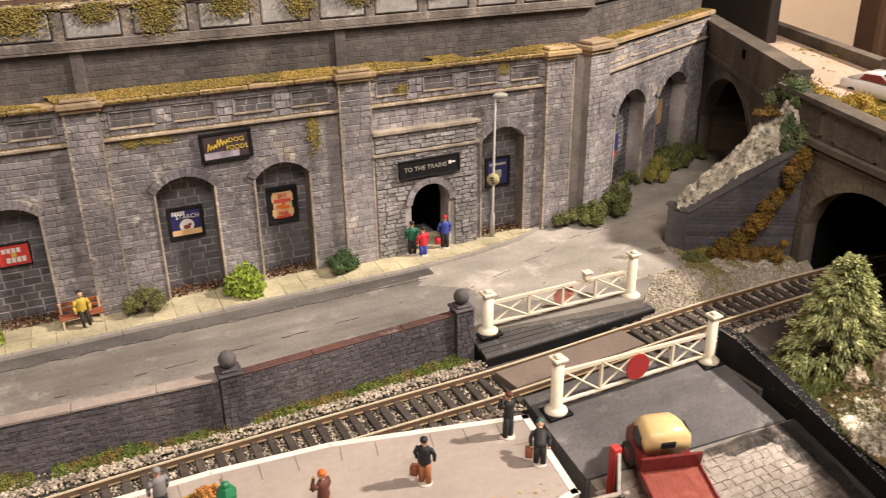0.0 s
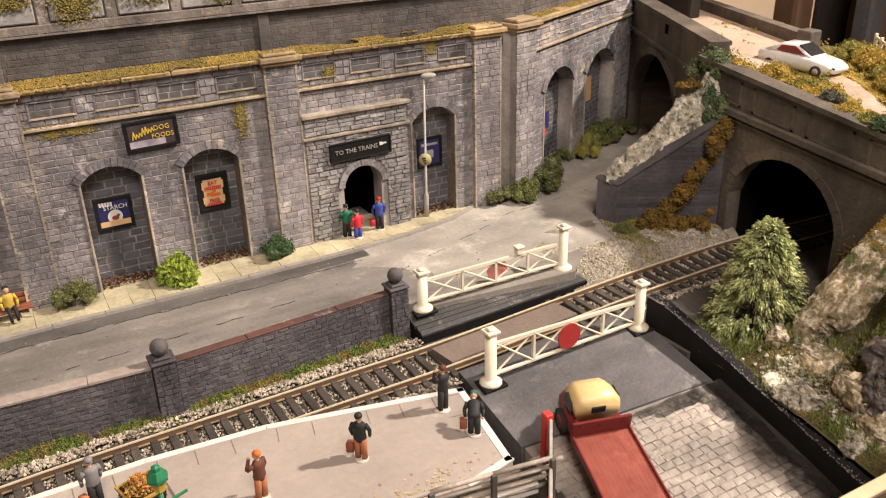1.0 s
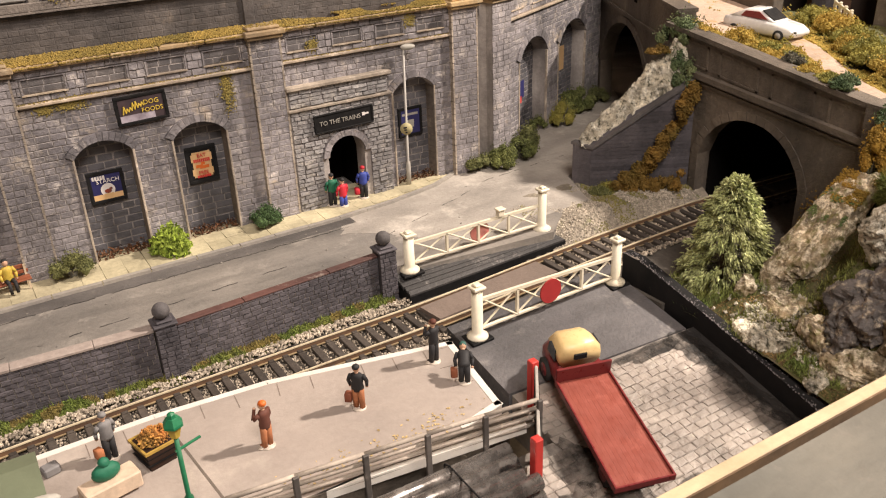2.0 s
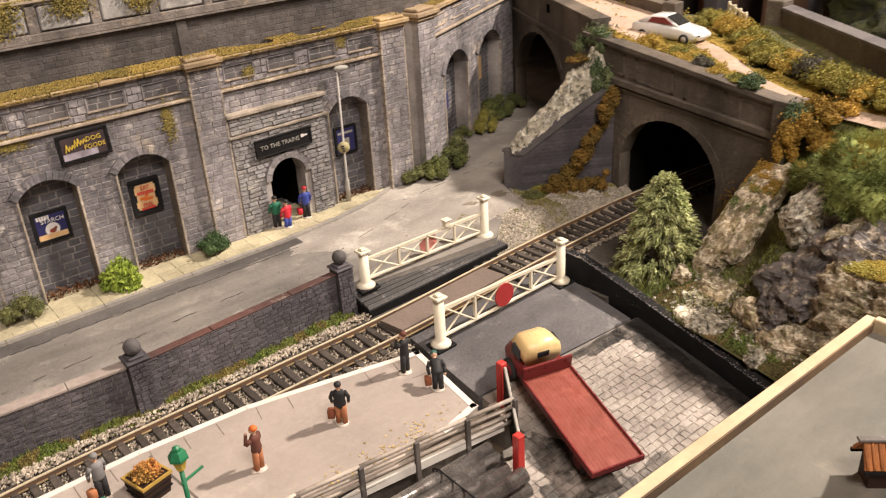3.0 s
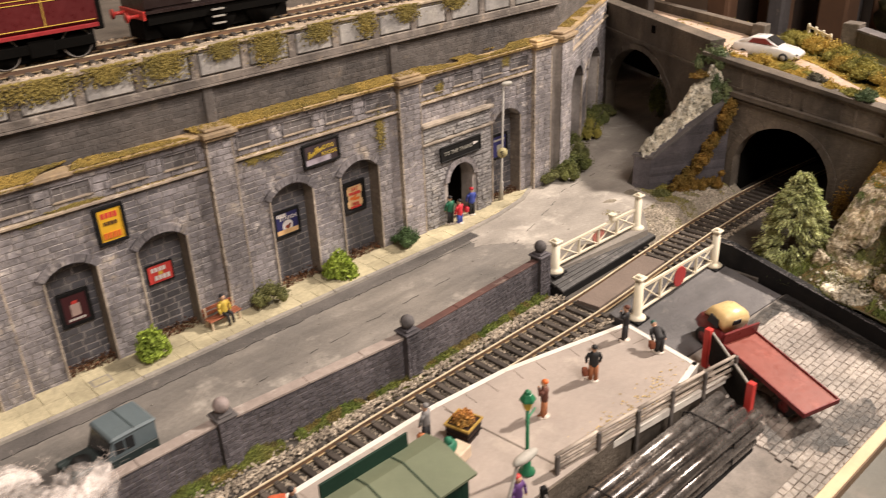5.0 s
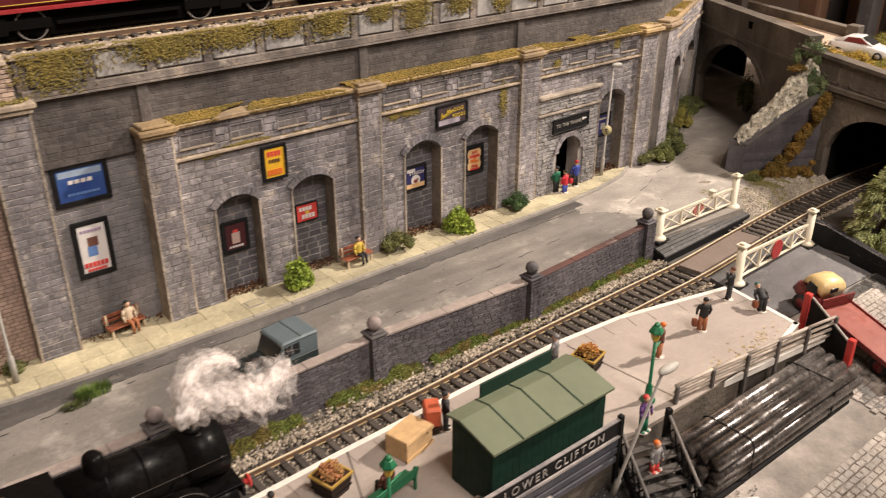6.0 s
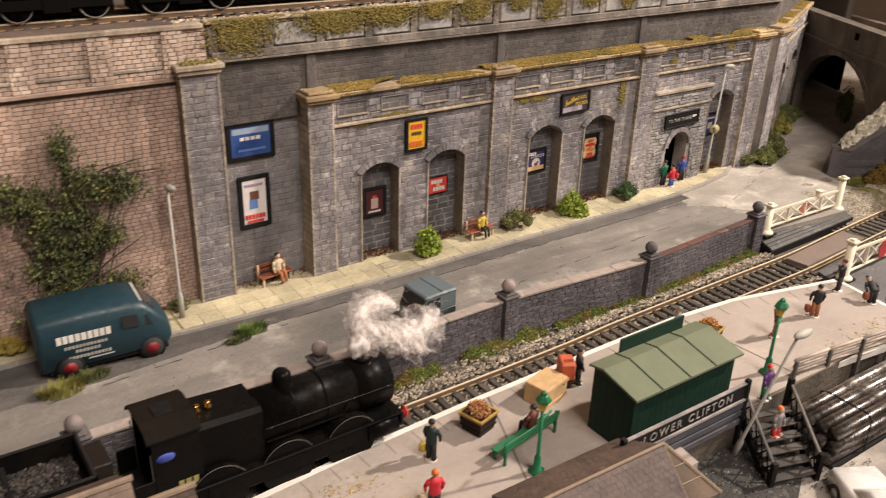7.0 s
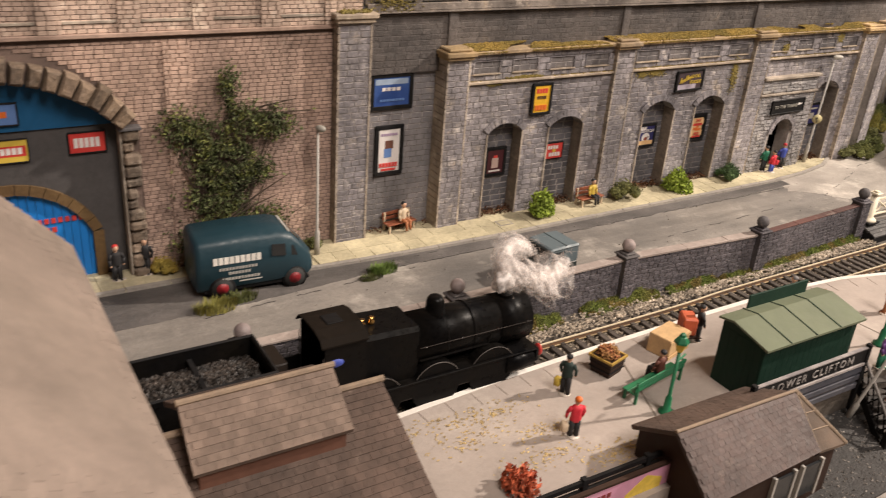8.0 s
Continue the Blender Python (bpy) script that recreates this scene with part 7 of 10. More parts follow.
part("end_pier", Build().box(38.5, 39.4, 28.2, 29.1, 5.0, 7.65, c=0.05), PORTALSTONE, bp, "square end pier")
solo("bridge_deck", Build().slab([(36.9, 40.9), (31.2, 27.9), (33.4, 26.5), (38.9, 29.4), (43.8, 41.5)], 6.2, 6.75), DIRT, "pinkish road over the bridge", "road", kind="structure")
solo("dark_curtain", Build().box(40.0, 41.0, 38.6, 70, 6.7, 45, c=0.1), mat("black_brown_cloth", (0.022, 0.016, 0.013), None, 20, 90, 0.95, 0.1), "black-brown curtain hanging behind the bridge", "curtain")
solo("dark_cloth", Build().slab([(50.2, 37.0), (70, 22.5), (70.5, 23.1), (50.7, 37.7)], 2.0, 45), mat("brown_black_drape", (0.05, 0.032, 0.024), (0.022, 0.016, 0.013), 12, 90, 0.95, 0.1, 0.15, wash=0.4, stretch=(1, 1, 0.1)), "brown-black drape hanging behind the posts", "curtain")
# backdrop: room posts, green mound
back = [(46.5, 36.0, BROWNROOM, 0.9), (50.0, 33.0, DARKSTONE, 0.7), (52.5, 34.5, BROWNROOM, 1.1), (54.0, 30.0, BROWNROOM, 1.2), (57.0, 30.5, DARKSTONE, 0.9), (57.5, 27.0, BROWNROOM, 1.3), (61.5, 26.0, DARKSTONE, 1.1)]
for x, y, m, r in back:
    solo("wall_post", Build().box(x - r, x + r, y - r, y + r, 2.0, 40.0, c=0.2), m, "dark upright post behind the layout", "post", group="posts behind the layout")
mound = Build(True)
clump_g = random.Random(77)
for cx, cy, rr, hh in ((56, 17, 9, 6.5), (62, 9, 9, 8.0), (49, 8, 6, 3.5)):
    bm = bmesh.new()
    bmesh.ops.create_icosphere(bm, subdivisions=5, radius=1.0)
    for v in bm.verts:
        k = 1 + 0.25 * noise.noise(v.co * 1.7 + Vector((cx, cy, 0))) + 0.14 * noise.noise(v.co * 5) + 0.1 * noise.noise(v.co * 11)
        v.co = Vector((v.co.x * rr * k, v.co.y * rr * k, v.co.z * hh * k))
    mound.take(bm, Matrix.Translation((cx, cy, 5.0)))
solo("green_mound", mound, mat("dark_hill_green", (0.075, 0.08, 0.018), (0.012, 0.016, 0.007), 14, 300, 0.95, 0.8, 0.25, c3=(0.012, 0.012, 0.008), spots=0.52), "dark green wooded mounds behind the parapet", "hill", kind="structure")

# bushes over the tunnel
g = random.Random(78)
HILLTOP = "bushes over the tunnel"
spots_near = [(30.9, 25.9, OCHRE), (32.0, 24.8, OCHRE), (32.5, 23.4, YELLOWGREEN), (31.4, 22.6, OCHRE), (31.0, 20.9, GREYTWIG), (30.7, 19.9, OCHRE), (30.5, 18.7, YELLOWGREEN), (30.3, 17.7, TEAL), (30.9, 26.9, YELLOWGREEN), (31.7, 24.0, OCHRE), (31.9, 21.7, YELLOWGREEN), (31.0, 21.9, OCHRE)]
for i, (x, y, m) in enumerate(spots_near):
    bush(x, y, 6.4 + 0.05 * (y - 20), 0.9 if y > 24 else 0.68, 1.15 if y > 24.5 else (0.8 if m in (GREYTWIG, TEAL) else 0.5), m, {"ochre_foliage": "ochre yellow bush beside the dirt road", "yellow_green_foliage": "yellow green bush beside the dirt road", "grey_twigs": "grey twiggy bush behind the parapet", "blue_green_foliage": "blue green bush behind the parapet"}[m.name], 100 + i, 1500, 0.075, group=HILLTOP)
for i in range(21):
    s = i / 20
    x, y = spline([(40.0, 26.9), (37.1, 22.3), (34.4, 18.9), (32.5, 15.6), (31.7, 12.6), (31.4, 9.6)], s)
    x += g.uniform(-0.15, 0.4)
    m = g.choice((YELLOWGREEN, OCHRE, YELLOWGREEN, GREYTWIG if i in (1, 3, 11, 12) else YELLOWGREEN))
    bush(x, y, 6.2, 1.15, g.uniform(1.0, 1.5), m, {"ochre_foliage": "ochre bush along the far parapet", "yellow_green_foliage": "yellow green bush along the far parapet", "grey_twigs": "grey twiggy bush along the far parapet"}[m.name], 120 + i, 1500, 0.095, group=HILLTOP)
for i, (x, y, z, r, h, m, lab) in enumerate(((30.3, 27.0, 6.3, 1.2, 2.0, TEAL, "blue green bush at the corner of the parapet"), (29.9, 26.6, 5.2, 0.75, 1.5, TEAL, "dark blue green creeper on the rock ridge"), (29.75, 25.9, 4.6, 0.75, 1.5, TEAL, "dark blue green creeper beside the parapet"), (29.5, 14.9, 5.4, 0.8, 1.1, TEAL, "blue green bush at the end of the parapet"), (29.2, 14.3, 4.6, 1.15, 1.9, AMBER, "amber brown bush below the parapet end"), (28.45, 14.9, 3.7, 0.65, 2.0, AMBER, "upright amber tuft below the parapet end"), (30.2, 13.9, 5.6, 1.2, 1.2, AMBER, "amber brown bush by the dirt road"), (29.3, 13.1, 4.3, 1.1, 1.2, AMBER, "amber bush on the bank by the dirt road"), (28.9, 27.0, 6.2, 0.6, 0.5, RUST, "orange moss clump on the rock ridge"))):
    bush(x, y, z, r * 1.2, h * 1.15, m, lab, 150 + i, 1300, 0.085, group=HILLTOP)
def fuzzy_bush(x, y, z, r, high, green, tipped, label, seed, n):
    """A mound of fine upright fibres, paler on its crown."""
    g = random.Random(seed)
    t = thing("bush", label, "bush", put(x, y, z), group=HILLTOP)
    core = bmesh.new()
    bmesh.ops.create_icosphere(core, subdivisions=4, radius=1.0)
    for v in core.verts:
        k = 0.88 + 0.3 * noise.noise(v.co * 1.8 + Vector((seed, 0, 0))) + 0.14 * noise.noise(v.co * 5)
        v.co = Vector((v.co.x * r * k, v.co.y * r * k, max(-0.3, v.co.z) * high * k))
    shape = [v.co.copy() for v in core.verts]
    part("foliage", Build(True).take(core), green, t)
    bl = (Build(), Build())
    for _ in range(n):
        p = g.choice(shape)
        p = p + Vector((g.gauss(0, 0.07), g.gauss(0, 0.07), g.gauss(0, 0.07)))
        up = Vector((p.x / r, p.y / r, p.z / high)).normalized()
        d = (up + Vector((g.gauss(0, 0.45), g.gauss(0, 0.45), g.gauss(0.1, 0.4)))).normalized() * g.uniform(0.14, 0.36)
        o = d.cross(Vector((g.uniform(-1, 1), g.uniform(-1, 1), g.uniform(-1, 1)))).normalized() * 0.018
        warm = up.z > 0.55 and noise.noise(p * 1.1 + Vector((seed, 3, 0))) > -0.05
        bl[1 if warm else 0].add([p + o, p - o, p + d], [(0, 1, 2)])
    part("fibre_pile", bl[0], green, t, kind="stuff")
    part("crown_fibre", bl[1], tipped, t, "yellow ochre fibres on the crown", kind="stuff")
    return t


GRASSGREEN = mat("grass_green_foliage", (0.15, 0.19, 0.055), (0.27, 0.29, 0.085), 50, 700, 0.9, 0.2, 0.25, island=True)
GRASSGOLD = mat("golden_foliage", (0.40, 0.29, 0.06), (0.26, 0.26, 0.07), 50, 700, 0.9, 0.2, 0.25, island=True)
fuzzy_bush(27.7, 10.9, 4.3, 2.2, 2.1, GRASSGREEN, GRASSGOLD, "large fuzzy green and golden bush on the rocks", 170, 26000)
fuzzy_bush(28.9, 8.4, 4.3, 1.9, 1.8, GRASSGREEN, GRASSGREEN, "fuzzy green bush spreading behind the rocks", 171, 15000)
fuzzy_bush(28.0, 13.0, 3.7, 1.0, 0.9, GRASSGREEN, GRASSGOLD, "low fuzzy green tuft beside the amber bush", 172, 6000)
def lobes(b, way, count, r0, r1, spread, g):
    """Lumps of foam strung along a way."""
    for k in range(count):
        p = spline([Vector(q) for q in way], (k + g.random() * 0.6) / count) + Vector((g.gauss(0, spread), g.gauss(0, spread * 0.5), g.gauss(0, spread)))
        r = g.uniform(r0, r1)
        core = bmesh.new()
        bmesh.ops.create_icosphere(core, subdivisions=2, radius=0.85)
        for v in core.verts:
            q = v.co * 2.2 + p * 3
            v.co *= 0.86 + 0.4 * noise.noise(q) + 0.3 * noise.noise(q * 2.7)
        b.take(core, Matrix.Translation(p) @ Matrix.Diagonal((r, r, r, 1)))
        for _ in range(150):
            d = Vector((g.gauss(0, 1), g.gauss(0, 1), g.gauss(0, 1))).normalized()
            b.crumb(p + d * r * g.uniform(0.75, 1.08), r * g.uniform(0.08, 0.2), g)
    return b


VINE = [(29.55, 25.15, 4.9), (29.3, 25.2, 3.9), (28.7, 25.55, 2.6), (28.1, 25.85, 1.5), (27.4, 26.2, 0.7), (26.6, 26.5, 0.3)]
vine = lobes(Build(), VINE, 40, 0.2, 0.42, 0.2, random.Random(83))
lobes(vine, [(28.9, 24.9, -0.1), (28.0, 25.6, 0.0), (27.0, 26.2, 0.1), (26.0, 26.8, 0.1)], 22, 0.15, 0.36, 0.24, random.Random(84))
solo("rust_creeper", vine, RUST, "rust coloured creeper down the edge of the wing wall", "creeper")
sh = Build()
for _ in range(1600):
    sh.crumb((29.5 + g.gauss(0, 0.16), 17.7 + g.gauss(0, 0.2), -0.4 + abs(g.gauss(0, 0.7))), g.uniform(0.03, 0.07), g)
solo("rust_creeper", sh, RUST, "rust coloured creeper beside the tunnel mouth", "creeper")
for i, (x, y, m) in enumerate(((25.9, 27.0, YELLOWGREEN), (26.9, 26.4, RUST), (25.2, 26.7, OLIVE), (28.0, 25.9, RUST))):
    bush(x, y, -0.35, 0.7, 0.7, m, "low scrub at the foot of the wing wall", 180 + i, 1100, 0.06, name="scrub", group="scrub by the wing wall")

# turf and scrub either side of the dirt road
for name, material, label, count, seed in (("ochre_turf", OCHRE, "orange and ochre turf over the tunnel", 40000, 81), ("green_turf", YELLOWGREEN, "yellow green turf over the tunnel", 7000, 82)):
    g = random.Random(seed)
    tb = Build()
    for _ in range(count):
        s = g.random()
        p = spline(way, s)
        q = spline(way, min(1, s + 0.01)) - spline(way, max(0, s - 0.01))
        o = Vector((-q.y, q.x)).normalized()
        off = g.choice((-1, 1)) * (0.5 + abs(g.gauss(0, 1.4)))
        x, y = p.x + o.x * off, p.y + o.y * off
        if x < 30.5 or noise.noise(Vector((x * 0.6, y * 0.6, seed))) < -0.15 or (y > 27 and (x - 30.6) * 0.909 - (y - 27.4) * 0.416 < 0.4):
            continue
        lump = 0.35 * max(0.0, noise.noise(Vector((x * 0.9, y * 0.9, seed + 3))))
        tb.crumb((x, y, hill_height(x, y) + 0.1 + lump * g.random() * 2), g.uniform(0.025, 0.065), g)
    solo(name, tb, material, label, "turf", kind="stuff")

# rocks
SLATE = mat("dark_slate_rock", (0.17, 0.15, 0.14), (0.065, 0.06, 0.06), 90, 420, 0.6, 0.9, 0.2, c3=(0.14, 0.14, 0.05), spots=0.68, wash=0.35, stretch=(0.6, 1, 2.0), scuff=(0.56, 0.47, 0.35), scuffs=0.57, rub_scale=240)


def tilted(name, x, y, z, size, material, label, seed, rough, fall, spin=0.0):
    """A long rock lying along a slope."""
    ob = lumpy(name, 0, 0, 0, size, material, label, "rock", seed, rough)
    ob.matrix_basis = put(x, y, z, 0, 0, spin) @ Matrix.Rotation(radians(fall), 4, "Y")
    return ob


tilted("rock_outcrop", 26.35, 15.1, 1.8, (2.9, 0.95, 0.5), ROCK, "long sloping rock slab beside the tunnel mouth", 1, 0.34, -46, -11)
tilted("rock", 25.0, 10.9, 0.9, (2.0, 1.3, 1.5), SLATE, "dark slate crag beside the grassy gully", 2, 0.5, -30, -12)
lumpy("rock", 26.2, 8.6, 1.5, (1.5, 2.6, 2.0), SLATE, "dark slate strata behind the mossy ledge", "rock", 5, 0.5, spin=20)
tilted("rock", 26.2, 11.9, 3.2, (1.2, 0.6, 1.2), ROCKWHITE, "cream and brown broken rock under the green bush", 3, 0.6, -38, -25)
tilted("rock", 26.0, 9.9, 3.6, (1.9, 0.22, 0.16), ROCK, "pinkish flat seam of rock lying on the slate", 4, 0.4, -4, -14)
for i, (x, y, z, sx, sy, sz, m, lab) in enumerate((
        (24.75, 7.5, 0.75, 1.0, 2.6, 2.0, ROCK, "flat-topped brown and grey rock ledge"),
        (29.9, 8.2, 2.6, 1.6, 1.9, 1.9, ROCK, "broad brown rock behind the ledge"),
        (23.7, 11.6, -0.1, 1.5, 0.6, 0.9, SLATE, "dark slate-coloured rock"),
        (23.0, 10.3, -1.0, 0.8, 1.3, 1.0, ROCK, "low brown rock beside the yard wall"),
        (22.6, 13.3, -0.95, 0.75, 1.5, 0.42, ROCKWHITE, "low white crumpled rock beside the yard wall"),
        (23.45, 16.0, -0.3, 0.4, 0.36, 0.55, ROCK, "small square block of grey rock"),
        (23.2, 7.6, -1.0, 1.0, 1.6, 1.4, ROCK, "brown rock beside the yard wall"),
        (23.9, 14.3, -0.55, 0.9, 0.8, 0.5, ROCK, "cream and brown broken boulder"),
        (23.0, 12.1, -0.5, 0.7, 0.6, 0.75, ROCK, "brown and cream broken rock"),
        (24.3, 12.9, -0.2, 0.5, 0.45, 0.6, ROCK, "brown broken boulder"),
        (22.2, 9.2, -1.45, 0.55, 1.3, 0.5, ROCK, "low cream and brown rock shelf"),
        (22.0, 11.4, -1.2, 0.4, 0.9, 0.4, ROCKWHITE, "white crumpled plaster rock"),
        (23.0, 14.9, -0.75, 0.6, 0.6, 0.4, ROCKWHITE, "white and grey crumpled boulder"))):
    lumpy("rock", x, y, z, (sx, sy, sz), m, lab + " on the bank", "rock", 10 + i, 0.6 if m is ROCKWHITE else 0.55, spin=20 if i == 0 else i * 11 - 8)
tops = Build()
for _ in range(9000):
    a, k = g.uniform(0, 6.28), g.random() ** 0.5
    u, v = 0.85 * k * math.cos(a), 2.35 * k * math.sin(a)
    x, y = 24.75 + u * 0.94 - v * 0.342, 7.5 + u * 0.342 + v * 0.94
    tops.crumb((x, y, 2.82 + 0.1 * noise.noise(Vector((x, y, 0))) - 0.25 * k ** 4 + g.uniform(-0.03, 0.07)), g.uniform(0.02, 0.05), g)
solo("moss_on_rocks", tops, mat("yellow_moss", (0.42, 0.27, 0.05), (0.33, 0.30, 0.07), 60, 700, 0.95, 0.2, 0.14, island=True), "yellow ochre moss on top of the rock ledge", "moss", kind="stuff")
for count, u0, u1, m_, lab in ((3200, 1.0, 2.75, AMBER, "rust brown moss on the head of the rock slab"), (2200, 0.2, 1.7, mat("pale_green_moss", (0.16, 0.20, 0.07), (0.10, 0.14, 0.05), 60, 700, 0.95, 0.2, 0.14, island=True), "green moss on the rock slab")):
    sm = Build()
    fall, spin = radians(-46), radians(-11)
    for _ in range(count):
        u, v = u0 + (u1 - u0) * g.triangular(0, 1, 0.5), g.uniform(-0.85, 0.85)
        if noise.noise(Vector((u * 1.5, v * 1.5, u0))) < -0.12:
            continue
        h = 0.46 - 0.1 * abs(v) + g.uniform(-0.04, 0.08)
        px_, pz = u * math.cos(fall) + h * math.sin(fall), -u * math.sin(fall) + h * math.cos(fall)
        sm.crumb((26.35 + px_ * math.cos(spin) - v * math.sin(spin), 15.1 + px_ * math.sin(spin) + v * math.cos(spin), 1.8 + pz), g.uniform(0.025, 0.06), g)
    solo("slab_moss", sm, m_, lab, "moss", kind="stuff")
gm, go, gb_ = Build(), Build(), Build()
for _ in range(42000):
    x, y = 21.25 + 8.75 * g.random() ** 1.25, g.uniform(6, 19.4)
    if y > 16.6 and x > 24:
        continue
    z = hill_z(x, y)
    ochre = noise.noise(Vector((x * 0.8, y * 0.8, 6))) + (0.25 if y < 12.5 and x < 24.5 else -0.05)
    (go if ochre > 0.12 else gm).crumb((x, y, z + g.uniform(-0.01, 0.05)), g.uniform(0.012, 0.034), g)
    if ochre <= 0.12 and g.random() < 0.55:
        h, a = g.uniform(0.12, 0.34), g.uniform(0, 6.3)
        d, o = Vector((math.cos(a) * h * 0.7, math.sin(a) * h * 0.7 - 0.04, h)), Vector((-math.sin(a), math.cos(a), 0)) * 0.02
        p = Vector((x, y, z))
        gb_.add([p + o, p - o, p + d], [(0, 1, 2)])
solo("bank_moss", gm, mat("bank_green", (0.085, 0.12, 0.03), (0.19, 0.19, 0.05), 40, 600, 0.95, 0.1, 0.35, island=True), "patches of green moss between the rocks", "moss", kind="stuff")
solo("bank_earth", go, mat("ochre_earth", (0.30, 0.20, 0.08), (0.15, 0.10, 0.05), 60, 600, 0.95, 0.1, 0.3, island=True), "ochre brown scatter on the lower bank", "scatter", kind="stuff")
solo("bank_grass", gb_, mat("bank_grass_green", (0.15, 0.21, 0.05), (0.26, 0.25, 0.07), 40, 600, 0.9, 0.1, 0.3, island=True), "long soft grass in the gully between the rocks", "grass", kind="stuff")

rub = Build()
for cx, cy, sx, sy, n in ((22.5, 14.0, 0.6, 1.3, 260), (23.6, 13.2, 0.7, 0.7, 120), (22.3, 11.4, 0.4, 1.6, 200), (24.0, 15.0, 0.5, 0.9, 120)):
    for _ in range(n):
        x, y = cx + g.gauss(0, sx * 0.6), cy + g.gauss(0, sy * 0.6)
        if x > 21.6:
            rub.crumb((x, y, hill_z(x, y) + g.uniform(0, 0.1)), g.uniform(0.02, 0.13), g)
solo("rubble", rub, ROCKWHITE, "white and cream plaster rubble on the bank", "rubble", kind="stuff")

# conifer-like tree
tree = thing("tree", "pale green bushy tree beside the tunnel mouth", "tree", put(24.35, 17.95, -0.95))
part("trunk", Build(True).rod((0, 0, -0.2), (0.05, 0, 1.3), 0.2, 0.14, 8).rod((0.05, 0, 1.3), (0.3, 0, 4.2), 0.14, 0.04, 8), mat("tree_bark", (0.09, 0.06, 0.035), None, 60, 400, 0.9, 0.5), tree, "brown trunk")
g = random.Random(79)
cr, limbs = Build(), Build()
for k in range(430):
    h = g.random() ** 0.85
    a = g.uniform(0, 6.28)
    reach = (1.82 * (1 - h ** 1.9) + 0.22) * g.uniform(0.72, 1.05)
    base = Vector((0.05 + 0.3 * h, 0, 0.25 + 4.15 * h))
    tipp = base + Vector((reach * math.cos(a), reach * math.sin(a), 0.25 - 0.55 * (1 - h)))
    if k % 5 == 0:
        limbs.rod(base, tipp, 0.035, 0.01, 4)
    lean_ = Vector((g.gauss(0, 0.08), g.gauss(0, 0.08), 0))
    for _ in range(44):
        s = g.triangular(0.5, 1.02, 0.9)
        p = base.lerp(tipp, s) + lean_ + Vector((g.gauss(0, 0.075), g.gauss(0, 0.075), g.gauss(0, 0.06) - 0.3 * max(0.0, s - 0.6)))
        d = (tipp - base).normalized() * 0.13 + Vector((g.gauss(0, 0.03), g.gauss(0, 0.03), g.uniform(-0.16, 0.02)))
        o = d.cross(Vector((g.uniform(-1, 1), g.uniform(-1, 1), g.uniform(-1, 1)))).normalized() * 0.03
        cr.add([p + o, p - o, p + d - o * 0.5, p + d + o * 0.5], [(0, 1, 2, 3)])
part("crown", cr, TREEGREEN, tree, "dense crown of pale green needle-like leaves")
part("branchwork", limbs, GREYTWIG, tree)

# white car on the dirt road
def wheel(parent, x, y, z, r, w, rim, label="black tyre"):
    """A wheel on an axle along y: tyre, and rim under it."""
    t = part("wheel", Build(True).rod((x, y - w / 2, z), (x, y + w / 2, z), r, n=18), TYRE, parent, label)
    part("rim", Build(True).rod((x, y - w / 2 - 0.012, z), (x, y + w / 2 + 0.012, z), r * 0.58, n=14), rim, t)
    return t


def loft(b, sections):
    """A skin over rings of points with equal numbers."""
    n = len(sections[0])
    k = len(b.v)
    for s in sections:
        b.v += [tuple(p) for p in s]
    for i in range(len(sections) - 1):
        for j in range(n):
            b.f.append((k + i * n + j, k + i * n + (j + 1) % n, k + (i + 1) * n + (j + 1) % n, k + (i + 1) * n + j))
    b.f.append(tuple(k + j for j in range(n - 1, -1, -1)))
    b.f.append(tuple(k + (len(sections) - 1) * n + j for j in range(n)))
    return b


def ring(x, half, z0, z1, r=0.15):
    """A rounded box section across y and z at x."""
    c = min(r, half * 0.9, (z1 - z0) * 0.45)
    return [(x, -half + c, z0), (x, half - c, z0), (x, half, z0 + c), (x, half, z1 - c), (x, half - c, z1), (x, -half + c, z1), (x, -half, z1 - c), (x, -half, z0 + c)]


car = thing("car", "white sports coupe parked on the dirt road", "car", put(35.8, 26.4, 6.3, 0, 0, -84) @ Matrix.Scale(0.9, 4))
CARWHITE = mat("white_car_paint", (0.78, 0.77, 0.76), (0.72, 0.71, 0.70), 30, 300, 0.25, 0.0, 0.02, coat=0.5)
part("body", loft(Build(True), [ring(-2.35, 0.7, 0.35, 0.85), ring(-2.2, 0.92, 0.2, 1.0), ring(-0.9, 0.96, 0.18, 1.05), ring(0.9, 0.96, 0.18, 0.95), ring(1.9, 0.9, 0.2, 0.8), ring(2.4, 0.68, 0.3, 0.62)]), CARWHITE, car)
part("cabin", loft(Build(True), [ring(-1.9, 0.75, 0.95, 1.05, 0.05), ring(-1.0, 0.72, 0.95, 1.5), ring(-0.1, 0.7, 0.95, 1.55), ring(0.95, 0.74, 0.9, 1.0, 0.05)]), CARWHITE, car)
part("windscreen", Build().prism([(0.1, 1.5), (0.9, 1.02), (0.88, 0.98), (0.05, 1.46)], -0.6, 0.6, Matrix.Translation((0.03, 0, 0.04))), GLASS_DARK, car, "dark windscreen")
part("side_window", Build().prism([(-1.2, 1.1), (0.6, 1.05), (0.0, 1.45), (-0.9, 1.42)], -0.76, -0.72), MAROON, car, "reddish side window")
part("side_window", Build().prism([(-1.2, 1.1), (0.6, 1.05), (0.0, 1.45), (-0.9, 1.42)], 0.72, 0.76), MAROON, car, "reddish side window")
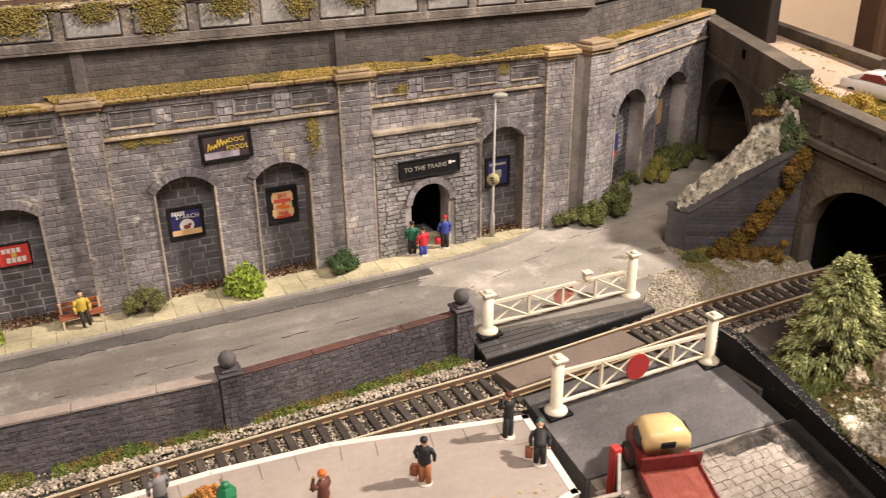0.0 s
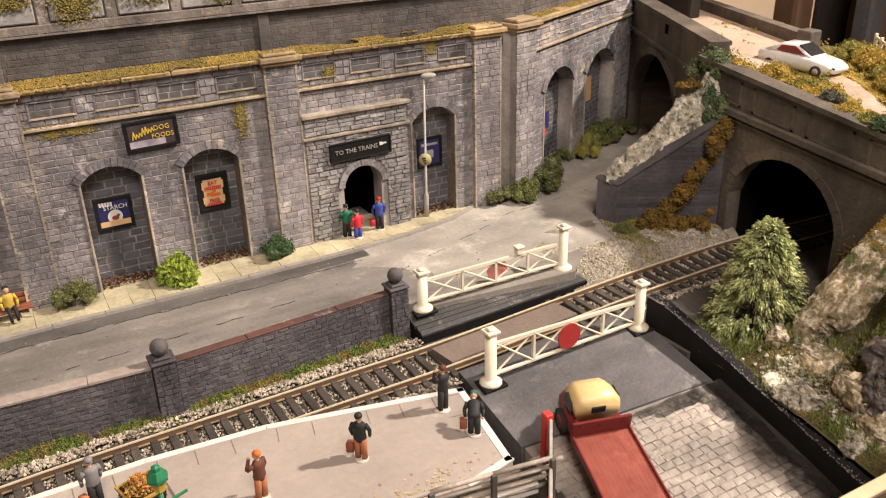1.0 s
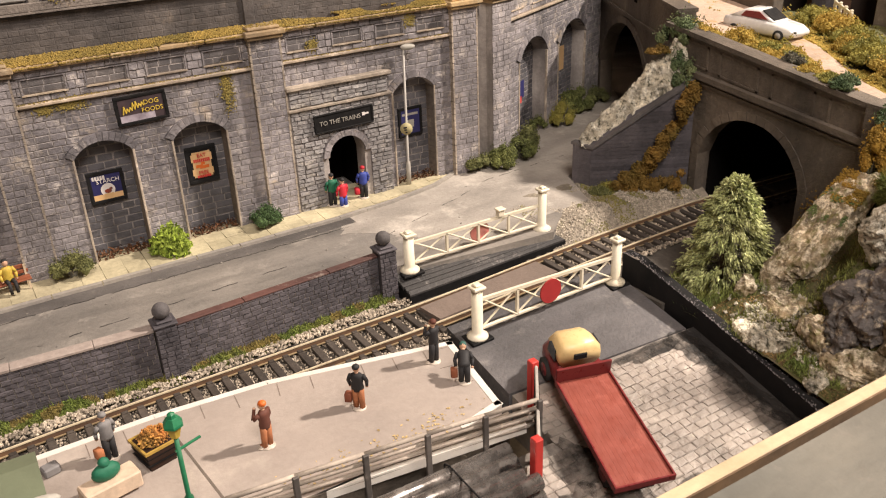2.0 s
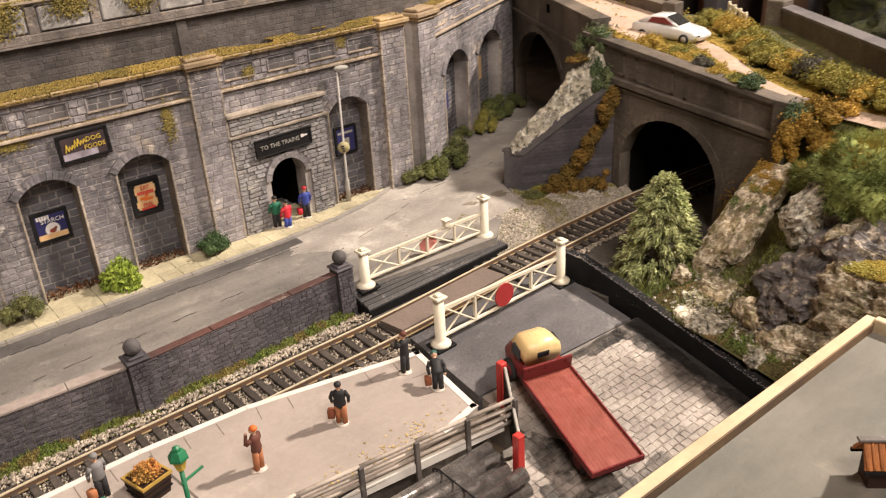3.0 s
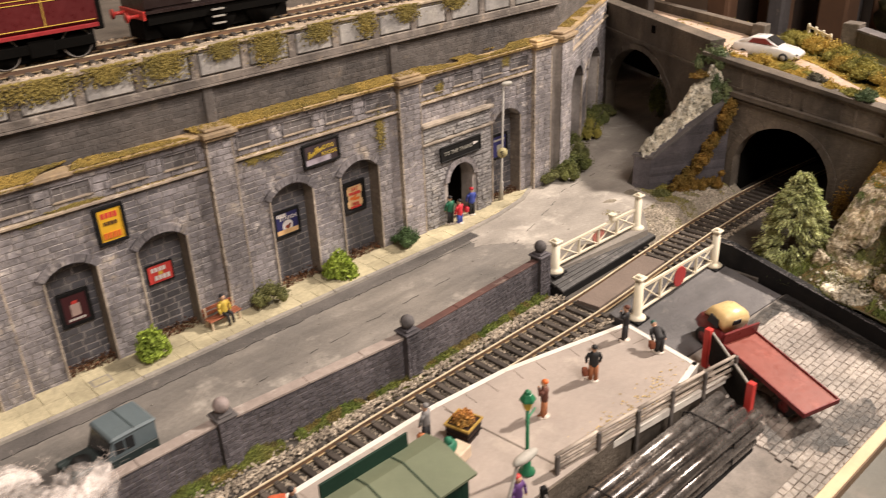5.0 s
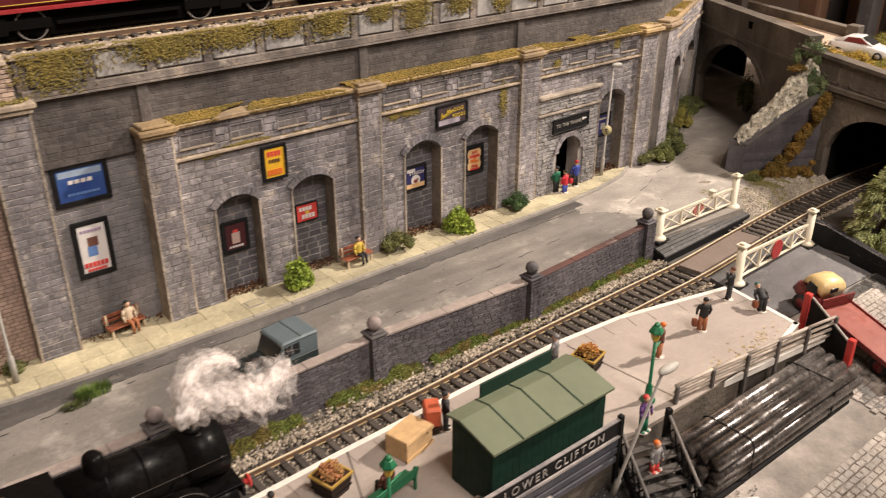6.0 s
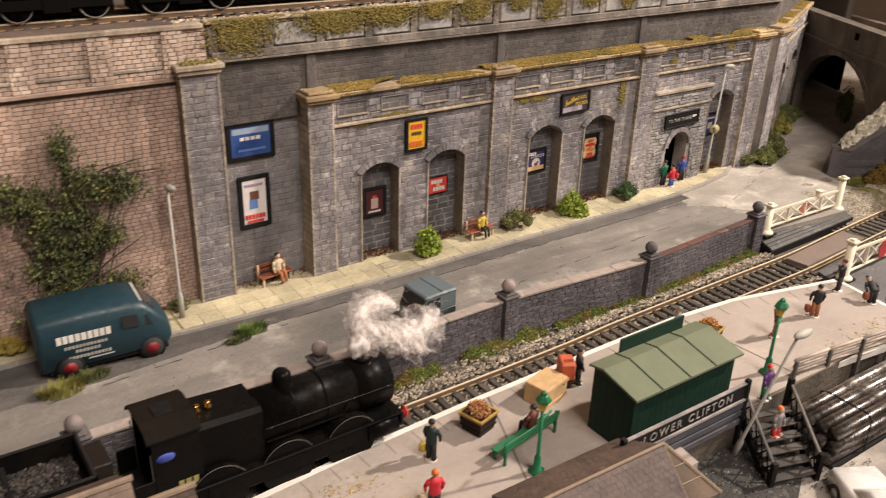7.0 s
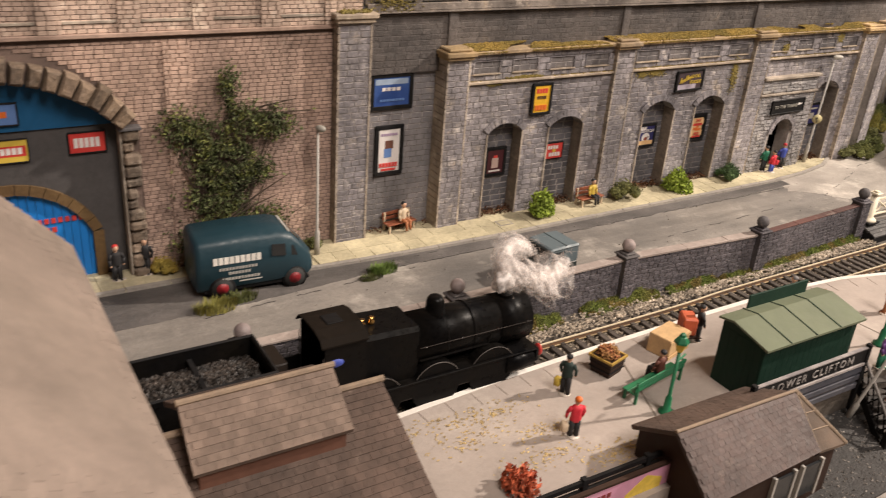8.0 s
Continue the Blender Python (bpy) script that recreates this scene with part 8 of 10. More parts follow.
for x, y in ((-1.45, -0.86), (-1.45, 0.86), (1.45, -0.86), (1.45, 0.86)):
    wheel(car, x, y, 0.32, 0.32, 0.24, LAMPGREY)
for y in (-0.55, 0.55):
    part("headlight", Build().box(2.2, 2.38, y - 0.16, y + 0.16, 0.5, 0.62, c=0.03), GLASS_DARK, car)
wf = thing("white_fence", "white two-rail fence behind the bushes", "fence", put(41.7, 26.6, 6.0, 0, 0, -131))
for u in (0, 1.1, 2.2, 3.3):
    part("fence_post", Build().box(u - 0.08, u + 0.08, -0.08, 0.08, 0, 1.45, c=0.02), CREAM, wf)
for z in (0.75, 1.25):
    part("fence_rail", Build().box(-0.2, 3.5, -0.05, 0.05, z - 0.08, z + 0.08, c=0.02), CREAM, wf)

# ---- figurines: small painted model figures, one plain mesh each ----
def figurine(x, y, z, turn, coat, legs, label, hat=None, tall=1.75, seated=False, lean=0.0, bag=None, arm=0, group="model figures"):
    me = bpy.data.meshes.new("figurine")
    b = Build(True)
    marks = []

    def add(material, fn):
        n = len(b.f)
        fn()
        marks.extend([material] * (len(b.f) - n))

    k = tall / 1.75
    hip = 0.85 * k if not seated else 0.12
    if seated:
        add(1, lambda: b.rod((-0.12, 0, 0.1), (-0.13, -0.45, 0.12), 0.1, 0.09, 8).rod((0.12, 0, 0.1), (0.13, -0.45, 0.12), 0.1, 0.09, 8).rod((-0.13, -0.45, 0.12), (-0.13, -0.5, -0.38), 0.08, 0.07, 8).rod((0.13, -0.45, 0.12), (0.13, -0.5, -0.38), 0.08, 0.07, 8))
    else:
        add(1, lambda: b.rod((-0.12, 0, 0), (-0.1, 0, hip), 0.1, 0.13, 8).rod((0.12, -0.05, 0), (0.1, 0, hip), 0.1, 0.13, 8).ball((-0.12, -0.06, 0.05), (0.09, 0.16, 0.06), 8, 6).ball((0.12, -0.1, 0.05), (0.09, 0.16, 0.06), 8, 6))
    m = Matrix.Translation((0, 0, hip)) @ Matrix.Rotation(radians(lean), 4, "X")
    add(0, lambda: b.lathe([(0.2, -0.08), (0.24, 0.05), (0.21, 0.25), (0.25, 0.48), (0.2, 0.6), (0.08, 0.65)], 10, m @ Matrix.Diagonal((1, 0.7, 1, 1))))
    for side in (-1, 1):
        elbow = (side * 0.33, -0.06, 0.3) if not arm or side < 0 else (side * 0.38, -0.12, 0.42)
        hand = (side * 0.3, -0.14, 0.02) if not arm or side < 0 else (side * 0.16, -0.22, 0.7)
        add(0, lambda: b.rod(m @ Vector((side * 0.22, 0, 0.55)), m @ Vector(elbow), 0.085, 0.07, 8).rod(m @ Vector(elbow), m @ Vector(hand), 0.07, 0.055, 8))
        add(2, lambda: b.ball(m @ Vector(hand), 0.06, 8, 6))
    add(2, lambda: b.rod(m @ Vector((0, 0, 0.6)), m @ Vector((0, -0.02, 0.72)), 0.07, 0.07, 8).ball(m @ Vector((0, -0.03, 0.83)), (0.13, 0.14, 0.16), 10, 8))
    add(3, lambda: b.ball(m @ Vector((0, 0.01, 0.9)), (0.14, 0.15, 0.11), 10, 6))
    if bag:
        add(4, lambda: b.box(0.24, 0.5, -0.2, 0.1, 0.25, 0.62, c=0.04))
    if not seated:
        add(5, lambda: b.lathe([(0.27, -0.01), (0.25, 0.04)], 9).ball((0.2, -0.12, 0.03), (0.16, 0.12, 0.05), 7, 5))
    me.from_pydata([(p[0] * CM, p[1] * CM, p[2] * CM) for p in b.v], [], b.f)
    for mt in (coat, legs, SKIN, hat or DEADLEAF, bag or BENCHWOOD, PALEGLUE):
        me.materials.append(mt)
    me.polygons.foreach_set("material_index", marks)
    me.polygons.foreach_set("use_smooth", [True] * len(me.polygons))
    ob = new("figurine", me)
    ob.matrix_basis = put(x, y, z, 0, 0, turn) @ Matrix.Scale(0.92, 4)
    return tagged(ob, label, "figurine", group)


PALEGLUE = mat("pale_glue_blob", (0.62, 0.54, 0.46), None, 60, 500, 0.4, 0.1)
DKCLOTH = mat("black_cloth_paint", (0.025, 0.024, 0.026), None, 60, 500, 0.7, 0.1)
BROWNCLOTH = mat("brown_cloth_paint", (0.13, 0.045, 0.03), None, 60, 500, 0.7, 0.1)
ORANGECLOTH = mat("orange_brown_paint", (0.42, 0.16, 0.07), None, 60, 500, 0.7, 0.1)
GREYCLOTH = mat("grey_cloth_paint", (0.24, 0.23, 0.23), None, 60, 500, 0.7, 0.1)
GREENCLOTH = mat("green_cloth_paint", (0.02, 0.16, 0.09), None, 60, 500, 0.6, 0.1)
REDCLOTH = mat("red_cloth_paint", (0.62, 0.03, 0.05), None, 60, 500, 0.6, 0.1)
BLUECLOTH = mat("blue_cloth_paint", (0.05, 0.08, 0.38), None, 60, 500, 0.6, 0.1)
PALECLOTH = mat("cream_cloth_paint", (0.62, 0.50, 0.36), None, 60, 500, 0.6, 0.1)
YELCLOTH = mat("yellow_vest_paint", (0.70, 0.50, 0.08), None, 60, 500, 0.6, 0.1)
P0 = -0.27
figurine(4.1, 17.72, P0, -150, BROWNCLOTH, ORANGECLOTH, "painted figure in brown jacket and orange trousers on the platform", ORANGE, arm=1)
figurine(7.3, 17.85, P0, 140, DKCLOTH, ORANGECLOTH, "painted figure in black coat with a brown bag on the platform", DKCLOTH, bag=BENCHWOOD)
figurine(10.7, 18.75, P0, 200, DKCLOTH, DKCLOTH, "painted model figure in a black uniform at the platform end", BROWNCLOTH, 1.85, arm=1)
figurine(10.9, 17.1, P0, 150, DKCLOTH, DKCLOTH, "painted model figure in black bending over luggage on the platform", mat("teal_cap", (0.04, 0.12, 0.10), None, 60, 400, 0.6, 0.1), 1.5, lean=62, bag=BENCHWOOD)
figurine(-0.1, 19.85, P0, 200, GREYCLOTH, DKCLOTH, "painted figure in grey coat carrying tan cases on the platform", GREYCLOTH, 1.85, bag=ORANGECLOTH)
figurine(13.35, 32.75, 0.15, 180, GREENCLOTH, DKCLOTH, "painted model figure in a green coat outside the doorway", DKCLOTH)
figurine(13.75, 32.4, 0.15, 190, REDCLOTH, BLUECLOTH, "small painted model figure in red and blue outside the doorway", DKCLOTH, 1.25)
figurine(15.05, 32.75, 0.15, 170, BLUECLOTH, DKCLOTH, "painted model figure in blue and red by the doorway", REDCLOTH, 1.75, bag=REDCLOTH)
figurine(-26.4, 33.3, 0.15, 10, DKCLOTH, DKCLOTH, "painted model figure with a red cap by the blue doors", RED, 1.6)
figurine(-25.2, 33.4, 0.15, -20, DKCLOTH, DKCLOTH, "painted model figure in dark clothes by the blue doors", DKCLOTH)
figurine(-13.6, 19.02, P0, 120, mat("dark_green_cloth", (0.02, 0.04, 0.035), None, 60, 500, 0.7, 0.1), DKCLOTH, "painted model figure in a dark green coat on the platform", DKCLOTH, 1.8, bag=YELCLOTH)
figurine(-14.9, 16.9, P0, 160, REDCLOTH, DKCLOTH, "painted model figure in a red coat on the platform", ORANGE, 1.6, bag=PALECLOTH)
figurine(-6.05, 19.7, P0, 60, DKCLOTH, DKCLOTH, "painted figure in black pushing a loaded barrow on the platform", DKCLOTH)
figurine(-0.45, 14.95, P0, 0, mat("purple_cloth_paint", (0.14, 0.06, 0.22), None, 60, 500, 0.6, 0.1), GREENCLOTH, "painted model figure with a red hat near the steps", RED, 1.6)
figurine(-1.2, 13.75, -0.95, 0, GREYCLOTH, RED, "painted model figure walking up the steps", ORANGE, 1.0)


def bench(x, y, z, turn, material, legs_mat, length, label, back=0.75):
    t = thing("bench", label, "bench", put(x, y, z, 0, 0, turn), group="benches")
    h = length / 2
    part("seat", Build().box(-h, h, -0.32, -0.06, 0.42, 0.48, c=0.015).box(-h, h, -0.02, 0.2, 0.42, 0.48, c=0.015), material, t)
    part("backrest", Build().box(-h, h, 0.22, 0.28, 0.56, 0.72, c=0.015).box(-h, h, 0.26, 0.32, back + 0.02, back + 0.2, c=0.015), material, t)
    for u in (-h + 0.12, h - 0.12):
        part("leg", Build().box(u - 0.04, u + 0.04, -0.3, -0.2, 0, 0.42).box(u - 0.04, u + 0.04, 0.2, 0.3, 0, 0.95).box(u - 0.04, u + 0.04, -0.3, 0.3, 0.36, 0.42), legs_mat, t)
    return t


bench(-12.9, 33.45, 0.15, 8, BENCHWOOD, PALECLOTH, 1.7, "red-brown slatted street bench with pale legs against the wall")
bench(-1.35, 32.55, 0.15, 4, BENCHWOOD, PALECLOTH, 1.7, "red-brown slatted street bench against the wall")
bench(-10.3, 17.85, P0, 190, GREEN, GREEN, 3.0, "bright green platform bench")
figurine(-12.75, 33.35, 0.63, 15, PALECLOTH, ORANGECLOTH, "seated painted model figure in tan on a street bench", DKCLOTH, seated=True)
figurine(-1.3, 32.45, 0.63, 10, YELCLOTH, DKCLOTH, "seated painted figure in yellow vest on a street bench", DKCLOTH, seated=True)
figurine(-9.9, 18.0, P0 + 0.5, 188, BROWNCLOTH, DKCLOTH, "seated painted figure in dark brown on the green bench", DKCLOTH, seated=True)


def street_lamp(x, y, z, high, label, arm=0.55, turn=0.0, base=0.0):
    t = thing("street_lamp", label, "street lamp", put(x, y, z, 0, 0, turn), group="street lamps")
    part("pole", Build(True).lathe([(0.13, 0), (0.12, 1.2), (0.065, 1.3), (0.05, high)], 10), LAMPGREY, t, "grey tapered pole")
    part("head", Build(True).ball((arm * 0.5, 0, high + 0.04), (arm * 0.85, 0.17, 0.15), 14, 10), DULLWHITE, t, "pale lamp head")
    return t


tall_lamp = street_lamp(17.75, 32.98, 0.12, 7.15, "tall grey street lamp beside the doorway", 0.45, -20)
tall_lamp.matrix_basis = put(17.75, 32.98, 0.12, 2.6, 0, -12)
part("sign_disc", Build(True).rod((-0.03, -0.06, 3.1), (-0.05, -0.12, 3.1), 0.31, 0.31, 20), mat("dull_cream_disc", (0.52, 0.46, 0.24), (0.42, 0.37, 0.2), 60, 400, 0.6, 0.05), tall_lamp, "round dull cream sign disc")
part("sign_mark", Build().box(-0.2, -0.02, -0.135, -0.122, 3.14, 3.22).box(-0.16, 0.1, -0.135, -0.122, 3.02, 3.09).box(-0.1, 0.0, -0.135, -0.122, 2.88, 2.96).box(0.0, 0.06, -0.135, -0.122, 3.12, 3.3), DKCLOTH, tall_lamp, "dark mark on the disc")
street_lamp(-17.75, 32.4, 0.1, 6.1, "grey street lamp with a pale head before the brick wall", 0.3, -60)
yard_lamp = street_lamp(-2.5, 14.55, -2.2, 6.6, "grey leaning lamp post beside the steps", 0.6, 0)
yard_lamp.matrix_basis = put(-2.5, 14.55, -2.2, 13, 0, 0)


def platform_lamp(x, y, turn, tall=1.0):
    t = thing("platform_lamp", "green platform lamp post with a yellow lantern", "lamp post", put(x, y, P0, 0, 0, turn) @ Matrix.Scale(tall, 4), group="platform lamps")
    part("post", Build(True).lathe([(0.32, 0), (0.32, 0.1), (0.16, 0.2), (0.14, 0.75), (0.075, 0.85), (0.07, 3.0)], 10), GREEN, t, "green post")
    part("ladder_bar", Build().rod((-0.1, 0, 2.5), (0.75, 0, 2.5), 0.045, n=8), GREEN, t)
    part("lantern", Build().lathe([(0.13, 2.98), (0.25, 3.4)], 6), YELCLOTH, t, "yellow glazed lantern")
    part("lantern_roof", Build().lathe([(0.31, 3.38), (0.3, 3.46), (0.18, 3.64), (0.14, 3.66), (0.12, 3.76), (0.05, 3.82)], 6), GREEN, t, "green lantern roof")
    return t


platform_lamp(1.25, 16.05, 20, 0.93)
platform_lamp(-10.9, 16.5, 20, 0.88)


def planter(x, y, turn, label, flowers):
    t = thing("planter", label, "planter", put(x, y, P0, 0, 0, turn) @ Matrix.Scale(0.86, 4), group="platform planters")
    bx = Build()
    bx.add([(-0.48, -0.48, 0), (0.48, -0.48, 0), (0.48, 0.48, 0), (-0.48, 0.48, 0), (-0.6, -0.6, 0.85), (0.6, -0.6, 0.85), (0.6, 0.6, 0.85), (-0.6, 0.6, 0.85)], [(0, 3, 2, 1), (0, 1, 5, 4), (1, 2, 6, 5), (2, 3, 7, 6), (3, 0, 4, 7), (4, 5, 6, 7)])
    part("box", bx, DKBROWN, t, "dark wooden tub")
    part("rim", Build().box(-0.63, 0.63, -0.63, -0.55, 0.8, 0.9).box(-0.63, 0.63, 0.55, 0.63, 0.8, 0.9).box(-0.63, -0.55, -0.55, 0.55, 0.8, 0.9).box(0.55, 0.63, -0.55, 0.55, 0.8, 0.9), mat("ochre_rim", (0.42, 0.27, 0.06), None, 60, 400, 0.6, 0.2), t, "dull ochre rim")
    for zz in (0.28, 0.55):
        part("tub_band", Build().box(-0.58, 0.58, -0.58, 0.58, zz, zz + 0.03), BLACK, t)
    g = random.Random(int(x * 10))
    part("flower_cluster", clumps(Build(), 0, 0, 0.9, 0.6, 0.6, 0.55, 900, 0.065, g, 0.3), flowers, t, "orange and yellow flowers", kind="stuff")
    return t


planter(1.05, 19.05, 15, "dark planter of orange flowers on the platform", FLOWER)
planter(-11.15, 19.55, 15, "dark planter of pink and orange flowers on the platform", mat("pink_flowers", (0.45, 0.16, 0.09), (0.30, 0.24, 0.06), 90, 700, 0.9, 0.2, 0.35, island=True))
bush(-18.3, 15.5, P0, 0.75, 0.9, mat("coral_flowers", (0.50, 0.12, 0.05), (0.42, 0.10, 0.05), 90, 700, 0.9, 0.2, 0.3, island=True), "coral red flowering plant on the platform", 300, 420, 0.13, True, name="flower_bush")
crate = thing("crate", "pale wooden crate on the platform", "crate", put(-7.75, 19.7, P0, 0, 0, 14) @ Matrix.Scale(0.92, 4))
part("crate_body", Build().box(-0.8, 0.8, -0.55, 0.55, 0, 0.95, c=0.03), CRATE, crate)
for zz in (0.1, 0.8):
    part("batten", Build().box(-0.84, 0.84, -0.59, -0.55, zz - 0.08, zz + 0.08), CRATE, crate)
load = thing("barrow", "barrow carrying a red-orange load on the platform", "barrow", put(-6.5, 19.95, P0, 0, 0, 60))
part("tray", Build().box(-0.5, 0.5, -0.35, 0.35, 0.35, 0.42).rod((-0.4, -0.3, 0.4), (-1.0, -0.3, 0.7), 0.03).rod((-0.4, 0.3, 0.4), (-1.0, 0.3, 0.7), 0.03), DKBROWN, load)
part("wheel", Build(True).rod((0.35, -0.06, 0.2), (0.35, 0.06, 0.2), 0.2, n=14), BLACK, load)
part("load", Build().box(-0.42, 0.42, -0.3, 0.3, 0.42, 1.2, c=0.06), mat("red_orange_load", (0.60, 0.13, 0.06), None, 60, 400, 0.6, 0.1), load, "red-orange box")
bogie = thing("luggage_trolley", "pale wooden luggage trolley with a green seated load on the platform", "trolley", put(-0.45, 18.15, P0, 0, 0, 12) @ Matrix.Scale(0.85, 4))
part("trolley_body", Build().box(-0.95, 0.95, -0.42, 0.42, 0.12, 0.75, c=0.05), mat("pale_balsa", (0.72, 0.56, 0.42), None, 30, 300, 0.7, 0.1), bogie)
part("green_load", Build(True).ball((0.0, 0.1, 1.0), (0.5, 0.3, 0.32), 12, 8).ball((0.0, 0.12, 1.35), (0.2, 0.2, 0.2), 10, 7), GREENCLOTH, bogie, "rounded dark green load")
solo("parcel", Build().box(-0.25, 0.25, -0.2, 0.2, 0, 0.3, c=0.05), GREYCLOTH, "small dark grey parcel on the platform", "parcel", put(-1.8, 20.2, P0, 0, 0, 15))
lf = Build()
g = random.Random(88)
for cx, cy, n in ((-17.0, 19.2, 150), (-18.3, 18.3, 120), (-15.8, 17.6, 120), (-16.2, 16.4, 120), (-14.2, 15.5, 170), (-12.9, 15.2, 120), (-19.6, 19.4, 80), (7.5, 15.6, 60), (9.3, 15.9, 40), (5.6, 15.7, 60)):
    for _ in range(n):
        lf.leaf((cx + g.gauss(0, 0.8), cy + g.gauss(0, 0.28), P0 + 0.012), g.uniform(0.03, 0.08), g, 1.0)
solo("fallen_leaves", lf, mat("straw_leaves", (0.50, 0.38, 0.18), (0.42, 0.30, 0.14), 60, 500, 0.9, 0.1, 0.2, island=True), "scattered straw coloured leaves on the platform", "leaves", kind="stuff")
pl = Build()
for a, b_ in (((1.7, 20.8), (2.3, 15.2)), ((-9.6, 21.0), (-12.3, 14.2))):
    d = (Vector(b_) - Vector(a)).normalized()
    o = Vector((-d.y, d.x)) * 0.04
    pl.slab([(a[0] + o.x, a[1] + o.y), (a[0] - o.x, a[1] - o.y), (b_[0] - o.x, b_[1] - o.y), (b_[0] + o.x, b_[1] + o.y)], P0 - 0.01, P0 + 0.008)
solo("platform_joint", pl, mat("joint_dark", (0.19, 0.155, 0.13), None, 60, 400, 0.9, 0.0), "dark joints across the platform deck", "joint", kind="structure")

# ---- hut with name board ----
hut = thing("platform_hut", "dark green boarded platform hut with a sage green roof", "hut", put(-7.6, 15.45, P0))
part("wall_shell", Build().prism([(0, 0), (2.0, 0), (2.0, 2.58), (1.45, 2.7), (0, 2.4)], 0.0, 5.4, Matrix.Rotation(radians(90), 4, "Z") @ Matrix.Diagonal((1, -1, 1, 1))), DKGREEN, hut, "dark green walls")
bd = Build()
for i in range(18):
    u = 0.02 + i * 0.3
    bd.box(u, u + 0.292, -0.015, 0.02, 0, 2.35)
for i in range(6):
    u = 0.08 + i * 0.3
    bd.box(-0.015, 0.02, u, u + 0.292, 0, 2.38)
part("boarding", bd, DKGREEN, hut, kind="stuff")
part("fascia_board", Build().box(1.3, 4.75, 2.06, 2.14, 2.3, 3.3, c=0.02), DKGREEN, hut, "dark green sign board over the eaves")
rf = Build()
prof = [(-0.22, 2.42), (1.45, 2.78), (2.15, 2.64)]
for (ya, za), (yb, zb) in zip(prof, prof[1:]):
    rf.add([(-0.15, ya, za), (5.6, ya, za), (5.6, yb, zb), (-0.15, yb, zb), (-0.15, ya, za + 0.09), (5.6, ya, za + 0.09), (5.6, yb, zb + 0.09), (-0.15, yb, zb + 0.09)], [(0, 3, 2, 1), (4, 5, 6, 7), (0, 1, 5, 4), (1, 2, 6, 5), (2, 3, 7, 6), (3, 0, 4, 7)])
part("roof", rf, SAGE, hut, "sage green felt roof")
for u in (1.15, 2.6, 4.0):
    sm = Build()
    for (ya, za), (yb, zb) in zip(prof, prof[1:]):
        sm.rod((u, ya, za + 0.1), (u, yb, zb + 0.1), 0.025, n=5)
    part("seam", sm, DKGREEN, hut, "roof seam")
nb = thing("name_board", "black station name board with white letters on a fence", "sign", put(-5.4, 14.75, -0.2))
part("board", Build().box(-3.35, 3.35, -0.05, 0.05, 0.8, 1.42, c=0.02), BLACK, nb, "black board")
part("border", Build().box(-3.4, 3.4, -0.07, 0.07, 1.42, 1.47).box(-3.4, 3.4, -0.1, 0.07, 0.68, 0.78), mat("worn_board_edge", (0.42, 0.38, 0.36), (0.12, 0.11, 0.12), 60, 300, 0.7, 0.2), nb, "pale edges")
words("LOWER CLIFTON", 0.48, mat("dull_white_letters", (0.42, 0.39, 0.37), (0.2, 0.185, 0.18), 90, 400, 0.6, 0.1), nb, put(0, -0.07, 1.1, 90, 0, 0), spacing=1.35)
for u in (-3.3, 3.3):
    part("fence_post", Build().box(u - 0.1, u + 0.1, -0.1, 0.1, -2.6, 1.58, c=0.02), BLACK, nb)
for k, zz in enumerate((0.45, 0.1, -0.3)):
    part("fence_rail", Build().box(-3.4, 3.4, -0.06, 0.06, zz - 0.13, zz + 0.13, c=0.02), mat("worn_blue_grey_board", (0.05, 0.052, 0.07), (0.12, 0.115, 0.125), 30, 300, 0.7, 0.2), nb, "worn dark fence rail")
part("boarding", Build().box(-3.4, 3.4, 0.06, 0.12, -2.8, 0.6), PORTALSTONE, nb)

# ---- platform fence ----
fence = thing("platform_fence", "grey-brown post and rail fence along the platform", "fence")
FENCEWOOD = mat("weathered_fence", (0.50, 0.43, 0.36), (0.24, 0.205, 0.175), 40, 300, 0.7, 0.2, 0.15, scuff=(0.58, 0.5, 0.42))
FENCEDARK = mat("grey_brown_post", (0.13, 0.115, 0.105), (0.07, 0.062, 0.058), 40, 300, 0.6, 0.2, 0.15, scuff=(0.3, 0.26, 0.22))
fpts = [(1.9, 15.32), (3.95, 15.1), (6.0, 14.84), (7.95, 14.62), (9.85, 14.38), (11.7, 14.1)]
for (xa, ya) in fpts:
    part("fence_post", Build().box(xa - 0.09, xa + 0.09, ya - 0.17, ya - 0.04, -2.4, 0.56, c=0.02), FENCEDARK, fence, "grey-brown fence post")
for (xa, ya), (xb, yb) in zip(fpts, fpts[1:]):
    for zz in (0.52, 0.22, -0.08, -0.38):
        part("fence_rail", Build(True).rod((xa, ya - 0.02, zz), (xb, yb - 0.02, zz), 0.075, n=8), FENCEWOOD, fence)
part("white_kerb", Build().slab([(1.0, 15.35), (11.3, 14.12), (11.35, 14.3), (1.0, 15.52)], -0.62, -0.3), WHITE, fence, "pale kerb below the rails")
lfence = thing("platform_fence", "dark post and rail fence at the back of the platform", "fence")
for i in range(6):
    u = -22 + i * 2.6
    part("fence_post", Build().box(u - 0.1, u + 0.1, 14.05, 14.25, -1.0, 0.75), BLACK, lfence)
for zz in (0.25, 0.6):
    part("fence_rail", Build().box(-22, -9.0, 14.08, 14.2, zz - 0.08, zz + 0.08), BLACK, lfence)
hoard = thing("hoarding", "pink advertising hoarding behind the platform fence", "hoarding", put(-16.2, 13.75, 0, 0, 0, 0))
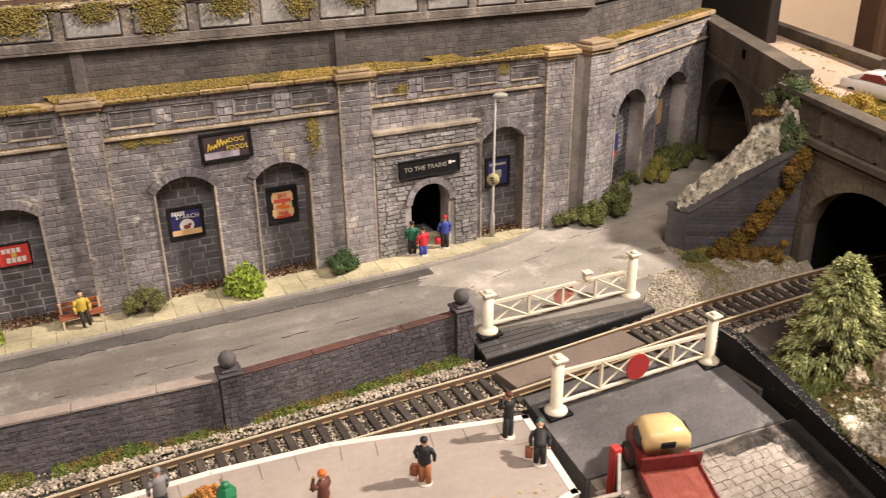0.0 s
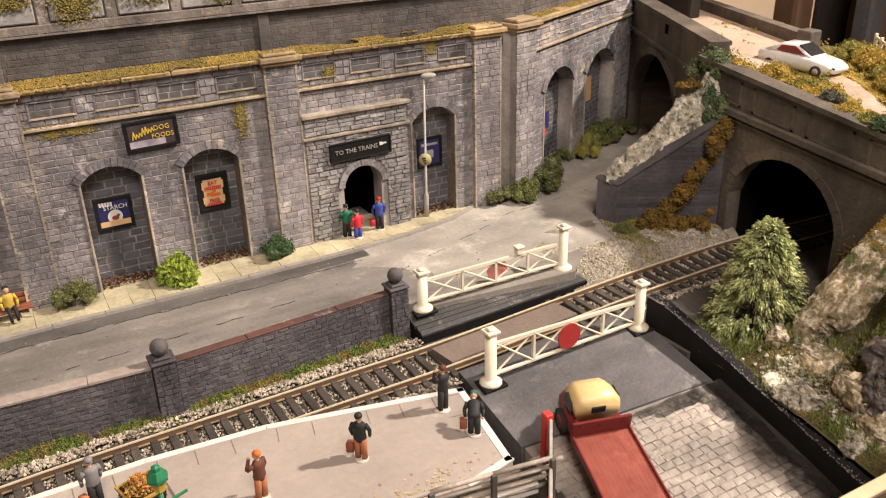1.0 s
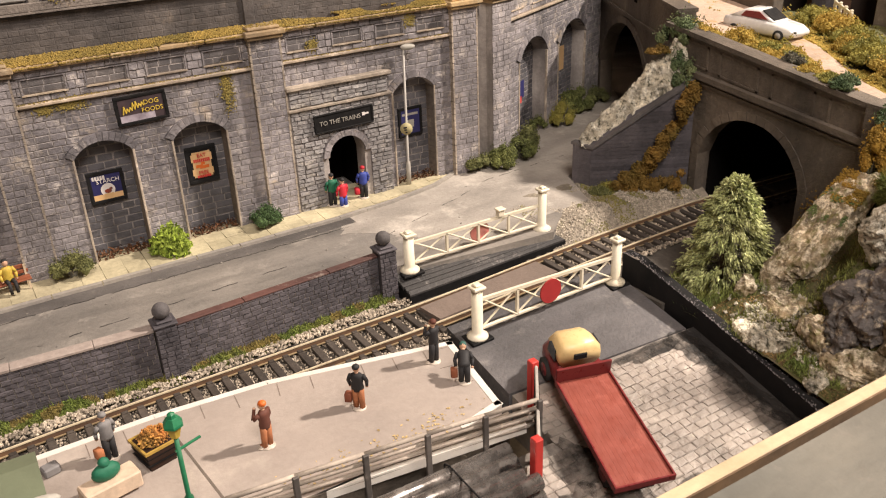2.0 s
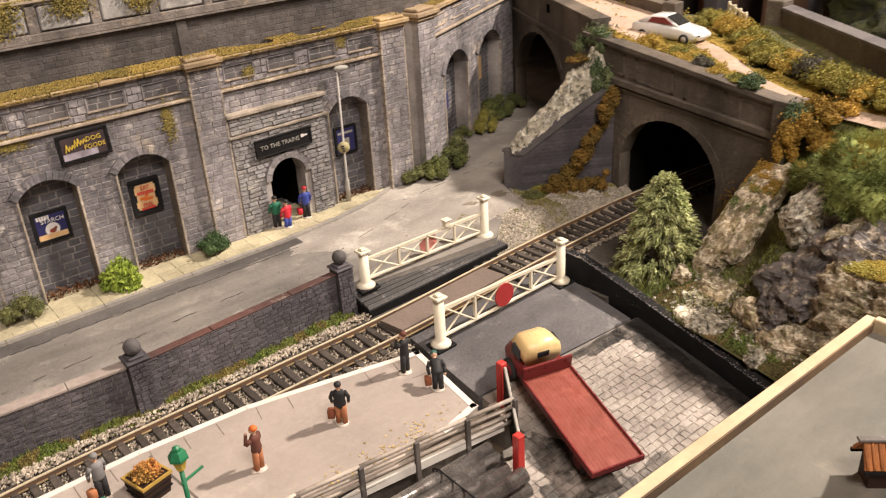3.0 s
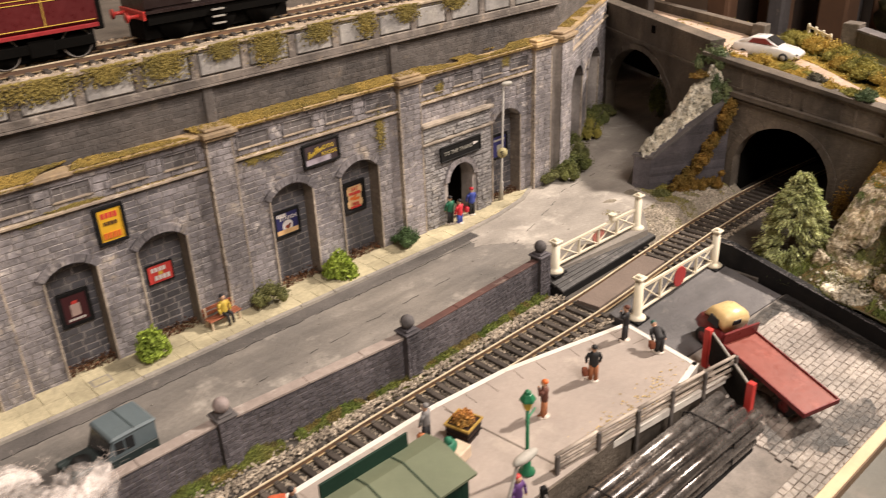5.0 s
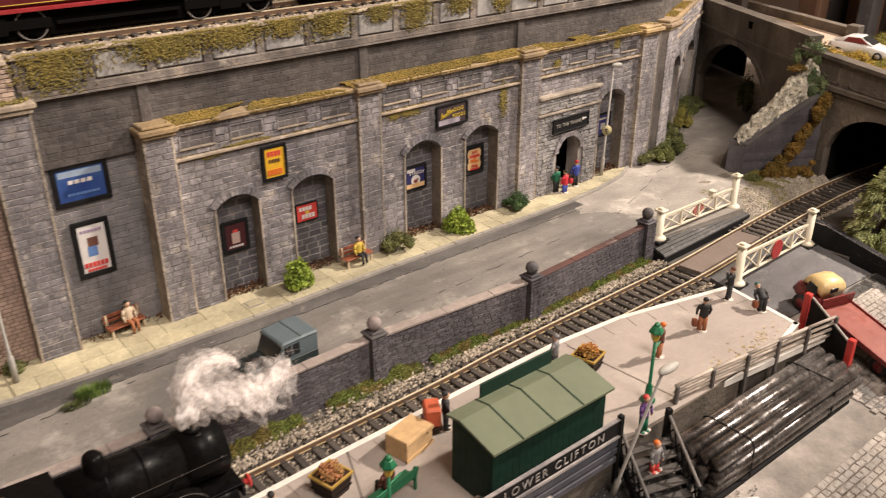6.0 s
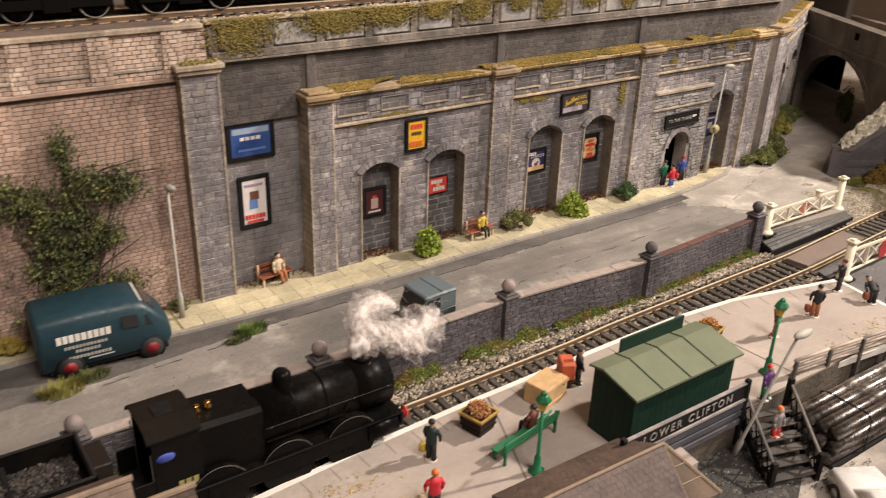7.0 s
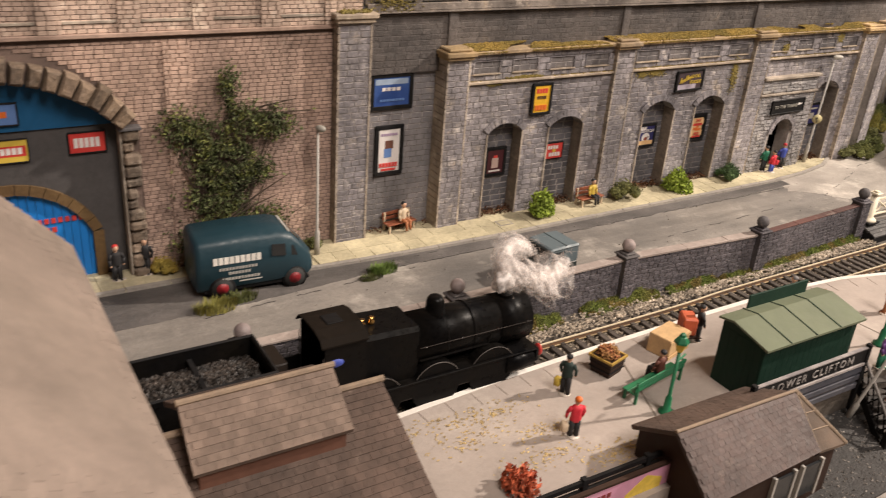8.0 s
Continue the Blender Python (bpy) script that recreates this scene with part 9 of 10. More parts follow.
part("sheet", Build().box(-2.6, 2.6, -0.06, 0.04, -1.6, 0.55), PINK, hoard)
part("frame_moulding", Build().box(-2.7, 2.7, -0.1, 0.06, 0.55, 0.64).box(2.6, 2.68, -0.1, 0.06, -1.6, 0.64).box(-2.68, -2.6, -0.1, 0.06, -1.6, 0.64), DKBROWN, hoard, "dark frame")
part("printed_mark", Build().prism([(0.3, -1.5), (2.2, -1.5), (2.3, 0.1), (1.6, 0.4), (0.8, -0.1)], -0.07, -0.05), YELCLOTH, hoard, "yellow patch")
part("printed_mark", Build().prism([(0.2, -1.6), (0.9, -1.6), (0.8, -0.9), (0.4, -0.8)], -0.08, -0.06), BLACK, hoard, "dark patch")
for z0, n, w in ((0.2, 5, 0.16), (-0.1, 4, 0.16)):
    for i in range(n):
        part("printed_mark", Build().box(-0.9 + i * 0.22, -0.9 + i * 0.22 + w, -0.07, -0.05, z0 - 0.09, z0 + 0.09), MAROON, hoard)

# ---- steps down to the yard ----
steps = thing("steps", "black iron steps with lattice sides down from the platform", "steps", put(-0.9, 14.6, P0, 0, 0, 163))
for i in range(6):
    z = -0.05 - i * 0.3
    part("tread", Build().box(-1.0, 1.0, 0.05 + i * 0.38, 0.45 + i * 0.38, z - 0.07, z, c=0.01), mat("worn_tread", (0.075, 0.066, 0.06), (0.025, 0.022, 0.02), 40, 400, 0.6, 0.2), steps, "worn tread")
WORNIRON = mat("worn_grey_iron", (0.24, 0.215, 0.195), (0.10, 0.09, 0.085), 40, 400, 0.55, 0.2, 0.1)
for s in (-1.05, 1.05):
    part("stringer", Build().prism([(0.0, 0.0), (2.35, -1.85), (2.35, -2.25), (0.0, -0.4)], s - 0.05, s + 0.05, Matrix.Rotation(radians(90), 4, "Z") @ Matrix.Diagonal((1, -1, 1, 1))), BLACK, steps)
    part("handrail", Build().rod((s, 0.0, 0.95), (s, 2.3, -0.85), 0.06, n=8), WORNIRON, steps)
    for k in range(2):
        y0 = 0.0 if k == 0 else 2.3
        z0 = 0.0 if k == 0 else -1.85
        part("newel", Build().box(s - 0.1, s + 0.1, y0 - 0.1, y0 + 0.1, z0 - 0.3, z0 + 1.15), BLACK, steps)
    for k in range(5):
        a = k * 0.44
        za = -a * 0.79
        part("lattice_bar", Build().rod((s, a, za + 0.9), (s, a + 0.44, za - 0.35 + 0.0), 0.035, n=5), BLACK, steps)
        part("lattice_bar", Build().rod((s, a, za), (s, a + 0.44, za - 0.35 + 0.9), 0.035, n=5), BLACK, steps)

# ---- load of pipes ----
pipes = thing("pipe_stack", "strapped stack of dull steel pipes", "pipe stack", put(0, 0, 0))
for row, (zz, n) in enumerate(((-1.76, 4), (-1.2, 4), (-0.66, 4))):
    for i in range(n):
        yy = 13.95 - 0.1 * (row % 2) - i * 0.54
        L0 = 0.35 + R.uniform(-0.15, 0.15)
        tube = Build(True).rod((L0, yy, zz), (10.2 + R.uniform(-0.2, 0.2), yy - 0.15, zz), 0.265, n=18)
        part("pipe", tube, PIPES, pipes)
for u in (2.4, 8.3):
    st = Build()
    ring_pts = [(14.3, -2.0), (14.2, -0.5), (13.9, -0.37), (12.2, -0.37), (11.98, -0.6), (11.95, -2.0)]
    for (ya, za), (yb, zb) in zip(ring_pts, ring_pts[1:]):
        st.rod((u, ya, za), (u, yb, zb), 0.03, n=6)
    part("strap", st, BLACK, pipes, "dark iron strap")
part("cradle", Build().box(0.4, 10.1, 12.0, 14.2, -3.2, -2.02, c=0.05), BLACK, pipes, "black cradle")

# ---- red-posted yard gate ----
yg = thing("yard_gate", "black yard gate between two red posts", "gate")
for x, y, z0, z1 in ((12.95, 16.0, -1.7, 0.45), (10.6, 12.7, -2.4, 0.45)):
    part("gate_post", Build().box(x - 0.15, x + 0.15, y - 0.15, y + 0.15, z0, z1, c=0.03), RED, yg, "bright red post")
gx = Build()
gx.add([(12.85, 15.8, -1.2), (10.75, 12.9, -1.5), (10.75, 12.9, 0.1), (12.85, 15.8, 0.3), (12.97, 15.72, -1.2), (10.87, 12.82, -1.5), (10.87, 12.82, 0.1), (12.97, 15.72, 0.3)], [(0, 1, 2, 3), (7, 6, 5, 4), (0, 4, 5, 1), (1, 5, 6, 2), (2, 6, 7, 3), (3, 7, 4, 0)])
part("gate_panel", gx, BLACK, yg, "black panel")
part("gate_edge", Build().rod((12.9, 15.76, 0.33), (10.8, 12.86, 0.13), 0.06, n=6), LAMPGREY, yg, "pale top edge")

# ---- flatbed truck ----
truck = thing("truck", "flatbed truck with cream cab roof and red bed", "truck", put(14.13, 13.5, yard_z(13.5), 0, -9.2, 74) @ Matrix.Scale(0.88, 4))
part("bed_floor", Build().box(-2.85, 2.5, -1.1, 1.1, 0.98, 1.1, c=0.02), BEDRED, truck, "worn red bed floor")
pk = Build()
for i in range(12):
    pk.box(-2.8, 2.45, -1.05 + i * 0.175, -1.05 + i * 0.175 + 0.172, 1.1, 1.106)
part("planking", pk, BEDRED, truck, kind="stuff")
part("bed_edge", Build().box(-2.9, 2.5, -1.16, -1.08, 0.92, 1.2, c=0.015).box(-2.9, 2.5, 1.08, 1.16, 0.92, 1.2, c=0.015).box(-2.92, -2.84, -1.16, 1.16, 0.92, 1.2, c=0.015), MAROON, truck, "dark red bed edges")
part("headboard", Build().box(2.44, 2.56, -1.16, 1.16, 0.95, 1.75, c=0.02), MAROON, truck, "red headboard")
part("chassis", Build().box(-2.7, 4.4, -0.5, 0.5, 0.55, 0.92), BLACK, truck)
part("cab_body", loft(Build(True), [ring(2.95, 0.93, 0.5, 1.46, 0.12), ring(3.82, 0.95, 0.45, 1.50, 0.2), ring(4.47, 0.91, 0.45, 1.46, 0.3), ring(4.88, 0.74, 0.5, 1.21, 0.3)]), MAROON, truck, "maroon cab body")
part("cab_roof", loft(Build(True), [ring(2.92, 0.86, 1.35, 2.13, 0.22), ring(3.13, 0.91, 1.4, 2.35, 0.3), ring(3.82, 0.88, 1.45, 2.35, 0.35), ring(4.28, 0.79, 1.45, 2.09, 0.35), ring(4.47, 0.70, 1.45, 1.65, 0.15)]), BUFF, truck, "cream cab roof")
part("rear_window", Build().box(2.86, 2.96, -0.28, 0.28, 1.7, 1.98, c=0.03), GLASS_DARK, truck, "small dark rear window")
part("side_window", Build().prism([(3.2, 1.52), (3.95, 1.52), (3.85, 2.03), (3.25, 2.03)], 0.82, 0.95), GLASS_DARK, truck, "dark side window")
part("side_window", Build().prism([(3.2, 1.52), (3.95, 1.52), (3.85, 2.03), (3.25, 2.03)], -0.95, -0.82), GLASS_DARK, truck, "dark side window")
for x, y in ((-1.7, -0.85), (-1.7, 0.85), (3.9, -0.9), (3.9, 0.9)):
    wheel(truck, x, y, 0.5, 0.5, 0.3, MAROON)

# ---- blue delivery van ----
van = thing("van", "dark blue delivery van with white lettering bars on the street", "van", put(-21.2, 31.4, 0.0, 0, 0, -3) @ Matrix.Scale(0.96, 4))
part("body", loft(Build(True), [ring(-2.72, 1.1, 0.4, 2.55, 0.2), ring(-2.66, 1.18, 0.32, 2.66, 0.22), ring(-2.5, 1.22, 0.28, 2.72, 0.25), ring(-0.6, 1.23, 0.28, 2.78, 0.26), ring(0.9, 1.22, 0.28, 2.74, 0.26), ring(1.45, 1.2, 0.28, 2.6, 0.3), ring(1.95, 1.17, 0.28, 2.05, 0.25), ring(2.2, 1.14, 0.28, 1.8, 0.28), ring(2.42, 1.04, 0.32, 1.55, 0.35), ring(2.52, 0.9, 0.4, 1.3, 0.3)]), NAVY, van)
part("bonnet_trim", Build().prism([(1.36, 2.62), (1.46, 2.58), (1.5, 2.6), (1.38, 2.66)], -0.9, 0.9), LAMPGREY, van, "pale windscreen edge")
part("cab_window", Build().prism([(0.55, 1.7), (1.2, 1.65), (1.15, 2.2), (0.55, 2.25)], -1.26, -1.18), GLASS_DARK, van, "dark side window")
part("cab_window", Build().prism([(1.35, 1.6), (1.75, 1.55), (1.55, 2.05), (1.35, 2.15)], -1.2, -1.1), GLASS_DARK, van, "dark quarter window")
part("windscreen", Build().prism([(1.55, 2.47), (1.95, 2.03), (1.98, 2.06), (1.58, 2.5)], -0.8, 0.8), GLASS_DARK, van, "dark windscreen")
for x, w, h in ((-1.1, 2.0, 0.38),):
    for i in range(9):
        part("lettering_bar", Build().box(-2.0 + i * 0.235, -2.0 + i * 0.235 + 0.19, -1.25, -1.215, 1.62, 1.95), WHITE, van)
for zz, x0, n, w in ((1.38, -1.75, 12, 0.1), (1.16, -1.35, 7, 0.1), (0.9, -1.65, 12, 0.1)):
    for i in range(n):
        part("lettering_bar", Build().box(x0 + i * 0.14, x0 + i * 0.14 + w, -1.245, -1.215, zz - 0.06, zz + 0.06), LAMPGREY, van)
part("lettering_bar", Build().box(-0.9, 0.1, -1.245, -1.215, 0.7, 0.75), LAMPGREY, van)
for x, y in ((-1.65, -1.13), (-1.65, 1.08), (1.6, -1.13), (1.6, 1.08)):
    wheel(van, x, y, 0.46, 0.46, 0.24, mat("dull_red_rim", (0.24, 0.015, 0.02), (0.16, 0.01, 0.015), 60, 400, 0.5, 0.05), "black tyre on a dull red rim")
part("wheel_arch", Build(True).rod((1.6, -1.2, 0.42), (1.6, -1.1, 0.42), 0.56, n=20), BLACK, van, "dark front wheel arch")
part("wheel_arch", Build(True).rod((-1.65, -1.236, 0.42), (-1.65, -1.15, 0.42), 0.6, n=20), BLACK, van, "dark rear wheel arch")
part("running_board", Build().box(-2.4, 2.3, -1.1, 1.1, 0.26, 0.38), BLACK, van)

# ---- utility vehicle ----
jeep = thing("utility_vehicle", "boxy dark utility vehicle with a blue-grey roof on the street", "vehicle", put(-9.3, 26.5, 0.0, 0, 0, 184) @ Matrix.Scale(0.88, 4))
part("body", loft(Build(), [ring(-1.7, 0.92, 0.4, 1.12, 0.05), ring(0.45, 0.92, 0.4, 1.12, 0.05), ring(0.5, 0.9, 0.42, 1.05, 0.05), ring(1.85, 0.86, 0.45, 1.0, 0.07)]), JEEPDARK, jeep)
part("bonnet", loft(Build(), [ring(0.5, 0.6, 1.0, 1.14, 0.05), ring(1.8, 0.55, 0.95, 1.06, 0.05)]), JEEPDARK, jeep, "dark bonnet")
part("cabin", loft(Build(), [ring(-1.7, 0.9, 1.1, 2.0, 0.04), ring(0.1, 0.9, 1.1, 2.0, 0.04), ring(0.45, 0.88, 1.1, 1.15, 0.02)]), JEEPGREY, jeep, "blue-grey cabin sides")
part("roof_panel", loft(Build(), [ring(-1.76, 0.9, 1.9, 2.02, 0.09), ring(-1.68, 0.93, 1.9, 2.08, 0.12), ring(-0.8, 0.95, 1.92, 2.12, 0.12), ring(0.1, 0.93, 1.9, 2.08, 0.12), ring(0.2, 0.9, 1.9, 2.02, 0.09)]), JEEPGREY, jeep, "flat blue-grey roof")
part("roof_seam", Build().box(-0.84, -0.8, -0.9, 0.9, 2.11, 2.135), JEEPDARK, jeep, "dark seam across the roof")
part("spare_wheel", Build(True).rod((1.15, 0, 1.08), (1.15, 0, 1.24), 0.38, n=20), TYRE, jeep, "black spare wheel on the bonnet")
part("windscreen", Build().prism([(0.14, 1.9), (0.42, 1.2), (0.46, 1.2), (0.18, 1.92)], -0.78, 0.78), GLASS_DARK, jeep, "dark windscreen")
for s_ in (-1, 1):
    for x0 in (-0.72, -0.28):
        part("side_window", Build().box(x0, x0 + 0.36, min(s_ * 0.88, s_ * 0.92), max(s_ * 0.88, s_ * 0.92), 1.3, 1.85), GLASS_DARK, jeep, "dark side window")
    part("wing", Build().box(0.75, 1.85, s_ * 0.78 - 0.15, s_ * 0.78 + 0.15, 0.8, 1.02, c=0.05), JEEPDARK, jeep)
for x, y in ((-1.1, -0.82), (-1.1, 0.82), (1.15, -0.82), (1.15, 0.82)):
    wheel(jeep, x, y, 0.42, 0.42, 0.24, JEEPDARK)

# ---- steam locomotive and tender on the lower line ----
loco = thing("steam_locomotive", "black steam locomotive standing at the platform", "locomotive", put(-18.1, 21.75, -0.6, 0, 0, 0.4) @ Matrix.Diagonal((0.95, 1, 1.08, 1)))
part("boiler", Build(True).rod((-0.9, 0, 2.3), (3.0, 0, 2.26), 0.92, 0.88, 28), LOCOBLACK, loco, "round black boiler")
part("smokebox", Build(True).rod((2.9, 0, 2.25), (4.35, 0, 2.23), 0.91, 0.91, 28).ball((4.35, 0, 2.23), (0.16, 0.76, 0.76), 20, 10), LOCOBLACK, loco, "smokebox with a round door")
for u in (0.4, 1.6):
    part("boiler_band", Build(True).rod((u, 0, 2.285), (u + 0.06, 0, 2.285), 0.918, 0.915, 28), LOCOBLACK, loco)
part("firebox", loft(Build(), [ring(-3.05, 0.9, 0.9, 3.3, 0.14), ring(-0.85, 0.88, 0.9, 3.2, 0.14)]), LOCOBLACK, loco, "flat-topped firebox")
part("dome", Build(True).lathe([(0.5, 3.02), (0.36, 3.2), (0.34, 3.5), (0.31, 3.6), (0.24, 3.68), (0.12, 3.72), (0.02, 3.73)], 24, Matrix.Translation((0.3, 0, 0))), LOCOBLACK, loco, "rounded dome")
part("chimney", Build(True).lathe([(0.46, 2.9), (0.33, 3.02), (0.3, 3.16), (0.36, 3.22), (0.33, 3.27)], 18, Matrix.Translation((3.5, 0, 0))), LOCOBLACK, loco, "short chimney")
part("cab_side", Build().box(-4.6, -3.05, -1.02, -0.95, 0.9, 3.36).box(-4.6, -3.05, 0.95, 1.02, 0.9, 3.36).box(-3.13, -3.05, -0.95, 0.95, 0.9, 3.5), LOCOBLACK, loco)
cr_ = Build()
arc = [(-1.08, 3.35), (-0.9, 3.55), (-0.45, 3.66), (0.45, 3.66), (0.9, 3.55), (1.08, 3.35)]
for (ya, za), (yb, zb) in zip(arc, arc[1:]):
    cr_.add([(-4.75, ya, za), (-3.0, ya, za), (-3.0, yb, zb), (-4.75, yb, zb), (-4.75, ya, za + 0.06), (-3.0, ya, za + 0.06), (-3.0, yb, zb + 0.06), (-4.75, yb, zb + 0.06)], [(0, 3, 2, 1), (4, 5, 6, 7), (0, 1, 5, 4), (1, 2, 6, 5), (2, 3, 7, 6), (3, 0, 4, 7)])
part("cab_roof", cr_, mat("cab_roof_brown_black", (0.016, 0.012, 0.0095), (0.011, 0.009, 0.007), 30, 400, 0.75, 0.15, spec=0.05), loco, "brown-black cab roof")
part("roof_vent", Build().box(-4.2, -3.6, -0.3, 0.3, 3.71, 3.75, c=0.01), BLACK, loco)
for u, w in ((-2.8, -0.1), (-2.4, -0.06)):
    part("safety_valve", Build(True).lathe([(0.12, 3.28), (0.13, 3.36), (0.07, 3.41), (0.11, 3.5)], 12, Matrix.Translation((u, w, 0))), BRASS, loco, "brass safety valve")
part("running_plate", Build().box(-4.6, 4.55, -1.2, 1.2, 1.28, 1.36, c=0.02).box(-3.0, 3.0, -1.16, -1.12, 0.75, 1.28), LOCOBLACK, loco, "running plate")
part("chassis", Build().box(-4.5, 4.5, -0.55, 0.55, 0.35, 1.28), BLACK, loco)
part("buffer_beam", Build().box(4.5, 4.6, -1.15, 1.15, 0.8, 1.3), BLACK, loco)
for s_ in (-0.75, 0.75):
    part("buffer", Build(True).rod((4.6, s_, 0.98), (4.88, s_, 0.98), 0.1, n=10).rod((4.88, s_, 0.98), (4.94, s_, 0.98), 0.23, n=14), RED, loco, "red buffer")
for u in (-2.6, -0.1, 2.4):
    for s_ in (-0.88, 0.88):
        part("driving_wheel", Build().rod((u, s_ - 0.1, 0.72), (u, s_ + 0.1, 0.72), 0.72, n=26), BLACK, loco)
        w = part("splasher", Build().rod((u, s_ - 0.22, 0.9), (u, s_ + 0.22, 0.9), 0.98, n=26), LOCOBLACK, loco)
        w.matrix_basis = put(u, s_, 0.9) @ Matrix.Diagonal((1 / 0.95, 1, 1 / 1.08, 1)) @ put(-u, -s_, -0.9)
        # Paler arc along the splasher rim stands in for its highlight.
        arc_ = [(u + 0.98 * math.cos(a), s_ - 0.22, 0.9 + 0.98 * math.sin(a)) for a in (math.pi * (0.12 + 0.76 * k / 14) for k in range(15))]
        se = Build()
        for p, q in zip(arc_, arc_[1:]):
            se.rod(p, q, 0.014, n=5)
        part("splasher_edge", se, FENCEDARK, w, "thin edge of the splasher, its highlight put in a paler colour")
part("coupling_rod", Build().box(-2.6, 2.4, -1.06, -1.0, 0.65, 0.76), STEEL, loco, "steel coupling rod")
for s_ in (-1.0, 1.0):
    part("cylinder", Build(True).rod((3.1, s_, 0.95), (4.3, s_, 0.95), 0.34, n=14), LOCOBLACK, loco)
part("handrail", Build().rod((-0.8, -0.955, 2.45), (4.2, -0.935, 2.4), 0.015, n=5), STEEL, loco, "thin handrail")
for u in (-0.6, 1.0, 2.6, 4.0):
    part("rail_knob", Build(True).ball((u, -0.945, 2.43), (0.035, 0.05, 0.035), 8, 6), STEEL, loco, "small steel handrail knob")
part("feed_pipe", Build().rod((-0.8, -0.93, 1.95), (2.2, -0.92, 1.92), 0.04, n=6).rod((2.2, -0.92, 1.92), (2.45, -0.8, 2.5), 0.04, n=6), LOCOBLACK, loco, "black feed pipe along the boiler")
part("backhead", Build().box(-3.2, -3.14, -0.9, 0.9, 1.3, 3.2).box(-3.4, -3.2, -0.4, 0.4, 1.3, 2.6, c=0.05), WORNIRON, loco, "dark boiler backhead in the cab")
part("fall_plate", Build().box(-5.3, -4.55, -1.0, 1.0, 1.2, 1.27), BLACK, loco, "black plate between cab and tender")
for s_ in (-1.0, 1.0):
    part("cab_door", Build().box(-5.25, -4.62, s_ - 0.03, s_ + 0.03, 1.0, 2.1, c=0.01), LOCOBLACK, loco)
    part("grab_rail", Build().rod((-4.66, s_, 1.4), (-4.66, s_, 3.0), 0.022, n=6), STEEL, loco, "thin steel grab rail")
part("blue_cloth", Build(True).ball((-4.2, -0.98, 2.75), (0.34, 0.12, 0.16), 10, 8), BLUECLOTH, loco, "blue painted shape in the cab")
for i in range(3):
    part("number_bar", Build().box(-3.9 + i * 0.24, -3.9 + i * 0.24 + 0.17, -1.035, -1.015, 1.55, 1.8), mat("dull_yellow_bar", (0.30, 0.27, 0.10), None, 60, 400, 0.6, 0.0), loco)
tender = thing("tender", "black locomotive tender full of coal", "tender", put(-26.6, 21.68, -0.6, 0, 0, 0.2))
part("tank_side", Build().box(-3.2, 2.55, -1.2, -1.12, 0.95, 3.3).box(-3.2, 2.55, 1.12, 1.2, 0.95, 3.3).box(-3.25, -3.15, -1.2, 1.2, 0.95, 3.3).box(2.4, 2.55, -1.2, 1.2, 0.95, 3.3).box(2.55, 3.95, -1.2, 1.2, 0.95, 1.25).box(2.55, 3.2, -1.15, 1.15, 1.25, 1.9), LOCOBLACK, tender)
part("tank_floor", Build().box(-3.2, 2.5, -1.15, 1.15, 0.95, 2.6), LOCOBLACK, tender)
part("tank_edge", Build().rod((-3.2, -1.16, 3.33), (2.5, -1.16, 3.33), 0.05, n=6).rod((-3.2, 1.16, 3.33), (2.5, 1.16, 3.33), 0.05, n=6).rod((2.48, -1.16, 3.33), (2.48, 1.16, 3.33), 0.05, n=6), BLACK, tender)
part("front_locker", Build().box(2.56, 3.15, -0.3, 1.0, 1.25, 2.95, c=0.04), mat("brown_black_locker", (0.03, 0.022, 0.017), None, 40, 400, 0.6, 0.1), tender)
part("divider", Build().box(0.3, 0.45, -1.12, 1.12, 2.5, 3.0), BLACK, tender, "black coal divider")
g = random.Random(91)
co = Build()
for _ in range(2600):
    x, y = g.uniform(-1.25, 2.2), g.uniform(-1.05, 1.05)
    co.crumb((x, y, 2.62 + 0.3 * (1 - abs(y)) + g.uniform(0, 0.1)), g.uniform(0.045, 0.1), g)
part("coal", co, COAL, tender, "heap of dusty grey-black coal", kind="stuff")
for u in (-2.2, 0.0, 2.2):
    for s_ in (-0.88, 0.88):
        part("wheel", Build().rod((u, s_ - 0.1, 0.65), (u, s_ + 0.1, 0.65), 0.65, n=22), BLACK, tender)
part("frame_plate", Build().box(-3.25, 3.9, -1.1, 1.1, 0.5, 0.95), BLACK, tender)

# drifting cotton wool smoke over the chimney
g = random.Random(92)
smoke = thing("cotton_smoke", "drifting wisp of white cotton wool on the locomotive chimney", "smoke effect")
DRIFT = [(-14.85, 21.85, 3.35), (-14.3, 22.2, 3.5), (-13.4, 22.6, 2.9), (-12.4, 22.9, 2.35), (-11.5, 23.3, 2.0), (-10.7, 23.6, 2.0), (-10.1, 23.8, 2.35)]
PLUME = [(-14.9, 21.8, 3.0), (-14.8, 22.1, 3.7), (-14.0, 22.9, 4.05), (-12.9, 23.5, 3.75), (-12.2, 23.7, 3.3)]


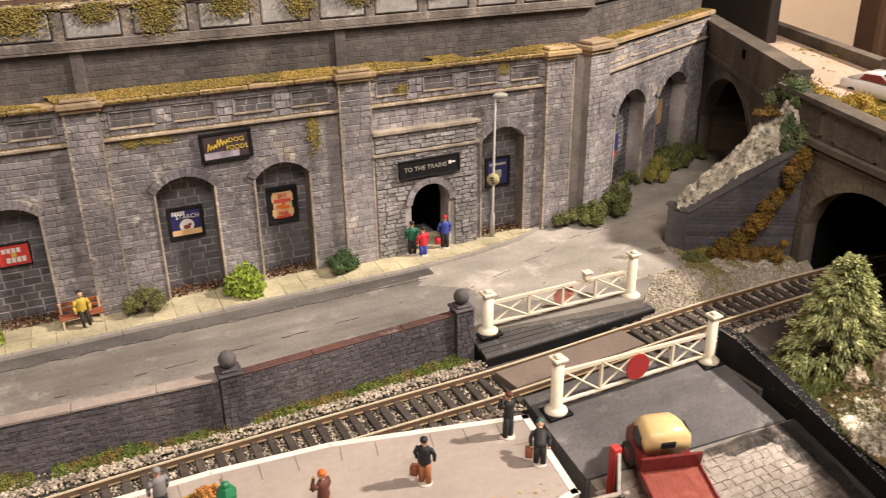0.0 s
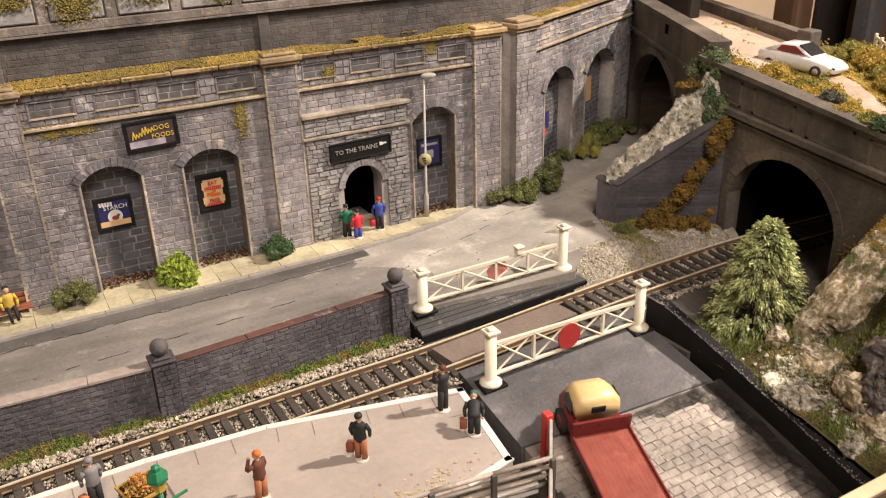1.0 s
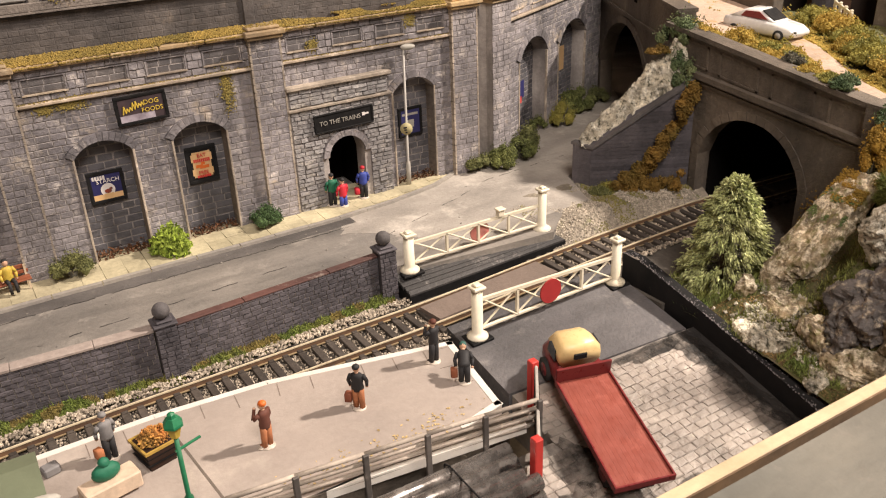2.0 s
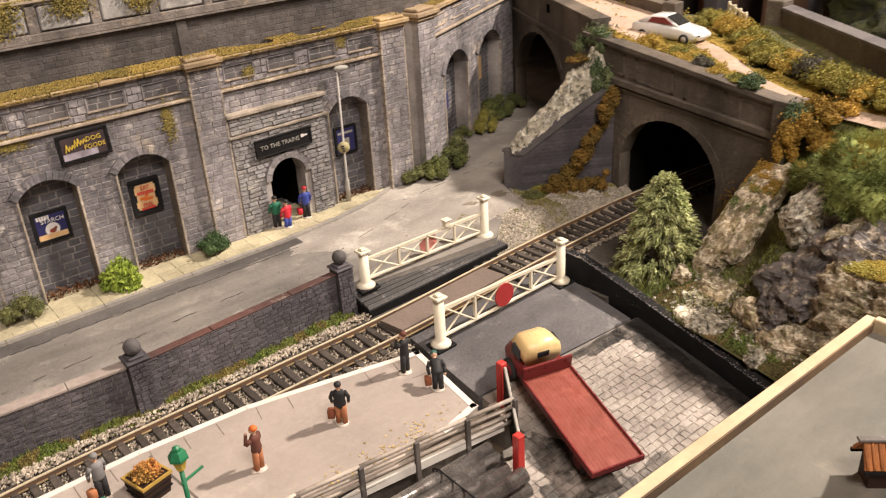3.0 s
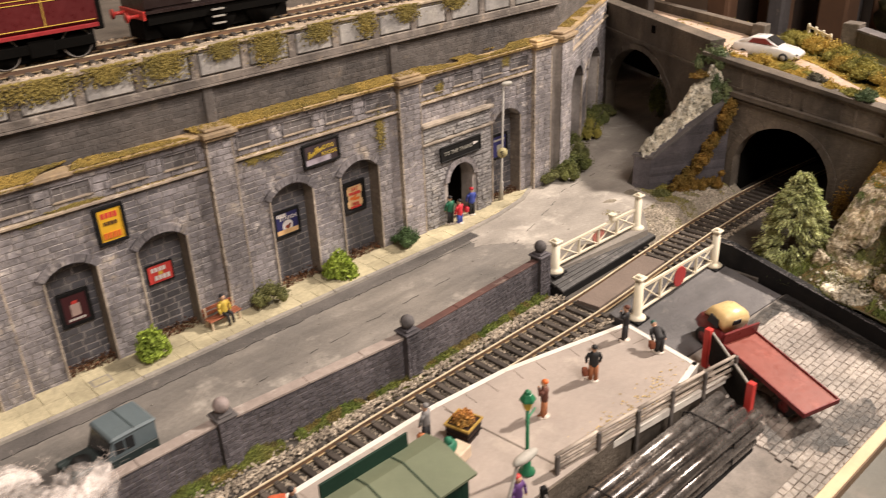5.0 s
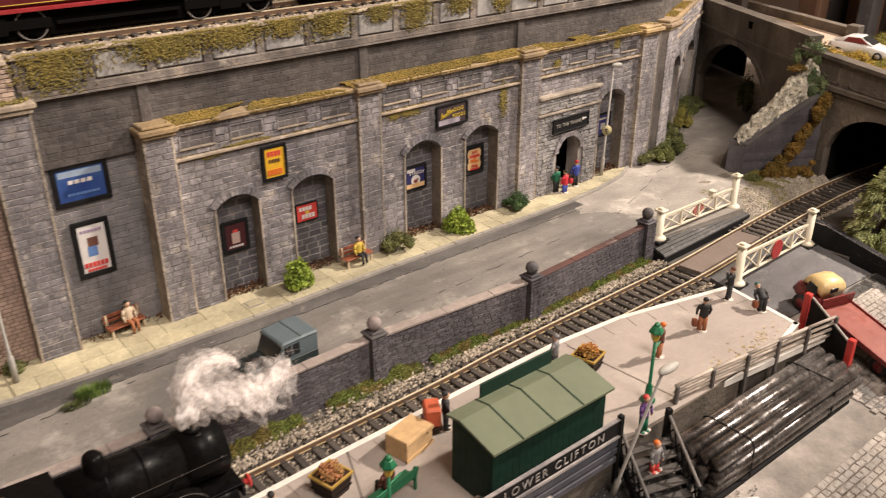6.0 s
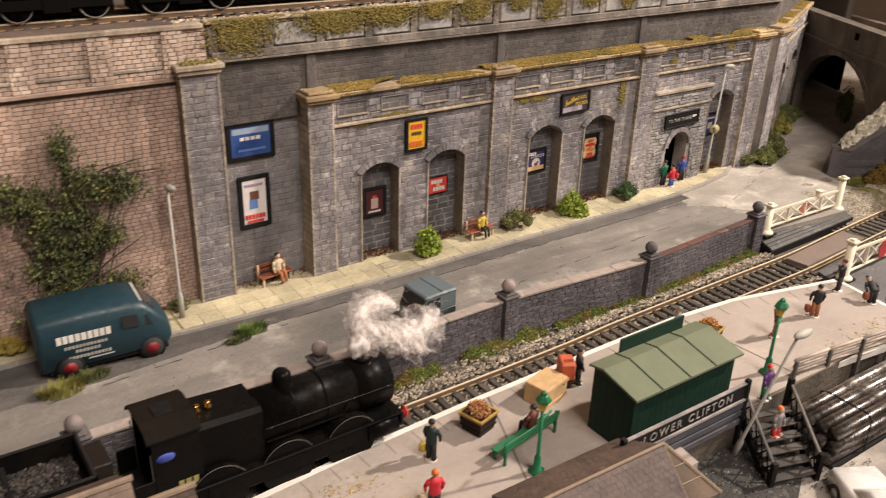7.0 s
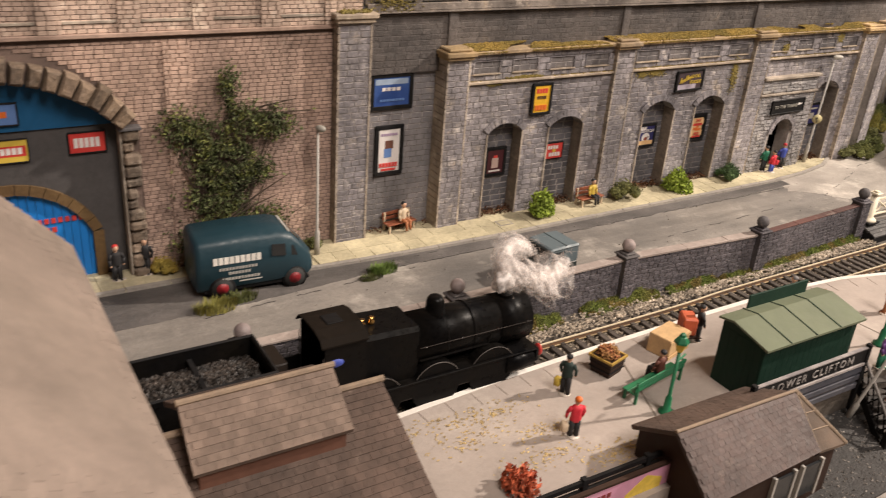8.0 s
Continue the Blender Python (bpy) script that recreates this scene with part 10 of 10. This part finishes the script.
def wisp(points, girth, grow, seed, n=70, k=40):
    """A lumpy, torn sleeve of wool along a way."""
    b = Build(True)
    for i in range(n + 1):
        s_ = i / n
        p = spline([Vector(q) for q in points], s_)
        r0 = girth * max(0.02, math.sin(math.pi * (0.06 + 0.9 * s_))) ** 0.5 * grow
        for a in range(k):
            t_ = 2 * math.pi * a / k
            d = Vector((0.35 * math.sin(t_ + seed), math.cos(t_), 0.8 * math.sin(t_)))
            q = p * 1.5 + d * 1.1 + Vector((seed, 0, 0))
            r = r0 * (1 + 0.55 * noise.noise(q) + 0.4 * noise.noise(q * 2.4) + 0.22 * noise.noise(q * 5.5))
            b.v.append(tuple(p + d * r))
    for i in range(n):
        for a in range(k):
            b.f.append((i * k + a, i * k + (a + 1) % k, (i + 1) * k + (a + 1) % k, (i + 1) * k + a))
    return b


for grow, alpha, scale, seed in ((0.5, 0.95, 150, 1.0), (0.95, 0.62, 190, 2.0), (1.55, 0.32, 230, 3.0)):
    m_ = fluff("cotton_fluff", (0.94, 0.87, 0.83), alpha, scale)
    part("drift_layer", wisp(DRIFT, 0.68, grow, seed), m_, smoke, "soft layer of drifting wool")
    part("plume_layer", wisp(PLUME, 0.42, grow, seed + 0.5, 40, 30), m_, smoke, "soft layer of rising wool")
# Extra opaque white ball stands in for the lamp-lit spot in the wool.
tuft = Build(True)
tuft.ball((-14.85, 21.82, 3.3), (0.42, 0.4, 0.42), 26, 18)
tuft.v = [tuple(Vector(p) + (Vector(p) - Vector((-14.85, 21.82, 3.3))) * 0.5 * noise.noise(Vector(p) * 3.2)) for p in tuft.v]
part("tuft", tuft, fluff("lit_cotton_knot", (0.95, 0.90, 0.87), 1.0, 170), smoke, "dense knot of wool on the chimney, lamplight put in its white")
fib = Build()
for _ in range(500):
    s_ = g.random()
    p = spline([Vector(q) for q in (DRIFT if g.random() < 0.7 else PLUME)], s_) + Vector((g.gauss(0, 0.25), g.gauss(0, 0.35), g.gauss(0, 0.3)))
    d = Vector((g.gauss(0.1, 0.2), g.gauss(0.05, 0.16), g.gauss(0, 0.1)))
    m = p + d * 0.5 + Vector((g.gauss(0, 0.05), g.gauss(0, 0.05), g.gauss(0, 0.05)))
    fib.rod(p, m, 0.004, 0.004, 3).rod(m, p + d, 0.004, 0.002, 3)
part("fibre_tangle", fib, WOOL, smoke, "loose cotton fibres", kind="stuff")

# ---- train on the upper line ----
# Near-black colour carries the shade beneath the train on wheels and frames.
WHEELBLACK = mat("shade_black", (0.005, 0.0045, 0.004), None, 60, 400, 0.8, 0.1, spec=0.05)
BROWNBLACK = mat("brown_black_paint", (0.022, 0.012, 0.011), (0.016, 0.009, 0.009), 40, 400, 0.4, 0.08, 0.1)
u_loco = thing("upper_locomotive", "black tank locomotive with a red buffer beam on the upper line", "locomotive", put(2.4, 36.25, 12.62, 0, 0, 0))
part("tank", loft(Build(), [ring(-3.2, 1.1, 1.25, 3.2, 0.06), ring(1.9, 1.1, 1.25, 3.2, 0.06)]), BROWNBLACK, u_loco, "flat-sided black tank")
part("boiler", Build(True).rod((-2.8, 0, 2.6), (3.2, 0, 2.6), 0.95, n=22), LOCOBLACK, u_loco)
part("cab", loft(Build(), [ring(-3.6, 1.15, 1.25, 4.3, 0.2), ring(-1.4, 1.15, 1.25, 4.3, 0.2)]), BROWNBLACK, u_loco)
part("lining", Build().box(-3.0, 2.0, -1.115, -1.105, 1.45, 1.5).box(-3.0, 2.0, -1.115, -1.105, 2.9, 2.95).box(-3.0, -2.95, -1.115, -1.105, 1.45, 2.95).box(-1.3, -1.25, -1.115, -1.105, 1.45, 2.95).box(1.95, 2.0, -1.115, -1.105, 1.45, 2.95), LAMPGREY, u_loco, "thin pale lining")
part("number_bar", Build().box(-2.5, -2.15, -1.12, -1.108, 2.1, 2.4).box(-2.0, -1.65, -1.12, -1.108, 2.1, 2.4), PALECOPE, u_loco)
part("footplate", Build().box(-3.6, 3.6, -1.2, 1.2, 1.22, 1.34), BROWNBLACK, u_loco)
# Widened dark block fills in the shade between the wheels.
part("chassis", Build().box(-3.6, 3.5, -0.74, 0.74, 0.12, 1.22), WHEELBLACK, u_loco)
part("side_frame", Build().box(-3.5, 3.4, -1.08, -1.0, 0.75, 1.24), WHEELBLACK, u_loco, "black side frame")
for u, b_ in ((3.55, 1), (-3.7, -1)):
    part("buffer_beam", Build().box(min(u, u + 0.1), max(u, u + 0.1), -1.15, 1.15, 0.98, 1.36, c=0.02), RED, u_loco, "red buffer beam")
    for s in (-0.7, 0.7):
        part("buffer", Build(True).rod((u + 0.05, s, 1.15), (u + b_ * 0.5, s, 1.15), 0.08, n=8).rod((u + b_ * 0.5, s, 1.15), (u + b_ * 0.56, s, 1.15), 0.22, n=12), RED, u_loco, "red buffer")
for u in (-2.2, -0.1, 2.0):
    for s in (-0.86, 0.86):
        part("wheel", Build(True).rod((u, s - 0.1, 0.8), (u, s + 0.1, 0.8), 0.8, n=24), WHEELBLACK, u_loco)
for k in range(3):
    part("step", Build().box(-0.6 + 0, 0.0, -1.25, -1.1, 0.35 + k * 0.3, 0.4 + k * 0.3), LAMPGREY, u_loco)


def coach(x0, x1, label):
    c, h = (x0 + x1) / 2, (x1 - x0) / 2
    t = thing("coach", label, "railway coach", put(c, 36.25, 12.62), group="upper train coaches")
    part("body", loft(Build(), [ring(-h, 1.2, 1.25, 4.4, 0.15), ring(h, 1.2, 1.25, 4.4, 0.15)]), mat("dark_maroon_coach", (0.11, 0.014, 0.016), (0.085, 0.011, 0.013), 40, 500, 0.35, 0.05, 0.08), t, "maroon body")
    part("sole_bar", Build().box(-h, h, -1.24, 1.24, 1.12, 1.28, c=0.02), mat("dark_red_edge", (0.34, 0.03, 0.035), (0.26, 0.024, 0.028), 40, 400, 0.4, 0.05), t, "dark red lower edge")
    ln = Build()
    for z in (1.42, 2.35, 2.5):
        ln.box(-h + 0.1, h - 0.1, -1.225, -1.2, z, z + 0.025)
    for i in range(int(h * 2 / 2.4) + 1):
        u = -h + 0.15 + i * 2.4
        ln.box(u, u + 0.03, -1.222, -1.2, 1.42, 4.0)
    for s in (-1, 1):
        part("gangway", Build().box(min(s * h, s * (h + 0.42)), max(s * h, s * (h + 0.42)), -0.7, 0.7, 0.9, 4.1, c=0.05), WHEELBLACK, t, "black gangway bellows")
    part("yellow_lining", ln, YELCLOTH, t, "thin yellow lining")
    for i in range(int(h * 2 / 1.2)):
        u = -h + 0.4 + i * 1.2
        part("window", Build().box(u, u + 0.75, -1.23, -1.19, 2.6, 3.6), GLASS_DARK, t)
    # Full-length dark block stands in for the shade under the coach.
    part("underframe", Build().box(-h + 0.1, h - 0.1, -0.74, 0.74, 0.12, 1.15), WHEELBLACK, t)
    for u in (-h + 2.3, h - 2.3):
        part("bogie_side", Build().box(u - 2.1, u + 2.1, -1.06, -0.98, 0.45, 0.85, c=0.03).box(u - 0.5, u + 0.5, -1.08, -0.96, 0.3, 0.95, c=0.03), WHEELBLACK, t, "black bogie side frame")
    part("step_board", Build().box(-h + 4.6, h - 4.6, -1.1, -0.74, 0.55, 0.65), WHEELBLACK, t)
    for u in (-h + 0.9, -h + 3.7, h - 3.7, h - 0.9):
        for s in (-0.86, 0.86):
            w = part("wheel", Build(True).rod((u, s - 0.08, 0.6), (u, s + 0.08, 0.6), 0.6, n=20), WHEELBLACK, t)
            part("wheel_rim", Build(True).lathe([(0.6, -0.09), (0.6, 0.09), (0.55, 0.095), (0.565, -0.095)], 22, Matrix.Translation((u, s, 0.6)) @ Matrix.Rotation(radians(90), 4, "X")), WORNIRON, w, "pale wheel rim")
    return t


coach(-17.4, -3.2, "maroon railway coach with yellow lining on the upper line")
coach(-34.0, -18.0, "maroon railway coach on the upper line")

# ---- flat-roofed building in the foreground ----
flat = thing("flat_roof", "flat grey-green roof with a pale timber edge", "roof")
part("felt", Build().box(3.0, 20.6, -5.5, 6.83, -3.2, 2.5), ROOFFELT, flat, "grey-green felt")
part("edge_beam", Build().box(2.9, 20.9, 6.84, 7.2, 2.1, 2.86, c=0.03), WOOD, flat, "pale timber edge beam")
# Dark brown strip paints the shadow on the beam's inner side.
part("beam_inner_face", Build().box(2.9, 20.58, 6.79, 6.84, 2.5, 2.82), mat("shaded_timber", (0.16, 0.10, 0.055), (0.07, 0.046, 0.03), 25, 300, 0.7, 0.2, wash=0.4, stretch=(0.2, 1, 1), scuff=(0.4, 0.3, 0.2), scuffs=0.7), flat, "inner face of the beam, its shade put in dark brown")
part("edge_beam", Build().box(20.6, 20.9, -5.5, 6.85, 2.2, 2.95, c=0.03), WOOD, flat, "pale timber edge beam")
chalet = thing("small_shed", "tiny dark shed with an orange tiled roof on the flat roof", "shed", put(14.62, 3.02, 2.5, 0, 0, -43.4))
part("wall_shell", Build().prism([(-0.3, 0), (0.3, 0), (0.3, 0.7), (0, 1.12), (-0.3, 0.7)], -1.05, 1.05, Matrix.Rotation(radians(-90), 4, "Z")), DKBROWN, chalet, "dark walls")
ORANGETILE = mat("orange_tiles", (0.44, 0.17, 0.055), (0.30, 0.11, 0.04), 40, 300, 0.8, 0.3, 0.15, wash=0.3)
for s in (-1, 1):
    part("roof_slope", Build().add([(-1.25, s * 0.42, 0.62), (1.25, s * 0.42, 0.62), (1.22, 0, 1.16), (-1.22, 0, 1.16), (-1.25, s * 0.45, 0.68), (1.25, s * 0.45, 0.68), (1.22, 0, 1.24), (-1.22, 0, 1.24)], [(0, 1, 2, 3), (4, 7, 6, 5), (0, 4, 5, 1), (1, 5, 6, 2), (2, 6, 7, 3), (3, 7, 4, 0)]), ORANGETILE, chalet, "orange tiled roof slope")
    for i in range(15):
        u = -1.19 + i * 0.17
        part("tile_row", Build(True).rod((u, s * 0.45, 0.69), (u, 0, 1.25), 0.045, n=6), ORANGETILE, chalet)
    part("eave", Build().box(-1.27, 1.27, min(s * 0.4, s * 0.49), max(s * 0.4, s * 0.49), 0.56, 0.66, c=0.01), BLACK, chalet, "dark eave")
part("ridge", Build().box(-1.36, 1.36, -0.1, 0.1, 1.24, 1.32, c=0.02), FENCEDARK, chalet, "weathered grey ridge board")
wc_ = thing("car", "white car parked in the yard", "car", put(-0.6, 9.4, yard_z(9.4) + 0.05, 0, 0, 60))
part("body", loft(Build(True), [ring(-2.4, 0.8, 0.35, 0.95), ring(-2.2, 1.0, 0.25, 1.1), ring(1.0, 1.0, 0.25, 1.1), ring(2.2, 0.95, 0.25, 1.0), ring(2.45, 0.75, 0.35, 0.8)]), CARWHITE, wc_)
part("cabin", loft(Build(True), [ring(-1.9, 0.8, 1.0, 1.1, 0.05), ring(-1.2, 0.78, 1.0, 1.65), ring(0.2, 0.78, 1.0, 1.65), ring(1.0, 0.82, 0.95, 1.05, 0.05)]), CARWHITE, wc_)
for x, y in ((-1.5, -0.9), (-1.5, 0.9), (1.5, -0.9), (1.5, 0.9)):
    wheel(wc_, x, y, 0.36, 0.36, 0.26, LAMPGREY)


# ---- tiled station buildings in the foreground ----
def tiled_slope(name, parent, a, b_, c, d, step, wide, single, run, limit=0, lift=0.03):
    """Rows of tiles over the four-sided slope with eaves a-b and ridge d-c."""
    a, b_, c, d = (Vector(p) for p in (a, b_, c, d))
    part(name, Build().add([a, b_, c, d, *(p - (b_ - a).cross(d - a).normalized() * 0.12 for p in (a, b_, c, d))], [(0, 1, 2, 3), (7, 6, 5, 4), (0, 4, 5, 1), (1, 5, 6, 2), (2, 6, 7, 3), (3, 7, 4, 0)]), single, parent)
    up = (b_ - a).cross(d - a).normalized()
    rows = max(1, int(((d - a).length + (c - b_).length) / 2 / step))
    rest = Build()
    for r in range(rows):
        p0, p1 = a.lerp(d, r / rows), b_.lerp(c, r / rows)
        q0, q1 = a.lerp(d, min(1, (r + 1.25) / rows)), b_.lerp(c, min(1, (r + 1.25) / rows))
        n = max(1, int((p1 - p0).length / wide))
        for i in range(n):
            s, e = (i + 0.5 * (r % 2) * 0.98) / n, min(1.0, (i + 0.5 * (r % 2) * 0.98 + 0.975) / n)
            if s >= 1:
                continue
            j = R.uniform(-0.004, 0.006)
            v = [p0.lerp(p1, s) + up * (lift + j), p0.lerp(p1, e) + up * (lift + j), q0.lerp(q1, e) + up * 0.01, q0.lerp(q1, s) + up * 0.01, p0.lerp(p1, s), p0.lerp(p1, e)]
            rest.add(v, [(0, 1, 2, 3), (4, 5, 1, 0), (4, 0, 3), (5, 2, 1)])
    part(name + "_tiles", rest, run, parent, kind="stuff")


stn = thing("station_building", "brown tiled station building with a dormer roof beside the track", "station building")
tiled_slope("back_slope", stn, (-22.4, 18.6, 2.75), (-34, 18.6, 2.75), (-34, 17.0, 4.15), (-22.4, 17.0, 4.15), 0.22, 0.3, TILES, TILES_RUN, lift=0.035)
tiled_slope("dormer_back_slope", stn, (-23.9, 18.4, 4.2), (-28.0, 18.4, 4.2), (-27.95, 17.1, 4.95), (-23.85, 17.1, 4.95), 0.21, 0.27, TILES, TILES_RUN)
tiled_slope("front_slope", stn, (-34, 11.0, 2.1), (-22.75, 11.0, 2.1), (-22.4, 17.0, 4.15), (-34, 17.0, 4.15), 0.22, 0.3, TILES, TILES_RUN, lift=0.035)
tiled_slope("dormer_roof", stn, (-28.1, 15.3, 4.2), (-24.05, 15.3, 4.2), (-23.85, 17.1, 4.95), (-27.95, 17.1, 4.95), 0.21, 0.27, mat("dormer_tiles", (0.23, 0.17, 0.135), (0.16, 0.118, 0.095), 20, 400, 0.7, 0.2, 0.12, wash=0.3), mat("dormer_tiles_run", (0.23, 0.17, 0.135), (0.16, 0.118, 0.095), 20, 400, 0.7, 0.2, 0.1, wash=0.3, island=True))
part("ridge", Build().rod((-22.35, 17.0, 4.21), (-34, 17.0, 4.21), 0.1, n=8), RIDGE, stn, "pale ridge")
part("dormer_ridge", Build().rod((-23.8, 17.12, 5.0), (-28.0, 17.12, 5.0), 0.09, n=8), RIDGE, stn, "pale ridge of the dormer")
part("dormer_front", Build().box(-27.95, -24.2, 15.42, 15.56, 2.9, 4.2), mat("red_brown_fascia", (0.13, 0.06, 0.04), None, 40, 300, 0.7, 0.1), stn, "red-brown dormer front")
part("dormer_back", Build().box(-27.9, -23.95, 17.0, 17.2, 3.8, 4.9), DKBROWN, stn)
part("gable_wall", Build().prism([(11.4, -2.5), (18.3, -2.5), (18.3, 2.5), (17.0, 4.0), (11.4, 2.1)], 22.85, 23.05, Matrix.Rotation(radians(90), 4, "Z")), DKBROWN, stn, "brown gable wall")
part("body", Build().box(-34, -23.1, 11.6, 18.2, -3.0, 0.4).box(-34, -23.1, 15.0, 18.2, 0.4, 2.4), DKBROWN, stn)
gb2 = thing("goods_building", "pale tiled building close to the front of the layout", "building")
tiled_slope("roof_slope", gb2, (-29.3, 10.0, 8.0), (-29.5, 20.1, 8.2), (-34.5, 23.5, 12.5), (-36.0, 8.0, 12.5), 0.24, 0.34, TILES_PALE, mat("pale_tiles_run", (0.25, 0.20, 0.17), (0.19, 0.155, 0.13), 20, 400, 0.85, 0.15, 0.05, wash=0.15, island=True), lift=0.035)
part("wall_shell", Build().box(-44, -29.8, 8.5, 19.5, -3.0, 7.9), TILES_PALE, gb2)
shed = thing("tiled_shed", "dark brown shed with a purple-grey tiled roof beside the platform", "shed")
SHEDTILE = mat("purple_grey_tiles_run", (0.11, 0.076, 0.068), (0.062, 0.044, 0.04), 20, 400, 0.65, 0.2, 0.08, wash=0.3, scuff=(0.2, 0.155, 0.13), scuffs=0.64, island=True)
tiled_slope("front_slope", shed, (-13.75, 11.85, 0.25), (-8.38, 11.98, 0.38), (-8.3, 13.5, 1.8), (-13.9, 13.5, 1.95), 0.2, 0.24, TILES_GREY, SHEDTILE, lift=0.04)
tiled_slope("back_slope", shed, (-8.2, 15.45, 0.7), (-13.7, 15.5, 0.75), (-13.9, 13.5, 1.95), (-8.3, 13.5, 1.8), 0.2, 0.24, TILES, TILES_RUN, lift=0.035)
APEX, NEAR_EAVE, HIP_FOOT, FAR_EAVE = Vector((-8.27, 13.5, 1.82)), Vector((-8.36, 12.0, 0.36)), Vector((-6.62, 12.15, 0.02)), Vector((-8.2, 15.4, 0.7))
hip = Build()
for p_, q_, r_ in ((NEAR_EAVE, HIP_FOOT, APEX), (HIP_FOOT, FAR_EAVE, APEX)):
    down_ = Vector((0, 0, 0.1))
    hip.add([p_, q_, r_, p_ - down_, q_ - down_, r_ - down_], [(0, 1, 2), (5, 4, 3), (0, 3, 4, 1), (1, 4, 5, 2), (2, 5, 3, 0)])
part("hip_slope", hip, mat("plain_brown_hip", (0.125, 0.088, 0.062), (0.085, 0.06, 0.045), 30, 400, 0.75, 0.2, 0.08, wash=0.35), shed, "plain brown boarded hip of the roof")
for s in (0.38, 0.66):
    part("hip_batten", Build().rod(APEX.lerp(NEAR_EAVE, s) + Vector((0.03, 0, 0.02)), APEX.lerp(HIP_FOOT, s) + Vector((0, 0, 0.02)), 0.022, n=6), RIDGE, shed, "pale batten")
part("ridge", Build().rod((-13.95, 13.5, 2.0), (-8.25, 13.5, 1.85), 0.06, n=8), RIDGE, shed, "pale ridge")
part("verge", Build().rod(NEAR_EAVE, APEX, 0.03, n=6).rod(HIP_FOOT, APEX, 0.075, n=6), RIDGE, shed, "pale verge")
part("wall_shell", Build().prism([(12.1, -3.2), (15.2, -3.2), (15.2, 0.75), (13.5, 1.8), (12.1, 0.4)], 8.45, 13.62, Matrix.Rotation(radians(90), 4, "Z")).slab([(-8.5, 12.2), (-6.85, 12.33), (-8.4, 14.9)], -3.2, -0.08), DKBROWN, shed, "dark brown walls")
for u in (-10.4, -9.0):
    part("window", Build().box(u, u + 0.9, 11.98, 12.08, -1.4, -0.1, c=0.02), GLASS_DARK, shed, "dark window")
    for q in (u - 0.1, u + 0.9):
        part("window_post", Build().box(q, q + 0.1, 11.94, 12.08, -1.5, 0.0), LAMPGREY, shed, "pale window post")
# drain cover
dc = thing("drain_cover", "small square drain cover in the pavement", "drain cover", put(-7.4, 32.1, 0.14))
part("rim", Build().box(-0.42, 0.42, -0.3, 0.3, 0, 0.025), KERB, dc)
part("lid", Build().box(-0.34, 0.34, -0.22, 0.22, 0.02, 0.035), SLABS, dc)
